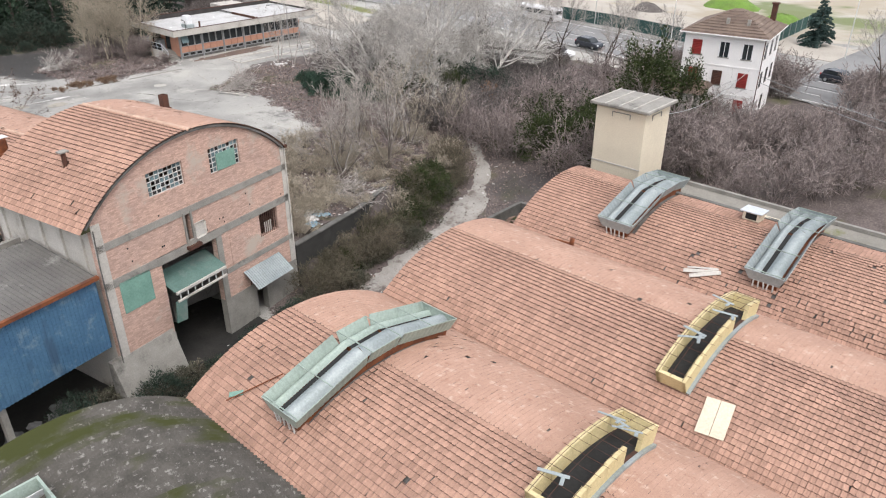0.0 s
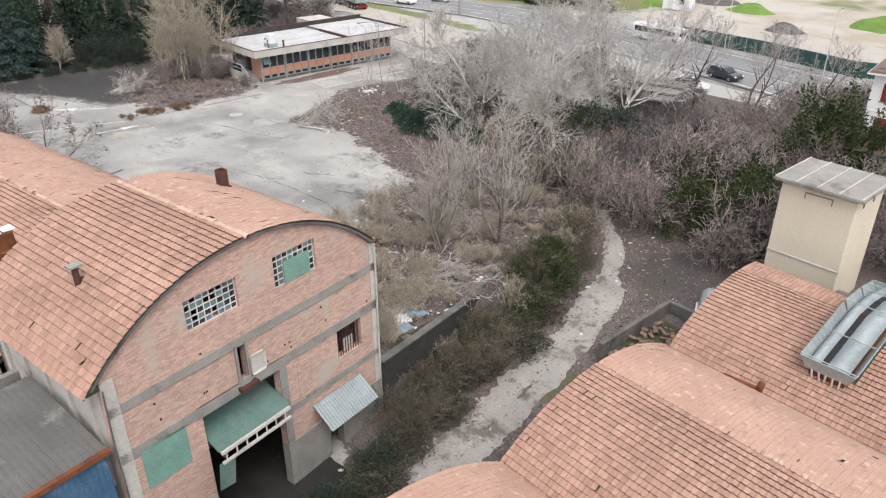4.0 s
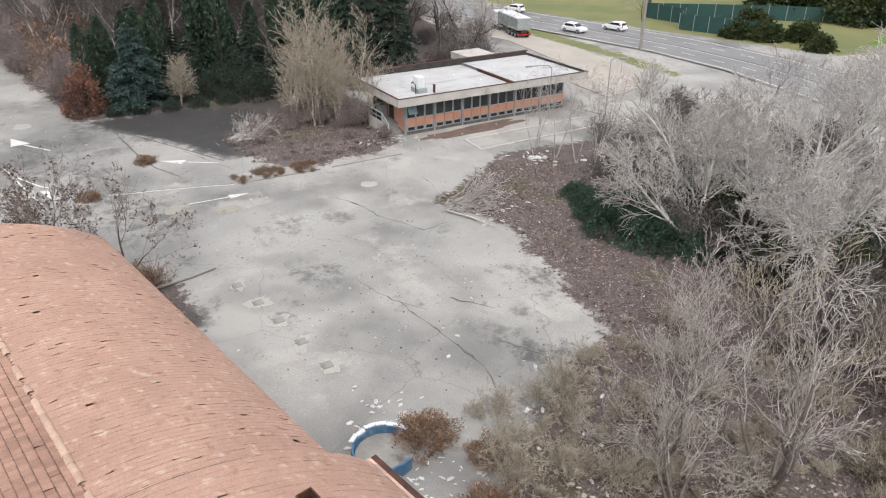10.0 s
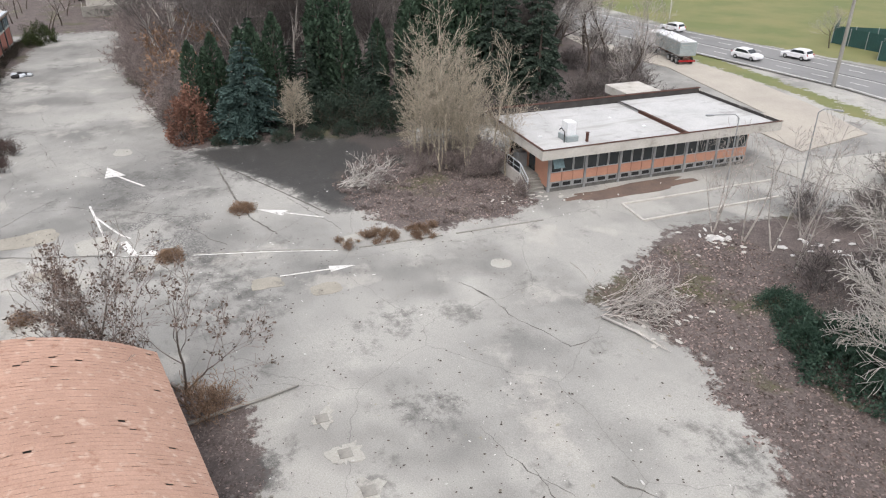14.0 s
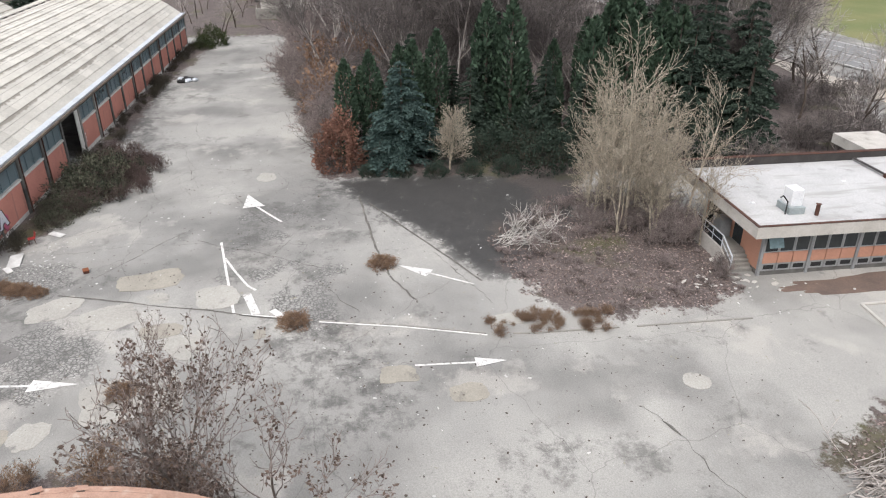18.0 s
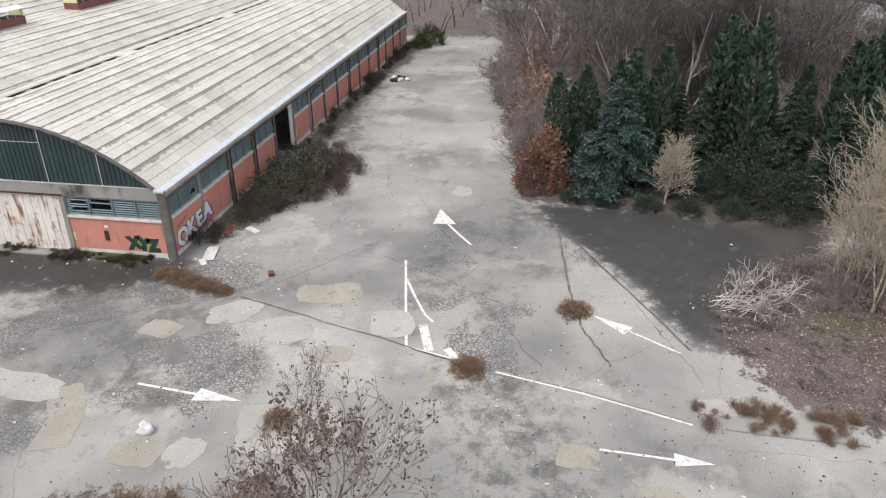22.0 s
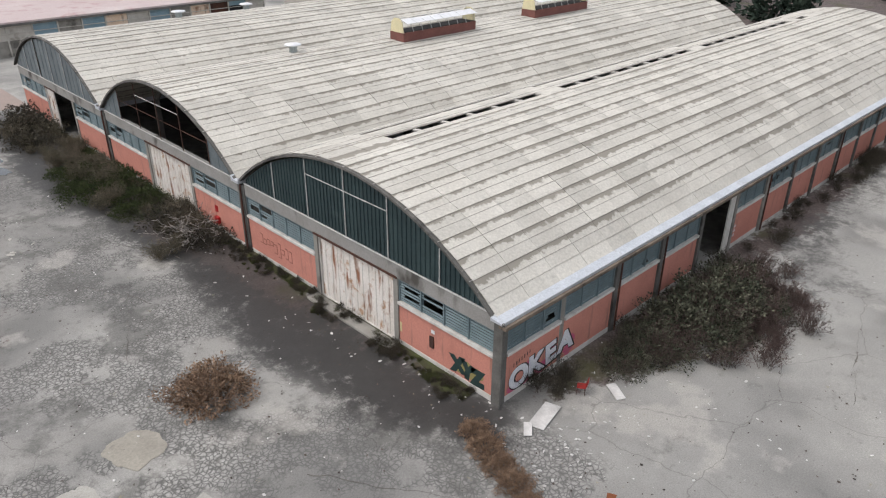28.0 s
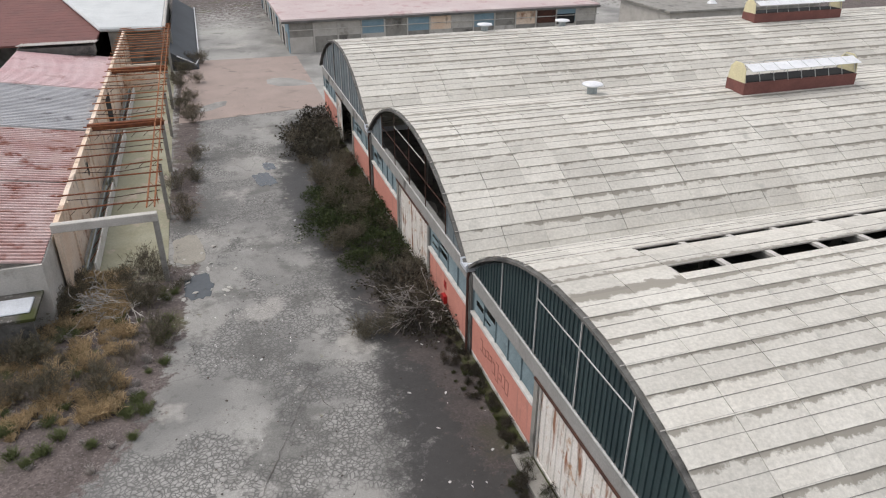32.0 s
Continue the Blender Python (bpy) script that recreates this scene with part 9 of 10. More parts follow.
part("tarpaulin", bevelled(boxes((0.35, 8.5, -1.15, 1.15, 3.1, 3.22)), 0.05), M["plastic_white"], tr, "pale tarpaulin cover")
for i in range(7):
    for e in (-1, 1):
        part("side_rib", boxes((0.8 + 1.15 * i, 0.9 + 1.15 * i, e * 1.27 - 0.03, e * 1.27 + 0.03, 1.35, 3.05)), M["galv"], tr)
part("chassis", boxes((0.3, 11.2, -0.5, 0.5, 0.8, 1.25)), M["rust_dark"], tr)
part("cab", bevelled(boxes((9.2, 11.3, -1.2, 1.2, 0.7, 3.0)), 0.12), M["car_white"], tr)
part("windscreen", boxes((11.3, 11.33, -1.05, 1.05, 1.8, 2.7)), M["glass_dark"], tr)
part("rear_bar", boxes((0.2, 0.3, -1.2, 1.2, 0.5, 0.75)), M["lamp_red"], tr)
wheels(tr, [(x, y) for x in (1.2, 2.5, 3.8, 8.8, 10.6) for y in (-1.0, 1.0)], 0.5, 0.3)

# coach standing on the road
co = thing("coach", "white coach with dark windows on the road", "bus", pose(-73.0, 105.4, 0.1, 0, 0, 174) @ Matrix.Diagonal((0.72, 0.8, 0.72, 1)))
cb = bmesh.new()
add_prism(cb, [(-1.25, 0.4), (1.25, 0.4), (1.25, 2.9), (1.05, 3.25), (-1.05, 3.25), (-1.25, 2.9)], "x", -6.0, 6.0)
part("coach_body", bevelled(cb, 0.06), M["car_white"], co)
for e in (-1, 1):
    part("window_band", boxes((-5.0, 5.4, e * 1.26 - 0.015, e * 1.26 + 0.015, 1.75, 2.75)), M["glass_dark"], co)
    part("engine_grille", boxes((-5.6, -4.6, e * 1.26 - 0.015, e * 1.26 + 0.015, 0.6, 1.3)), M["dark"], co)
part("rear_window", boxes((-6.03, -6.0, -1.0, 1.0, 1.9, 2.7)), M["glass_dark"], co)
part("windscreen", boxes((6.0, 6.03, -1.1, 1.1, 1.3, 2.9)), M["glass_dark"], co)
wheels(co, ((3.6, -1.1), (3.6, 1.1), (-3.0, -1.1), (-3.0, 1.1)), 0.5, 0.3)


def post(x, y, h, r, label, arm=0.0, turn=0.0, material=None, z=0.0):
    t = thing("lamp_post", label, "post", pose(x, y, z, 0, 0, turn), "posts")
    part("shaft", tube([(0, 0, -0.2), (0, 0, h)], [r, r * 0.6], 8), material or M["concrete"], t)
    if arm:
        part("arm", tube([(0, 0, h), (0.4, 0, h + 0.35), (arm, 0, h + 0.4)], 0.05, 6), M["chrome_grey"], t)
        part("lamp_head", bevelled(boxes((arm - 0.1, arm + 0.6, -0.14, 0.14, h + 0.32, h + 0.46)), 0.03), M["chrome_grey"], t)


post(-110.0, 98.6, 15.0, 0.26, "tall grey concrete power pole by the road")
post(-159.6, 110.2, 8.0, 0.09, "thin pale post on the grass", 0, 0, M["steel_white"])
post(-88.6, 64.6, 5.4, 0.07, "grey lamp post with a bent arm", 2.4, -100, M["chrome_grey"])
post(-25.4, 110.0, 8.5, 0.09, "pale street lamp by the branch road", 1.2, 200, M["steel_white"])
post(-46.5, 100.8, 8.0, 0.08, "thin pale street lamp on the road's edge", 1.0, 90, M["steel_white"])
post(-64.0, 108.8, 8.0, 0.08, "thin pale street lamp by the hoarding", 1.0, -90, M["steel_white"])
post(-86.2, 70.4, 6.0, 0.07, "thin grey lamp post beyond the office", 1.2, 30, M["chrome_grey"])
# site cabin, heaps and far fields
cabn = thing("site_cabin", "white site cabin on bare ground", "cabin", pose(-87.2, 133.2, 0, 0, 0, 10))
part("cabin_body", bevelled(boxes((-2.6, 2.6, -1.3, 1.3, 0.1, 2.6)), 0.05), M["plastic_white"], cabn)
part("window", boxes((0.6, 1.6, -1.33, -1.3, 1.2, 2.1)), M["glass_dark"], cabn)


def heap(x, y, rx, ry, h, seed, material, label):
    vs, fs = [], []
    n, m = 22, 7
    q = random.Random(seed)
    for j in range(m + 1):
        k = j / m
        for i in range(n):
            a = 2 * math.pi * i / n
            w = 1 + 0.2 * noise.noise((math.cos(a) * 2 + seed, math.sin(a) * 2, k * 2))
            vs.append((x + rx * w * (1 - k) * math.cos(a), y + ry * w * (1 - k) * math.sin(a), -0.1 + h * math.sin(k * 1.5) * w + q.uniform(-0.04, 0.04) * h))
    for j in range(m):
        for i in range(n):
            fs.append((j * n + i, j * n + (i + 1) % n, (j + 1) * n + (i + 1) % n, (j + 1) * n + i))
    ob = hang("earth_mound", raw("earth_mound", vs, fs), material, None, "", True)
    tagged(ob, label, "heap")


M["grass_heap"] = mat("bright green grass", (0.15, 0.26, 0.05), (0.12, 0.19, 0.045), 0.7, 0.95, 0.5, 8)
M["rubble"] = mat("dark rubble", (0.14, 0.125, 0.115), (0.09, 0.08, 0.075), 1.2, 0.95, 0.6, 6)
heap(-54, 141, 5.5, 4, 2.2, 1, M["grass_heap"], "grass-grown earth heap on the site")
heap(-41, 130, 4.5, 3.5, 1.8, 2, M["grass_heap"], "bright grass-grown earth heap")
heap(-64, 127, 3.5, 2.5, 1.5, 3, M["rubble"], "dark heap of rubble")
heap(-87, 146, 5, 4, 1.8, 4, M["rubble"], "brown earth heap on the field")
heap(-77, 141, 4.5, 3, 1.6, 5, M["grass_heap"], "green heap beside the site road")
heap(-93, 134, 3.0, 2.2, 1.4, 6, M["grass_heap"], "small green heap by the cabin")
plant(bush("round_shrub", "round dark green garden shrub", 120, 3.4, 3.6, M["leaf_ivy"], 4200, 0.42), [(-109.5, 119.6, 0, 0.7), (-105.5, 121.6, 60, 0.7), (-113.0, 127.0, 120, 0.9), (-102.0, 126.0, 200, 0.8), (-96.0, 121.5, 33, 0.6), (-120.0, 148.0, 10, 2.0), (-108.0, 152.0, 70, 2.0), (-128.0, 156.0, 100, 2.1)], "garden shrubs")
plant(conifer("blue_conifer", "bluish conifer beside the branch road", 121, 7.0, 2.6, M["leaf_spruce"], "tiers"), [(-31.2, 116.5, 0, 1.0)], "conifers")
# distant belts of trees
plant(bush("far_tree", "dark distant tree crown", 122, 6.0, 9.0, M["leaf_dark"], 1500, 1.1, M["bark_dark"]), [(rw.uniform(-330, -190), rw.uniform(112, 260), 40 * i, rw.uniform(0.8, 1.3)) for i in range(26)] + [(rw.uniform(-330, -215), rw.uniform(-60, 100), 40 * i, rw.uniform(0.8, 1.3)) for i in range(40)] + [(rw.uniform(-180, -60), rw.uniform(190, 260), 30 * i, rw.uniform(0.8, 1.2)) for i in range(22)], "distant trees")


# ---- the roofless shed with rusty trusses ----
ruin = thing("roofless_shed", "roofless shed with rusty roof trusses and a peeling wall", "ruin", pose(-78.1, -37.0, 0))
M["peeling"] = mat("peeling cream plaster", (0.70, 0.53, 0.39), (0.74, 0.63, 0.52), 0.3, 0.92, 0.25, 8, stain=(0.34, 0.19, 0.12), stain_scale=0.45, stain_at=0.56, streak=((0.16, 0.12, 0.095), (0.8, 0.8, 0.35), 0.6))
RX = -5.3
M["rust_bright"] = mat("orange rusted steel", (0.34, 0.14, 0.06), (0.22, 0.09, 0.045), 1.6, 0.9, 0.2, 14)
part("long_wall", boxes((0.0, 0.3, -63, 0.0, 0.0, 4.6)), M["peeling"], ruin, "peeling cream plaster wall")
for y in (-0.05, -19.4, -38.6, -62.4):
    part("portal_beam", bevelled(boxes((RX - 0.15, 0.35, y - 0.22, y + 0.22, 4.2, 4.72)), 0.03), M["concrete_pale"] if y > -10 else M["rust"], ruin)
    part("outer_post", bevelled(boxes((RX - 0.16, RX + 0.16, y - 0.16, y + 0.16, 0, 4.2)), 0.02), M["concrete"], ruin)
for y in (-9.5, -29.0, -50.5):
    part("outer_post", bevelled(boxes((RX - 0.14, RX + 0.14, y - 0.14, y + 0.14, 0, 4.3)), 0.02), M["concrete"], ruin)
# rusty purlins across, in trusses of two chords with webbing
k = 0
yy = -2.0
while yy > -62:
    y = yy + rng.uniform(-0.2, 0.2)
    sag = rng.uniform(-0.12, 0.05)
    z = 4.75 + (0.2 if yy < -38 else 0)
    tr_ = part("purlin", tube([(RX - 0.3, y, z), (RX / 2, y + rng.uniform(-0.1, 0.1), z + sag), (0.5, y, z)], 0.055, 5), M["rust_bright"] if yy < -19 else M["rust"], ruin, "rusty steel purlin")
    lo = k % 2 and part("lower_rod", tube([(RX - 0.2, y, z - 0.32), (RX / 2, y, z - 0.45 + sag), (0.2, y, z - 0.32)], 0.03, 4), M["rust_dark"], ruin)
    if k % 3 == 0:
        for i in range(6):
            x0, x1 = RX + (-RX) * i / 6, RX + (-RX) * (i + 0.5) / 6
            part("web_rod", tube([(x0, y, z), (x1, y, z - 0.4)], 0.018, 4), M["rust_dark"], ruin)
    yy -= 2.35 if yy > -40 else 1.5
    k += 1
for x in (RX, RX + 0.45):
    part("side_girder", tube([(x, -1, 4.7), (x, -62, 4.75)], 0.06, 5), M["rust_bright"], ruin, "rusty long girder")
for i in range(24):
    y = -1.5 - 2.5 * i
    part("girder_web", tube([(RX, y, 4.7), (RX + 0.45, y - 1.2, 4.72)], 0.025, 4), M["rust"], ruin)
    if i % 2:
        part("girder_web", tube([(RX, y, 4.7), (RX + 0.05, y, 3.6)], 0.025, 4), M["rust"], ruin)
for i in range(9):
    y = -4 - 6.2 * i
    part("wall_pier", bevelled(boxes((-0.12, 0.0, y, y + 0.3, 0, 4.5)), 0.02), M["peeling"], ruin)
part("wall_gap", boxes((-0.012, 0.0, -13.8, -13.2, 2.6, 3.6)), M["dark"], ruin)
part("wall_gap", boxes((-0.012, 0.0, -33, -29.5, 1.0, 3.8)), M["dark"], ruin)
# fallen trough of cladding along the wall, inner low walls
for a, b in ((-2, -16), (-17, -30), (-33, -46)):
    part("fallen_cladding", boxes((-1.15, -1.05, b, a, 0, 0.9)), M["white_sill"], ruin, "fallen pale cladding strip")
    part("fallen_cladding", boxes((-0.65, -0.55, b, a, 0, 0.7)), M["galv"], ruin)
    for i in range(7):
        part("brace", tube([(-1.1, b + (a - b) * i / 7, 0.9), (-0.6, b + (a - b) * (i + 0.5) / 7, 0.5)], 0.04, 4), M["rust"], ruin)
part("back_wall", boxes((RX, 0.0, -63.2, -62.9, 0, 4.2)), M["peeling"], ruin)
part("cross_wall", boxes((RX + 1.5, 0.0, -47.6, -47.3, 0, 3.0)), M["peeling"], ruin)
# ---- sheds with corrugated roofs beside the ruin ----
sheds = thing("corrugated_sheds", "row of sheds with rusty pink and grey corrugated roofs", "shed", pose(-77.7, -33.6, 0))
M["roof_rust"] = mat("rusty pink corrugated sheet", (0.42, 0.27, 0.245), (0.55, 0.44, 0.42), 0.35, 0.85, 0.2, 8, stain=(0.24, 0.105, 0.08), stain_scale=0.5, stain_at=0.54, streak=((0.24, 0.12, 0.085), (0.5, 2.2, 2), 0.6))
M["roof_pink"] = mat("pale pink corrugated sheet", (0.62, 0.43, 0.43), (0.70, 0.57, 0.56), 0.25, 0.8, 0.2, 8, stain=(0.40, 0.24, 0.22), stain_at=0.58)
M["roof_grey"] = mat("grey corrugated cement sheet", (0.46, 0.46, 0.465), (0.36, 0.36, 0.365), 0.3, 0.9, 0.2, 8, stain=(0.18, 0.175, 0.175), stain_at=0.57)


def corrugated(y0, y1, x0, x1, z0, z1, mm, label):
    """Waves run down the slope, away from the ruin."""
    w = ribbed(0, y1 - y0, 0, lambda y: math.hypot(x1 - x0, z1 - z0), 0.42, 0.0, 0.11)
    w.transform(Matrix(((0, 0, 1, 0), (0, 1, 0, 0), (1, 0, 0, 0), (0, 0, 0, 1))))
    w.transform(pose(x0, y0, z0, 0, -math.degrees(math.atan2(z1 - z0, x1 - x0)), 0))
    part("corrugated_roof", w, mm, sheds, label)


for y0, y1, mm, lb in ((-12, -0.2, "roof_rust", "rusty pink corrugated roof"), (-23.5, -12.2, "roof_rust", "rust-streaked corrugated roof"), (-36.5, -23.8, "roof_grey", "grey corrugated roof"), (-51, -36.8, "roof_pink", "pale pink corrugated roof")):
    corrugated(y0, y1, 0.1, 9.5, 3.9, 5.4, M[mm], lb)
    part("wall", boxes((0.05, 0.3, y0, y1, 0, 3.85)), M["concrete_pale"], sheds)
for z, mm in ((5.5, "roof_pink"),):
    mon = part("ridge_monitor", boxes((1.8, 9.5, -51.5, -50.0, 4.6, 5.6)), M["concrete_dark"], sheds)
    top = ribbed(0, 7.9, 0, lambda y: 3.2, 0.3, 0.0, 0.05)
    top.transform(Matrix(((0, 1, 0, 0), (0, 0, 1, 0), (1, 0, 0, 0), (0, 0, 0, 1))))
    top.transform(pose(1.6, -53.0, 5.6, 6, 0, 0))
    part("monitor_roof", top, M["concrete_pale"], mon, "pale corrugated monitor roof")
part("end_wall", boxes((0.05, 12, -0.2, 0.0, 0, 3.9)), M["concrete_pale"], sheds)
part("lower_lean_to", bevelled(boxes((0.3, 8, 0.05, 3.0, 2.2, 2.4)), 0.02), M["moss_sheet"], sheds)
part("lean_to_wall", boxes((0.5, 8, 2.6, 2.8, 0, 2.2)), M["concrete_dark"], sheds)
part("blue_tarpaulin", bevelled(boxes((0.6, 3.4, 0.8, 2.4, 2.4, 2.5)), 0.04), M["gutter"], sheds, "pale blue sheet on the lean-to")
# ---- red-roofed block, pale block and screened slope farther along the lane ----
redb = thing("red_roof_block", "block with a dark red sheet roof", "building", pose(-68, -112, 0))
part("wall", boxes((-5, 18, -36, 14, 0, 3.9)), M["concrete_dark"], redb)
M["red_roof"] = mat("dark red sheet roof", (0.17, 0.07, 0.06), (0.13, 0.058, 0.05), 0.3, 0.8, 0.2, 8, stain=(0.21, 0.11, 0.09), stain_at=0.6)
for i in range(26):
    y0 = 20.0 - 2.2 * i
    xr = -7.0 + max(0.0, (13.0 - y0)) * 0.30
    part("roof_strip", boxes((xr, 19.0, y0 - 2.2, y0 - 0.06, 4.2, 4.45)), M["red_roof"], redb)
pale = thing("pale_block", "pale grey block with a smooth curved roof", "building", pose(-80.0, -112, 0))
part("wall", boxes((-2.4, 4.0, -36, 14, 0, 4.4)), M["concrete"], pale)
bm = bmesh.new()
add_prism(bm, [(-2.8, 16.0), (5.0, 14.6), (12.4, -12.0), (19.5, -38.0), (-2.8, -38.0)], "z", 4.5, 5.1)
part("pale_roof", bevelled(bm, 0.2), mat("pale grey membrane roof", (0.56, 0.58, 0.57), (0.48, 0.50, 0.495), 0.3, 0.8, 0.1, 7, stain=(0.40, 0.41, 0.40), stain_at=0.6), pale, "smooth pale grey roof")
part("pipe_edge", tube([(-2.9, 16.2, 5.0), (-2.9, -30, 5.0)], 0.2, 8), M["concrete_pale"], pale)
scr = thing("screened_slope", "dark membrane apron edged with a white pipe", "apron", pose(-84.6, -115, 0))
sl = bmesh.new()
add_prism(sl, [(-1.9, 0.2), (1.4, 2.4), (1.4, 0.0), (-1.9, 0.0)], "y", -25, 22)
part("membrane", sl, mat("dark grey membrane", (0.07, 0.078, 0.085), (0.055, 0.06, 0.066), 0.3, 0.7, 0.2, 6), scr)
part("white_pipe", tube([(-2.0, -25, 0.5), (-2.0, 18, 0.5), (-1.6, 21.5, 0.6), (0.6, 22.2, 1.9)], 0.08, 8), M["plastic_white"], scr, "", True)
for y in (-20, -10, 0, 10, 18):
    part("pipe_prop", tube([(-2.0, y, 0), (-2.0, y, 0.5)], 0.05, 6), M["plastic_white"], scr)
# ---- long patchwork building behind the hall ----
back = thing("patchwork_building", "long low building with patched panel walls and a pink roof", "building", pose(-99.0, -98.6, 0))
part("roof", bevelled(boxes((-48, 1.0, -46, 0.6, 4.4, 4.75)), 0.05), mat("faded pinkish roof", (0.46, 0.37, 0.36), (0.52, 0.45, 0.43), 0.12, 0.85, 0.1, 7, stain=(0.40, 0.28, 0.27), stain_at=0.55), back, "faded pinkish flat roof")
part("eaves_board", boxes((-48, 1.05, 0.6, 0.75, 4.2, 4.5)), M["concrete_dark"], back)
M["panel_blue"] = mat("faded blue panel", (0.19, 0.30, 0.36), (0.25, 0.34, 0.39), 0.6, 0.8, 0.1, 8)
names = ["concrete", "concrete_pale", "concrete_pale", "panel_blue", "concrete", "panel_blue", "peeling", "concrete_pale", "panel_blue", "concrete", "peeling", "rust_dark", "panel_blue", "concrete_pale"]
for i in range(14):
    x = -3.4 * (i + 1)
    part("wall_panel", boxes((x + 0.08, x + 3.32, -0.1, 0.1, 2.2, 4.3)), M[names[i]], back)
    part("lower_wall", boxes((x + 0.0, x + 3.4, -0.12, 0.08, 0.0, 2.2)), M["concrete"] if i % 3 else M["concrete_pale"], back)
    part("pilaster", boxes((x - 0.1, x + 0.1, 0.1, 0.25, 0, 4.3)), M["concrete_pale"], back)
part("rail", tube([(-48, 0.4, 3.2), (0, 0.4, 3.2)], 0.06, 6), M["concrete_pale"], back)
for i in range(10):
    y = -4.2 * (i + 1)
    part("side_panel", boxes((-0.1, 0.12, y + 0.1, y + 4.1, 0.0, 4.3)), M["concrete_pale"] if i % 3 else M["panel_blue"], back)
    part("side_door", boxes((0.12, 0.16, y + 1.0, y + 2.8, 0.0, 2.6)), M["dark"] if i % 2 else M["concrete"], back)
part("loading_bay", boxes((-44, -41, 0.11, 0.14, 1.9, 3.4)), M["dark"], back)
flat = thing("flat_block", "grey flat-roofed block behind the hall", "building", pose(-165, -92, 0))
part("wall", boxes((-14, 12, -10, 4, 0, 4.6)), M["concrete_pale"], flat)
part("roof", bevelled(boxes((-14.6, 12.6, -10.6, 4.6, 4.6, 4.95)), 0.05), M["concrete"], flat)
part("window", boxes((10.0, 11.0, 4.0, 4.03, 2.6, 3.8)), M["dark"], flat)
part("roof_vent", tube([(2, 0, 4.95), (2, 0, 5.5)], [0.8, 0.3], 12), M["plastic_white"], flat)
# ---- the yellow house at the end of the lane ----
yh = thing("lane_end_house", "pale yellow house behind a walled terrace", "house", pose(-203, 11.5, 0, 0, 0, 4))
part("house_wall", boxes((-8, 2, -4, 5, 0, 6.2)), M["concrete_pale"], yh)
part("terrace_wall", bevelled(boxes((4, 4.4, -5, 6, -0.1, 1.9)), 0.03), M["concrete"], yh)
part("terrace_deck", boxes((-0.5, 4.0, -5, 6, -0.1, 1.3)), M["concrete"], yh)
for i in range(9):
    part("terrace_rail", boxes((4.15, 4.25, -4.8 + 1.2 * i, -4.7 + 1.2 * i, 1.9, 2.7)), M["concrete_pale"], yh)
part("roof", bevelled(boxes((-8.6, 2.6, -4.6, 5.6, 6.2, 6.6)), 0.1), M["roof_brown"], yh)
for y in (-2.4, 0.2, 2.8):
    w_ = part("window", boxes((2.0, 2.05, y, y + 1.2, 3.4, 4.9)), M["glass_dark"], yh)
    part("sill", boxes((2.05, 2.2, y - 0.1, y + 1.3, 3.25, 3.4)), M["concrete"], w_)


# ---- writing on the hall ----
def letters(text, size, material, m, parent, name, label, extrude=0.006, squash=1.0, fat=0.0):
    cu = bpy.data.curves.new(name, "FONT")
    cu.body, cu.size, cu.extrude, cu.align_x, cu.align_y = text, size, extrude, "CENTER", "CENTER"
    cu.offset = fat
    tmp = bpy.data.objects.new(name, cu)
    scene.collection.objects.link(tmp)
    me = bpy.data.meshes.new_from_object(tmp)
    bpy.data.objects.remove(tmp)
    me.materials.clear()
    ob = hang(name, me, material, parent, label)
    ob.matrix_basis = m @ Matrix.Diagonal((squash, 1, 1, 1))
    return ob


M["spray_dark"] = mat("dark green spray paint", (0.03, 0.055, 0.05), (0.02, 0.04, 0.038), 2, 0.7, 0.0, 9)
M["spray_yellow"] = mat("olive yellow spray paint", (0.30, 0.27, 0.10), (0.26, 0.22, 0.09), 2, 0.7, 0.0, 9)
M["spray_white"] = mat("white spray paint", (0.72, 0.72, 0.74), (0.55, 0.58, 0.63), 1.5, 0.7, 0.0, 9)
M["spray_pink"] = mat("magenta spray paint", (0.50, 0.09, 0.18), (0.42, 0.12, 0.17), 2, 0.7, 0.0, 9)
M["spray_black"] = mat("black spray paint", (0.02, 0.02, 0.022), (0.03, 0.03, 0.03), 2, 0.7, 0.0, 9)
M["spray_brown"] = mat("brown spray paint", (0.22, 0.08, 0.06), (0.2, 0.075, 0.055), 2, 0.7, 0.0, 9)


def blotch(name, pts, material, parent, m):
    bm = bmesh.new()
    add_prism(bm, pts, "z", 0.0, 0.004)
    ob = part(name, bm, material, parent)
    ob.matrix_basis = m
    return ob


FRONT = Matrix(((0, 0, -1, 0), (-1, 0, 0, 0), (0, 1, 0, 0), (0, 0, 0, 1)))   # text plane on the front wall, read from outside
SIDE = Matrix(((1, 0, 0, 0), (0, 0, -1, 0), (0, 1, 0, 0), (0, 0, 0, 1)))     # text plane on the long wall
f0 = Matrix.Translation((0.0155, 2.05, 0.95)) @ FRONT
blotch("graffiti_ground", ragged(0, 0, 0.92, 0.44, -3, 5, 30, 0.2), M["spray_yellow"], hall, f0)
for i, (c, dz, tw) in enumerate((("X", 0.06, 8), ("Y", -0.02, -6), ("Z", -0.08, 4))):
    letters(c, 1.15, M["spray_dark"], Matrix.Translation((0.008, 2.8 - 0.68 * i, 0.88 + dz)) @ FRONT @ pose(0, 0, 0, 0, 0, tw), hall, "graffiti", "dark green painted letter " + c, 0.002, 0.95, 0.12)
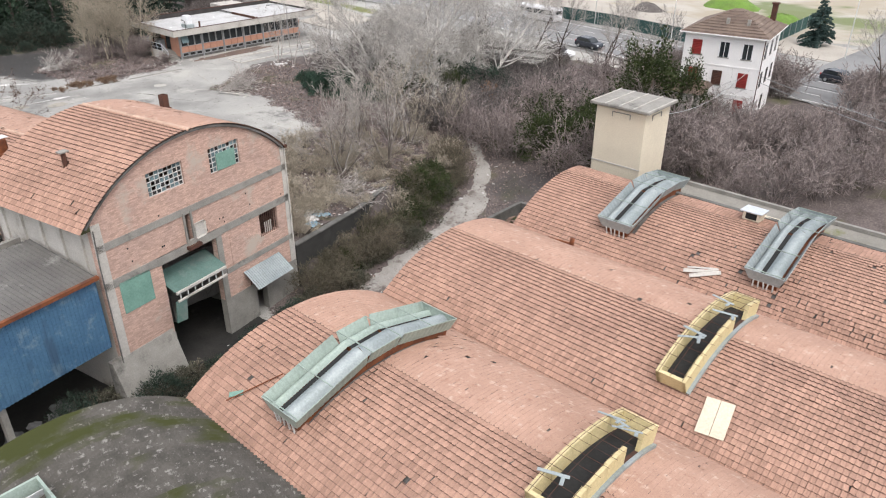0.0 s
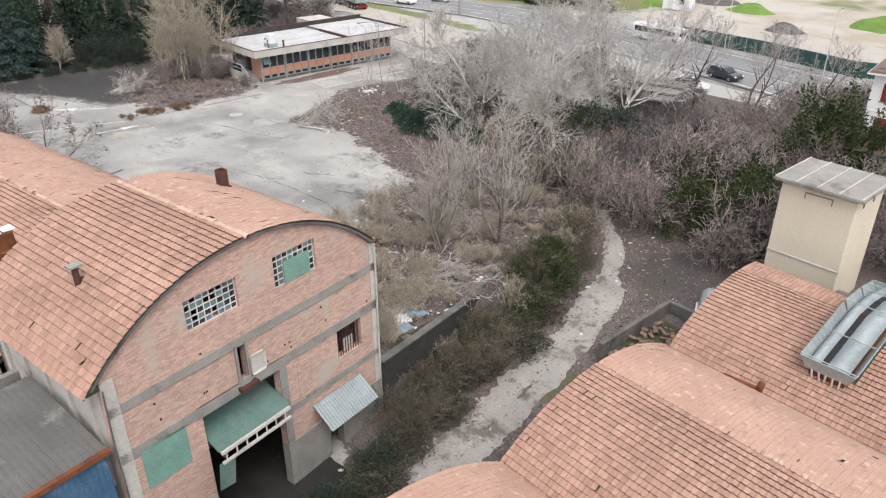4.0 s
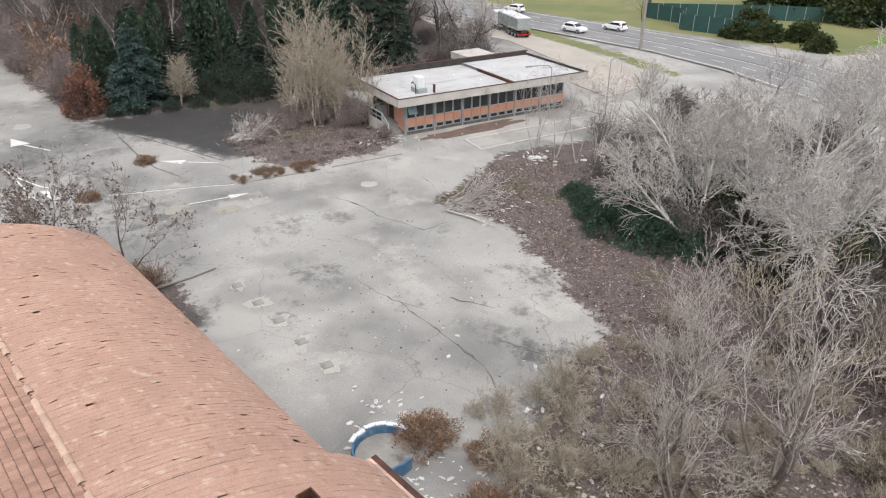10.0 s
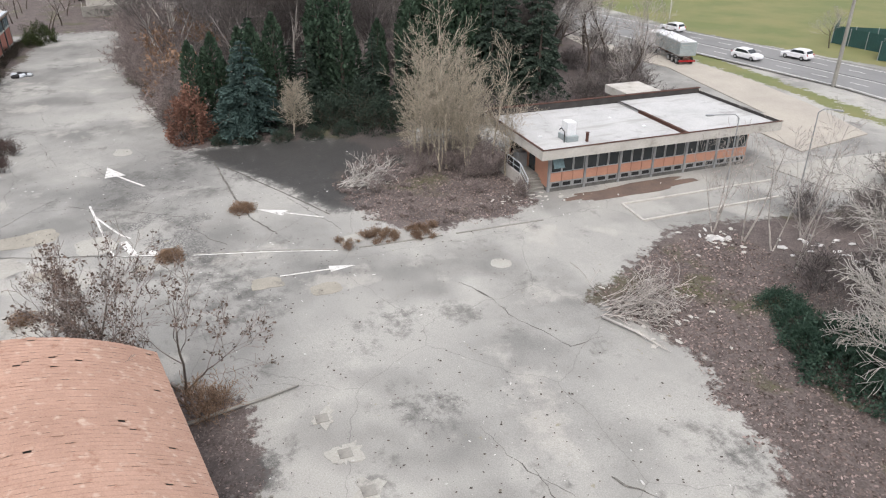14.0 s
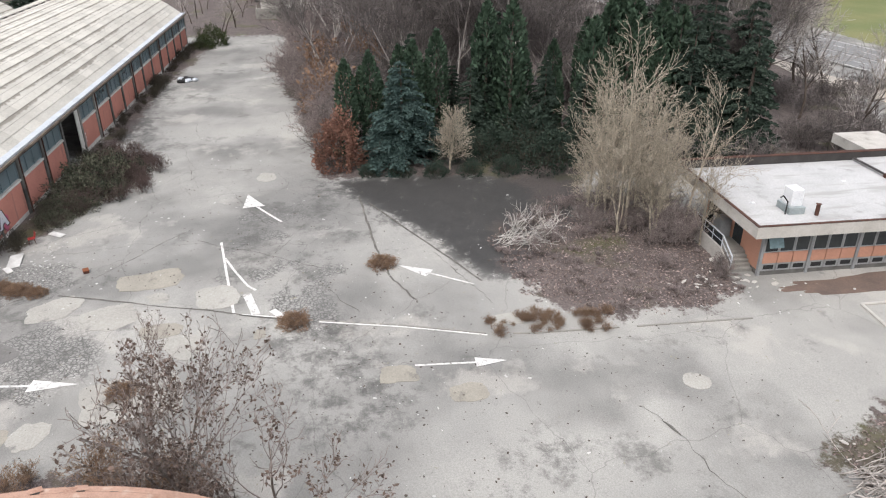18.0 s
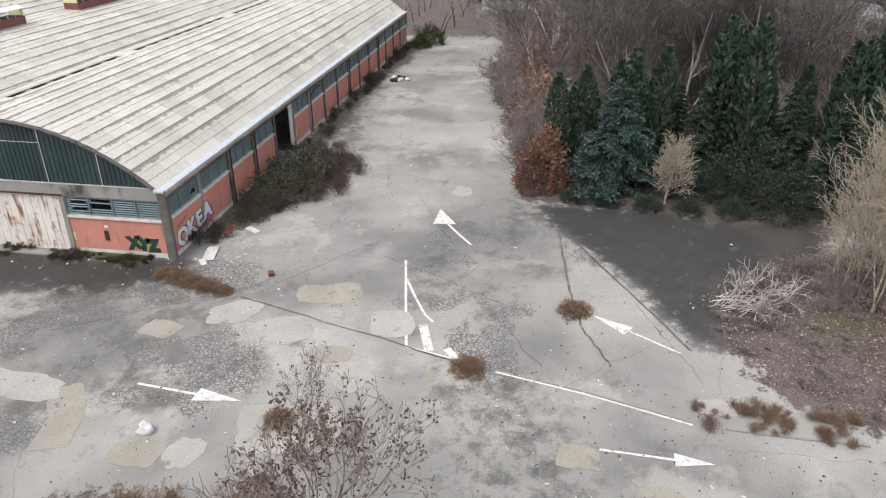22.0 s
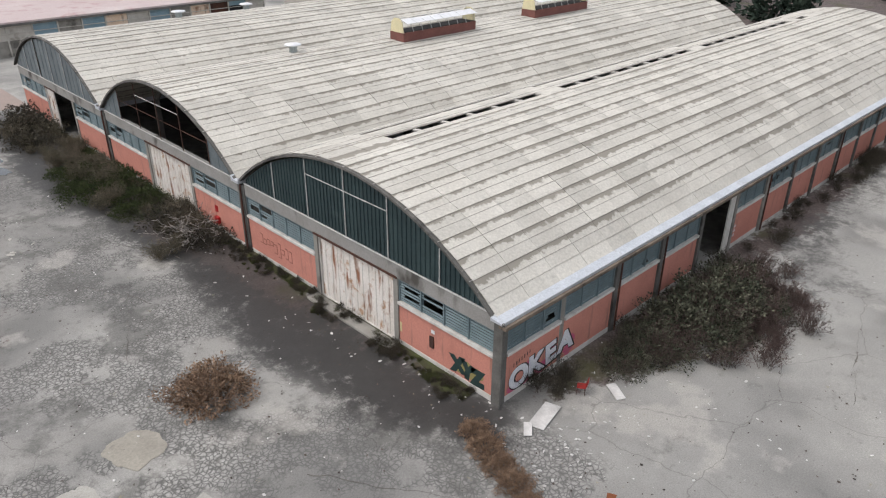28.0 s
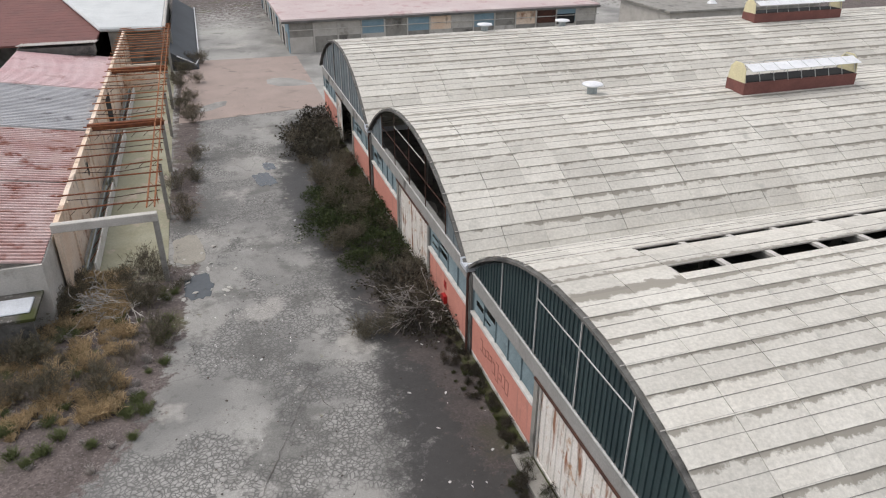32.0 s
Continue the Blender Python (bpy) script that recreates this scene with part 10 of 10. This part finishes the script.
for i, (cx, cz, a, b) in enumerate(((1.05, 0.55, 0.45, 0.30), (2.3, 1.35, 0.5, 0.3), (3.4, 0.72, 0.6, 0.3), (3.9, 1.35, 0.42, 0.26), (2.4, 0.55, 0.7, 0.2), (5.5, 0.75, 0.42, 0.36), (5.75, 1.25, 0.25, 0.3))):
    blotch("graffiti_ground", ragged(0, 0, a, b, 8 * i, 9 + i, 26, 0.22), M["spray_pink"], hall, Matrix.Translation((cx, 0.0155 - 0.0004 * i, cz)) @ SIDE)
for i, (c, cx, dz) in enumerate((("O", 1.45, -0.16), ("K", 2.75, -0.04), ("E", 3.95, 0.04), ("A", 5.2, 0.2))):
    letters(c, 1.6, M["spray_black"], Matrix.Translation((cx + 0.05, 0.0065, 1.1 + dz)) @ SIDE @ pose(0, 0, 0, 0, 0, 6 - 5 * (i % 2)), hall, "graffiti_outline", "black outline of a painted letter", 0.001, 1.1, 0.15)
    letters(c, 1.6, M["spray_white"], Matrix.Translation((cx, 0.0035, 1.13 + dz)) @ SIDE @ pose(0, 0, 0, 0, 0, 6 - 5 * (i % 2)), hall, "graffiti", "white painted letter " + c, 0.001, 1.1, 0.085)
for i in range(7):
    part("graffiti_bar", boxes((1.0 + 0.2 * i, 1.05 + 0.2 * i, 0.012, 0.02, 1.78 + 0.04 * i, 2.0 + 0.04 * i)), M["spray_black"], hall)
q = random.Random(3)
for i in range(9):
    y = 17.5 + 0.42 * i
    a, b = 1.1 + q.uniform(-0.3, 0.3), 1.75 + q.uniform(-0.2, 0.2)
    part("graffiti_stroke", boxes((0.012, 0.02, y, y + 0.06, a, b), (0.012, 0.02, y + 0.06, y + 0.32, b - 0.06, b), (0.012, 0.02, y + 0.1, y + 0.36, a, a + 0.05)), M["spray_brown"], hall)
part("wall_box", bevelled(boxes((-0.05, 0.02, 4.55, 4.85, 1.05, 1.75)), 0.01), M["rust_dark"], hall)
part("notice", boxes((0.0, 0.02, 4.5, 4.75, 1.95, 2.15)), M["plastic_white"], hall)
part("hydrant_sign", bevelled(boxes((0.0, 0.02, BAY + 4.0, BAY + 4.4, 1.5, 2.0)), 0.02), M["lamp_red"], hall, "small red box on the wall")
part("hydrant_box", bevelled(boxes((-0.2, 0.02, BAY + 3.8, BAY + 4.3, 0.7, 1.2)), 0.02), M["lamp_red"], hall)
part("yellow_tag", boxes((0.0, 0.02, 7.05, 7.2, 0.9, 1.5)), M["yellow_sheet"], hall)
for i in range(3):
    part("graffiti_bar", boxes((24.3, 24.38, 0.012, 0.02, 0.9 + 0.35 * i, 1.1 + 0.35 * i), (24.1, 24.5, 0.012, 0.02, 0.9 + 0.35 * i, 0.96 + 0.35 * i)), M["spray_white"], hall)

# ---- litter and fly-tipped things ----
M["red_plastic"] = mat("red plastic", (0.34, 0.03, 0.025), (0.28, 0.025, 0.02), 1, 0.5, 0.0, 9)
M["foam"] = mat("dirty white foam", (0.60, 0.59, 0.565), (0.42, 0.41, 0.39), 1, 0.8, 0.1, 9, island=0.2)
ch = thing("red_chair", "broken red chair lying among the litter", "chair", pose(-102.6, 0.7, 0.0, 0, 0, 30))
part("seat", bevelled(boxes((-0.22, 0.22, -0.22, 0.22, 0.42, 0.48)), 0.02), M["red_plastic"], ch)
bk = boxes((-0.22, 0.22, -0.02, 0.02, 0.0, 0.42))
bk.transform(pose(0, 0.22, 0.48, -14, 0, 0))
part("backrest", bevelled(bk, 0.015), M["red_plastic"], ch)
for x in (-0.18, 0.18):
    for y in (-0.18, 0.18):
        part("leg", tube([(x, y, 0.42), (x * 1.15, y * 1.15, 0)], 0.015, 5), M["rust_dark"], ch)
bx = thing("red_crate", "red box lying on the asphalt", "box", pose(-97.7, 5.75, 0, 0, 0, 25))
part("crate", bevelled(boxes((-0.22, 0.22, -0.17, 0.17, 0, 0.22)), 0.02), M["rust_dark"], bx)
part("crate_rim", boxes((-0.24, 0.24, -0.19, 0.19, 0.19, 0.23)), M["rust"], bx)
for x, y, t, a, b in ((-99.9, 0.55, 12, 0.95, 0.42), (-98.6, 0.6, 40, 0.45, 0.2), (-103.9, 1.9, 60, 0.6, 0.25)):
    p = thing("loose_sheet", "pale dirty panel lying on the ground", "panel", pose(x, y, 0.04, 4, 2, t), "fallen panels")
    part("sheet", bevelled(boxes((-a, a, -b, b, 0, 0.05)), 0.012), M["foam"], p)
v = [(-0.5, -0.2, -0.05), (0.1, -0.42, 0.0), (0.52, -0.05, -0.06), (0.25, 0.36, 0.02), (-0.35, 0.3, -0.04), (-0.4, -0.16, 0.1), (0.1, -0.33, 0.22), (0.4, -0.02, 0.1), (0.2, 0.28, 0.2), (-0.28, 0.22, 0.12)]
f = [(4, 3, 2, 1, 0), (5, 6, 7, 8, 9)] + [(i, (i + 1) % 5, 5 + (i + 1) % 5, 5 + i) for i in range(5)]


def litter(name, label, spots, seed, s0, s1, material):
    q = random.Random(seed)
    mats = []
    for cx, cy, sx, sy, n in spots:
        for _ in range(n):
            x, y = q.gauss(cx, sx), q.gauss(cy, sy)
            s = q.uniform(s0, s1)
            mats.append(np.array(pose(x, y, ground_z(x, y) + 0.04, q.uniform(-15, 15), q.uniform(-15, 15), q.uniform(0, 360)) @ Matrix.Diagonal((s, s * q.uniform(0.3, 1.1), s * 0.35, 1))))
    ob = lay(name, v, f, mats, material, None, label, "litter")
    return ob


litter("litter", "scattered white litter around the hall corner", [(-100.5, 2.2, 2.0, 1.3, 60), (-98, 4.5, 1.8, 1.8, 26), (-104, 2.6, 2.5, 1.0, 34), (-97.5, -3.5, 0.8, 2.5, 26), (-97, -12, 1.0, 4, 26), (-96, -25, 1.5, 6, 20), (-88.2, -13.6, 0.8, 0.5, 26), (-110, 5.5, 4, 1.0, 18)], 1, 0.04, 0.24, M["foam"])
litter("litter", "small pale litter over the yard", [(-85, 10, 9, 12, 60), (-65, 33, 9, 6, 34), (-92, 30, 6, 8, 30), (-88, -30, 4, 14, 40), (-88.5, 49, 1.2, 3, 34), (-108, 12, 8, 5, 26)], 2, 0.06, 0.24, M["foam"])
litter("litter", "rubble and litter on the bank behind the brick building", [(-40.5, 29.5, 2.0, 2.2, 70), (-46.5, 29.5, 4.0, 2.0, 70), (-46, 35, 5, 3, 60), (-40, 34, 2, 2.5, 30), (-32, 17, 1.4, 4.0, 60), (-33.4, 24, 1.0, 2.5, 30), (-37, 46, 4, 3, 30)], 3, 0.10, 0.45, M["foam"])
litter("rubble", "grey rubble pieces on the ground", [(-72.4, 46.2, 1.8, 1.4, 50), (-79.6, 56.2, 1.2, 1.0, 24), (-44, 31, 4, 2, 50), (-85.6, -36.5, 1.5, 2.0, 26), (-91.0, 47.0, 1.0, 2.0, 30)], 4, 0.15, 0.6, M["concrete_pale"])
litter("litter", "white plastic scraps among the saplings", [(-79.6, 56.0, 0.6, 0.6, 18), (-74.5, 62.5, 2.2, 1.2, 34)], 5, 0.2, 0.8, M["foam"])
M["leaf_grit"] = mat("dark leaf scraps", (0.10, 0.08, 0.065), (0.06, 0.05, 0.043), 2, 0.9, 0.0, 9, island=0.4)
litter("leaf_scraps", "dark leaf scraps and grit over the yard", [(-86, 4, 8, 14, 500), (-66, 33, 8, 6, 420), (-96, 24, 8, 8, 380), (-89, -35, 4, 18, 500), (-112, 10, 14, 4, 320), (-82, 32, 6, 8, 260), (-97.2, -30, 0.7, 20, 420)], 7, 0.04, 0.16, M["leaf_grit"])
litter("grit", "small pale grit over the yard", [(-86, 4, 8, 14, 260), (-66, 33, 8, 6, 160), (-96, 24, 8, 8, 180), (-89, -35, 4, 18, 240), (-112, 10, 14, 4, 120)], 8, 0.03, 0.11, M["foam"])
sheetp = thing("plastic_sheet", "crumpled white and blue plastic sheeting", "plastic sheet", pose(-39.4, 28.6, 0.05))
for i in range(16):
    vs, fs = [], []
    q = random.Random(100 + i)
    n = 6
    w, h, t = q.uniform(0.5, 1.3), q.uniform(0.3, 0.9), q.uniform(0, 360)
    for a in range(n):
        for b in range(n):
            vs.append(((a / (n - 1) - 0.5) * w, (b / (n - 1) - 0.5) * h, 0.12 + 0.22 * noise.noise((a * 0.9 + i * 3, b * 0.9, i))))
    for a in range(n - 1):
        for b in range(n - 1):
            fs.append((a * n + b, (a + 1) * n + b, (a + 1) * n + b + 1, a * n + b + 1))
    p = hang("crumpled_sheet", raw("crumpled_sheet", vs, fs), M["foam"] if i % 3 else M["panel_blue"], sheetp, "", True)
    p.matrix_basis = pose(q.gauss(0, 0.8), q.gauss(0, 0.8), q.uniform(0, 0.15), 0, 0, t)
for x, y in ((-38.0, 27.2),):
    pl = thing("broken_pallet", "broken wooden pallet by the wall", "pallet", pose(x, y, 0.05, 5, 3, 24))
    for i in range(7):
        part("slat", boxes((-0.6, 0.6, -0.5 + 0.15 * i, -0.41 + 0.15 * i, 0.1, 0.125)), M["bark_straw"], pl)
    for i in range(3):
        part("bearer", boxes((-0.55 + 0.5 * i, -0.45 + 0.5 * i, -0.5, 0.5, 0.0, 0.1)), M["bark_straw"], pl)
# heaps of cut branches
def brush_pile(x, y, n, L, seed, label, material, turn=0):
    r = np.random.default_rng(seed)
    t = thing("brush_pile", label, "brush pile", on_ground(x, y, turn))
    segs = []
    for _ in range(n):
        a = r.normal(0, 0.5)
        d = np.array([math.cos(a), math.sin(a), r.uniform(-0.05, 0.35)])
        grow(segs, r, (r.normal(-L * 0.35, 0.5), r.normal(0, L * 0.16), r.uniform(0, 0.4)), d / np.linalg.norm(d), L * r.uniform(0.6, 1.2), 0.03, 2, SCRUB_HABIT | dict(lift=-0.02, rise=-0.03, steps=(6, 3, 2)))
    segs = [s for s in segs if s[0][2] > -0.02]
    v_, f_ = tubes(segs, 3)
    hang("branch_tangle", quick("branch_tangle", v_, f_), material, t)


brush_pile(-73.4, 45.0, 60, 3.4, 1, "heap of cut grey branches on the yard's edge", M["bark_grey"], 80)
brush_pile(-98.4, 34.8, 34, 3.2, 2, "pale fallen dead branch with bare twigs", M["bark_pale"], 120)
brush_pile(-40.8, 33.0, 40, 3.0, 3, "dark heap of cut branches on the bank", M["bark_grey"], 40)
brush_pile(-97.4, -28.6, 26, 3.0, 5, "heap of grey branches at the hall's foot", M["bark_grey"], 20)
brush_pile(-80.6, -34.6, 26, 2.4, 6, "heap of dead branches before the ruin", M["bark_pale"], 30)
lg = thing("fallen_log", "pale fallen trunk on the yard's edge", "log", pose(-71.0, 43.6, 0.12, 0, 0, 20))
part("log", tube([(-2.2, 0, 0.05), (0, 0.1, 0.12), (2.4, -0.1, 0.1)], [0.09, 0.07, 0.03], 7), M["bark_pale"], lg, "", True)
# ivy-green mound, tyres, black bags
bags = thing("black_bag_heap", "heap of black plastic bags on the lane", "rubbish heap", pose(-150.4, 2.6, 0))
for i in range(14):
    b = half = bmesh.new()
    bmesh.ops.create_icosphere(b, subdivisions=2, radius=0.42)
    for vv in b.verts:
        vv.co *= 1 + 0.25 * noise.noise(vv.co * 3 + Vector((i, 0, 0)))
        vv.co.z *= 0.6
    p = part("bag", b, M["black"] if i % 3 else M["gutter"], bags, "", True)
    p.location = (rng.gauss(0, 1.0), rng.gauss(0, 0.6), 0.2)
M["bundle_grey"] = mat("grimy grey rag bundle", (0.22, 0.22, 0.215), (0.12, 0.12, 0.118), 2.0, 0.9, 0.3, 9)
trash = thing("rubbish_heap", "pale rubbish heap in the dark yard under the blue shed", "rubbish heap", pose(-33.2, 8.0, -3.3))
for i in range(22):
    b = bmesh.new()
    bmesh.ops.create_icosphere(b, subdivisions=2, radius=rng.uniform(0.25, 0.5))
    for vv in b.verts:
        vv.co *= 1 + 0.8 * noise.noise(vv.co * 3.5 + Vector((i * 2.0, 0, 0)))
        vv.co.z *= 0.45
        vv.co.x *= 1.5
    p = part("sack", b, M["bundle_grey"] if i % 3 else M["concrete_dark"], trash, "")
    p.location = (rng.gauss(0, 0.8), rng.gauss(0, 0.9), 0.2 + rng.uniform(0, 0.4))
tank2 = thing("black_tank", "dark round tank at the works' corner", "tank", pose(-32.6, 3.6, -3.4))
part("drum", tube([(0, 0, 0), (0, 0, 1.8), (0, 0, 2.0)], [1.0, 1.0, 0.8], 20), M["black"], tank2, "", True)
bp = thing("white_bag", "white plastic bag on the asphalt", "bag", pose(-82.5, 5.6, 0))
b = bmesh.new()
bmesh.ops.create_icosphere(b, subdivisions=2, radius=0.38)
for vv in b.verts:
    vv.co *= 0.8 * (1 + 0.9 * noise.noise(vv.co * 4))
    vv.co.z = vv.co.z * 1.1 + 0.24
part("bag", b, M["plastic_white"], bp, "", True)
tub = thing("blue_tub", "broken round blue tub full of rubble beside the wing", "tub", pose(-51.9, 27.1, 0.0, 0, 0, 110) @ Matrix.Diagonal((0.82, 0.82, 0.82, 1)))
for i in range(14):
    a0, a1 = 2 * math.pi * i / 18, 2 * math.pi * (i + 0.97) / 18
    bm = bmesh.new()
    h = 0.75 + 0.2 * noise.noise((i * 0.6, 2.0, 0.0))
    add_prism(bm, [(r_ * math.cos(a), r_ * math.sin(a)) for r_, a in ((1.75, a0), (1.75, a1), (1.62, a1), (1.62, a0))], "z", 0.0, h)
    part("tub_wall", bm, M["blue_wall"], tub)
    if i < 6:
        bm = bmesh.new()
        add_prism(bm, [(r_ * math.cos(a), r_ * math.sin(a)) for r_, a in ((1.95, a0), (1.95, a1), (1.7, a1), (1.7, a0))], "z", h + 0.004, h + 0.06)
        part("tub_rim", bm, M["plastic_white"], tub)
bm = bmesh.new()
add_prism(bm, [(1.58 * math.cos(k * math.pi / 9), 1.58 * math.sin(k * math.pi / 9)) for k in range(18)], "z", 0.0, 0.3)
part("tub_fill", bm, M["concrete"], tub)
litter("litter", "white scraps in and around the broken tub", [(-51.9, 27.1, 0.8, 0.8, 60), (-54.0, 28.4, 1.4, 1.0, 40), (-49.0, 27.0, 1.0, 1.0, 26)], 6, 0.12, 0.4, M["foam"])
slabw = slab("pale_plinth", [(-51.0, 24.6), (-45.6, 26.0), (-45.4, 26.7), (-51.2, 25.4)], M["concrete_pale"], "pale concrete plinth beside the wing", 0.12, 0.2, "plinth")
# overhead wires by the tower
wires = thing("overhead_wire", "thin overhead wires from the tower to the house", "wire")
for a, b_ in (((-23.4, 49.0, 6.4), (-25, 72.8, 5.2)), ((-24.2, 73.2, 4.2), (14, 60, 4.0)), ((-24.2, 73.2, 4.8), (14, 61, 4.6))):
    pts = [(a[0] + (b_[0] - a[0]) * i / 12, a[1] + (b_[1] - a[1]) * i / 12, a[2] + (b_[2] - a[2]) * i / 12 - 1.2 * math.sin(math.pi * i / 12)) for i in range(13)]
    part("wire", tube(pts, 0.03, 4), M["chrome_grey"], wires)
M["grass_green"] = mat("dull green grass", (0.13, 0.15, 0.06), (0.10, 0.12, 0.045), 0.8, 0.9, 0.1, 8)
# dry grass tufts
r = np.random.default_rng(12)
segs = []
for _ in range(120):
    a = r.uniform(0, 6.283)
    d = np.array([math.cos(a) * r.uniform(0.1, 0.9), math.sin(a) * r.uniform(0.1, 0.9), 1.0])
    p0 = np.array([r.normal(0, 0.12), r.normal(0, 0.12), -0.02])
    d /= np.linalg.norm(d)
    p1 = p0 + d * r.uniform(0.25, 0.45)
    p2 = p1 + (d + np.array([0, 0, -0.7])) * 0.25
    segs += [(p0, p1, 0.012, 0.010), (p1, p2, 0.010, 0.005)]
sv2, sf2 = tubes(segs, 3)
thicket("dry_grass", "tufts of dry straw grass by the ruin", 21, 420, lambda x, y: inside(x, y, SCRUB[3]) and y < -24 and x > -81.5, (-82, -66, -39, -24), 1.3, M["dry_grass"], 0.5)
thicket("green_grass", "green tufts among the straw by the ruin", 26, 120, lambda x, y: inside(x, y, SCRUB[3]) and y < -22, (-84, -70, -36, -22), 1.0, M["grass_green"], 0.5)
thicket("dry_grass", "low grey weeds between the ruin and the lane", 25, 260, lambda x, y: inside(x, y, SCRUB[3]), (-86, -66, -39, -13), 0.7, M["bark_grey"], 0.4)
thicket("dry_grass", "tufts of straw grass along the yard's edges", 22, 170, lambda x, y: inside(x, y, SCRUB[0]) and y < 44 and (x > -56 or y < 40), (-82, -36, 24, 50), 0.8, M["bark_straw"], 0.4)
thicket("dry_grass", "tufts of brown grass by the kerb and the office", 23, 70, lambda x, y: inside(x, y, SCRUB[1]) and x > -106, (-106, -86, 30, 48), 0.7, M["twig_red"], 0.4)
thicket("green_grass", "tufts of green grass along the hall front", 24, 300, lambda x, y: noise.noise((y * 0.3, 8.0, 0.0)) > (x + 98.3) * 0.5 - 0.2, (-98.7, -97.3, -62, -3), 0.5, M["moss"], 0.4)

verge = bmesh.new()
edge_a, edge_b = [], []
for i in range(140):
    y = -3.0 - 0.47 * i
    if -17.0 < y < -8.6 or -39.7 < y < -31.4:
        wide = 0.25
    else:
        wide = 1.0
    w = wide * (0.75 + 0.9 * noise.noise((y * 0.35, 3.0, 0.0)) + 0.4 * noise.noise((y * 1.3, 7.0, 0.0)))
    edge_a.append(verge.verts.new((-98.88, y, 0.09 + 0.05 * noise.noise((y * 0.8, 0.0, 0.0)))))
    edge_b.append(verge.verts.new((-98.88 + max(w, 0.12), y, -0.02)))
for i in range(139):
    verge.faces.new((edge_a[i], edge_b[i], edge_b[i + 1], edge_a[i + 1]))
tagged(part("moss_verge", verge, M["moss"], None, "", True), "mossy silt verge along the foot of the hall", "moss", "", "structure")

# fallen leaves on the scrub floor, far too many to count
M["leaf_fallen"] = mat("fallen brown leaves", (0.30, 0.238, 0.217), (0.165, 0.128, 0.115), 1.5, 0.9, 0.0, 9, island=0.6, spec=0.15)
q = np.random.default_rng(77)


def leaf_floor(label, n, box, ok, size):
    """Leaves that lie on the ground inside a zone."""
    pts = []
    while len(pts) < n:
        x, y = q.uniform(box[0], box[1]), q.uniform(box[2], box[3])
        if ok(x, y):
            pts.append((x, y, ground_z(x, y) + 0.02 + q.uniform(0, 0.05)))
    v_, f_ = leaves(pts, size, q, 0.8)
    tagged(hang("leaf_litter", quick("leaf_litter", v_, f_), M["leaf_fallen"]), label, "leaf litter", "", "stuff")


def thin_edge(x, y, zone):
    return inside(x + 1.6 * noise.noise((x * 0.5, y * 0.5, 1.0)), y + 1.6 * noise.noise((x * 0.5, y * 0.5, 6.0)), SCRUB[zone])


leaf_floor("brown fallen leaves under the bare trees", 26000, (-80, -38, 24, 58), lambda x, y: thin_edge(x, y, 0), 0.15)
leaf_floor("brown fallen leaves round the upright trees", 6500, (-106, -87, 31, 49), lambda x, y: thin_edge(x, y, 1), 0.13)
leaf_floor("brown fallen leaves on the lane bank", 5000, (-46, -27, 24, 54), lambda x, y: thin_edge(x, y, 2), 0.13)
leaf_floor("brown fallen leaves at the wing's end", 3000, (-82, -62, -2, 25), lambda x, y: thin_edge(x, y, 4), 0.13)
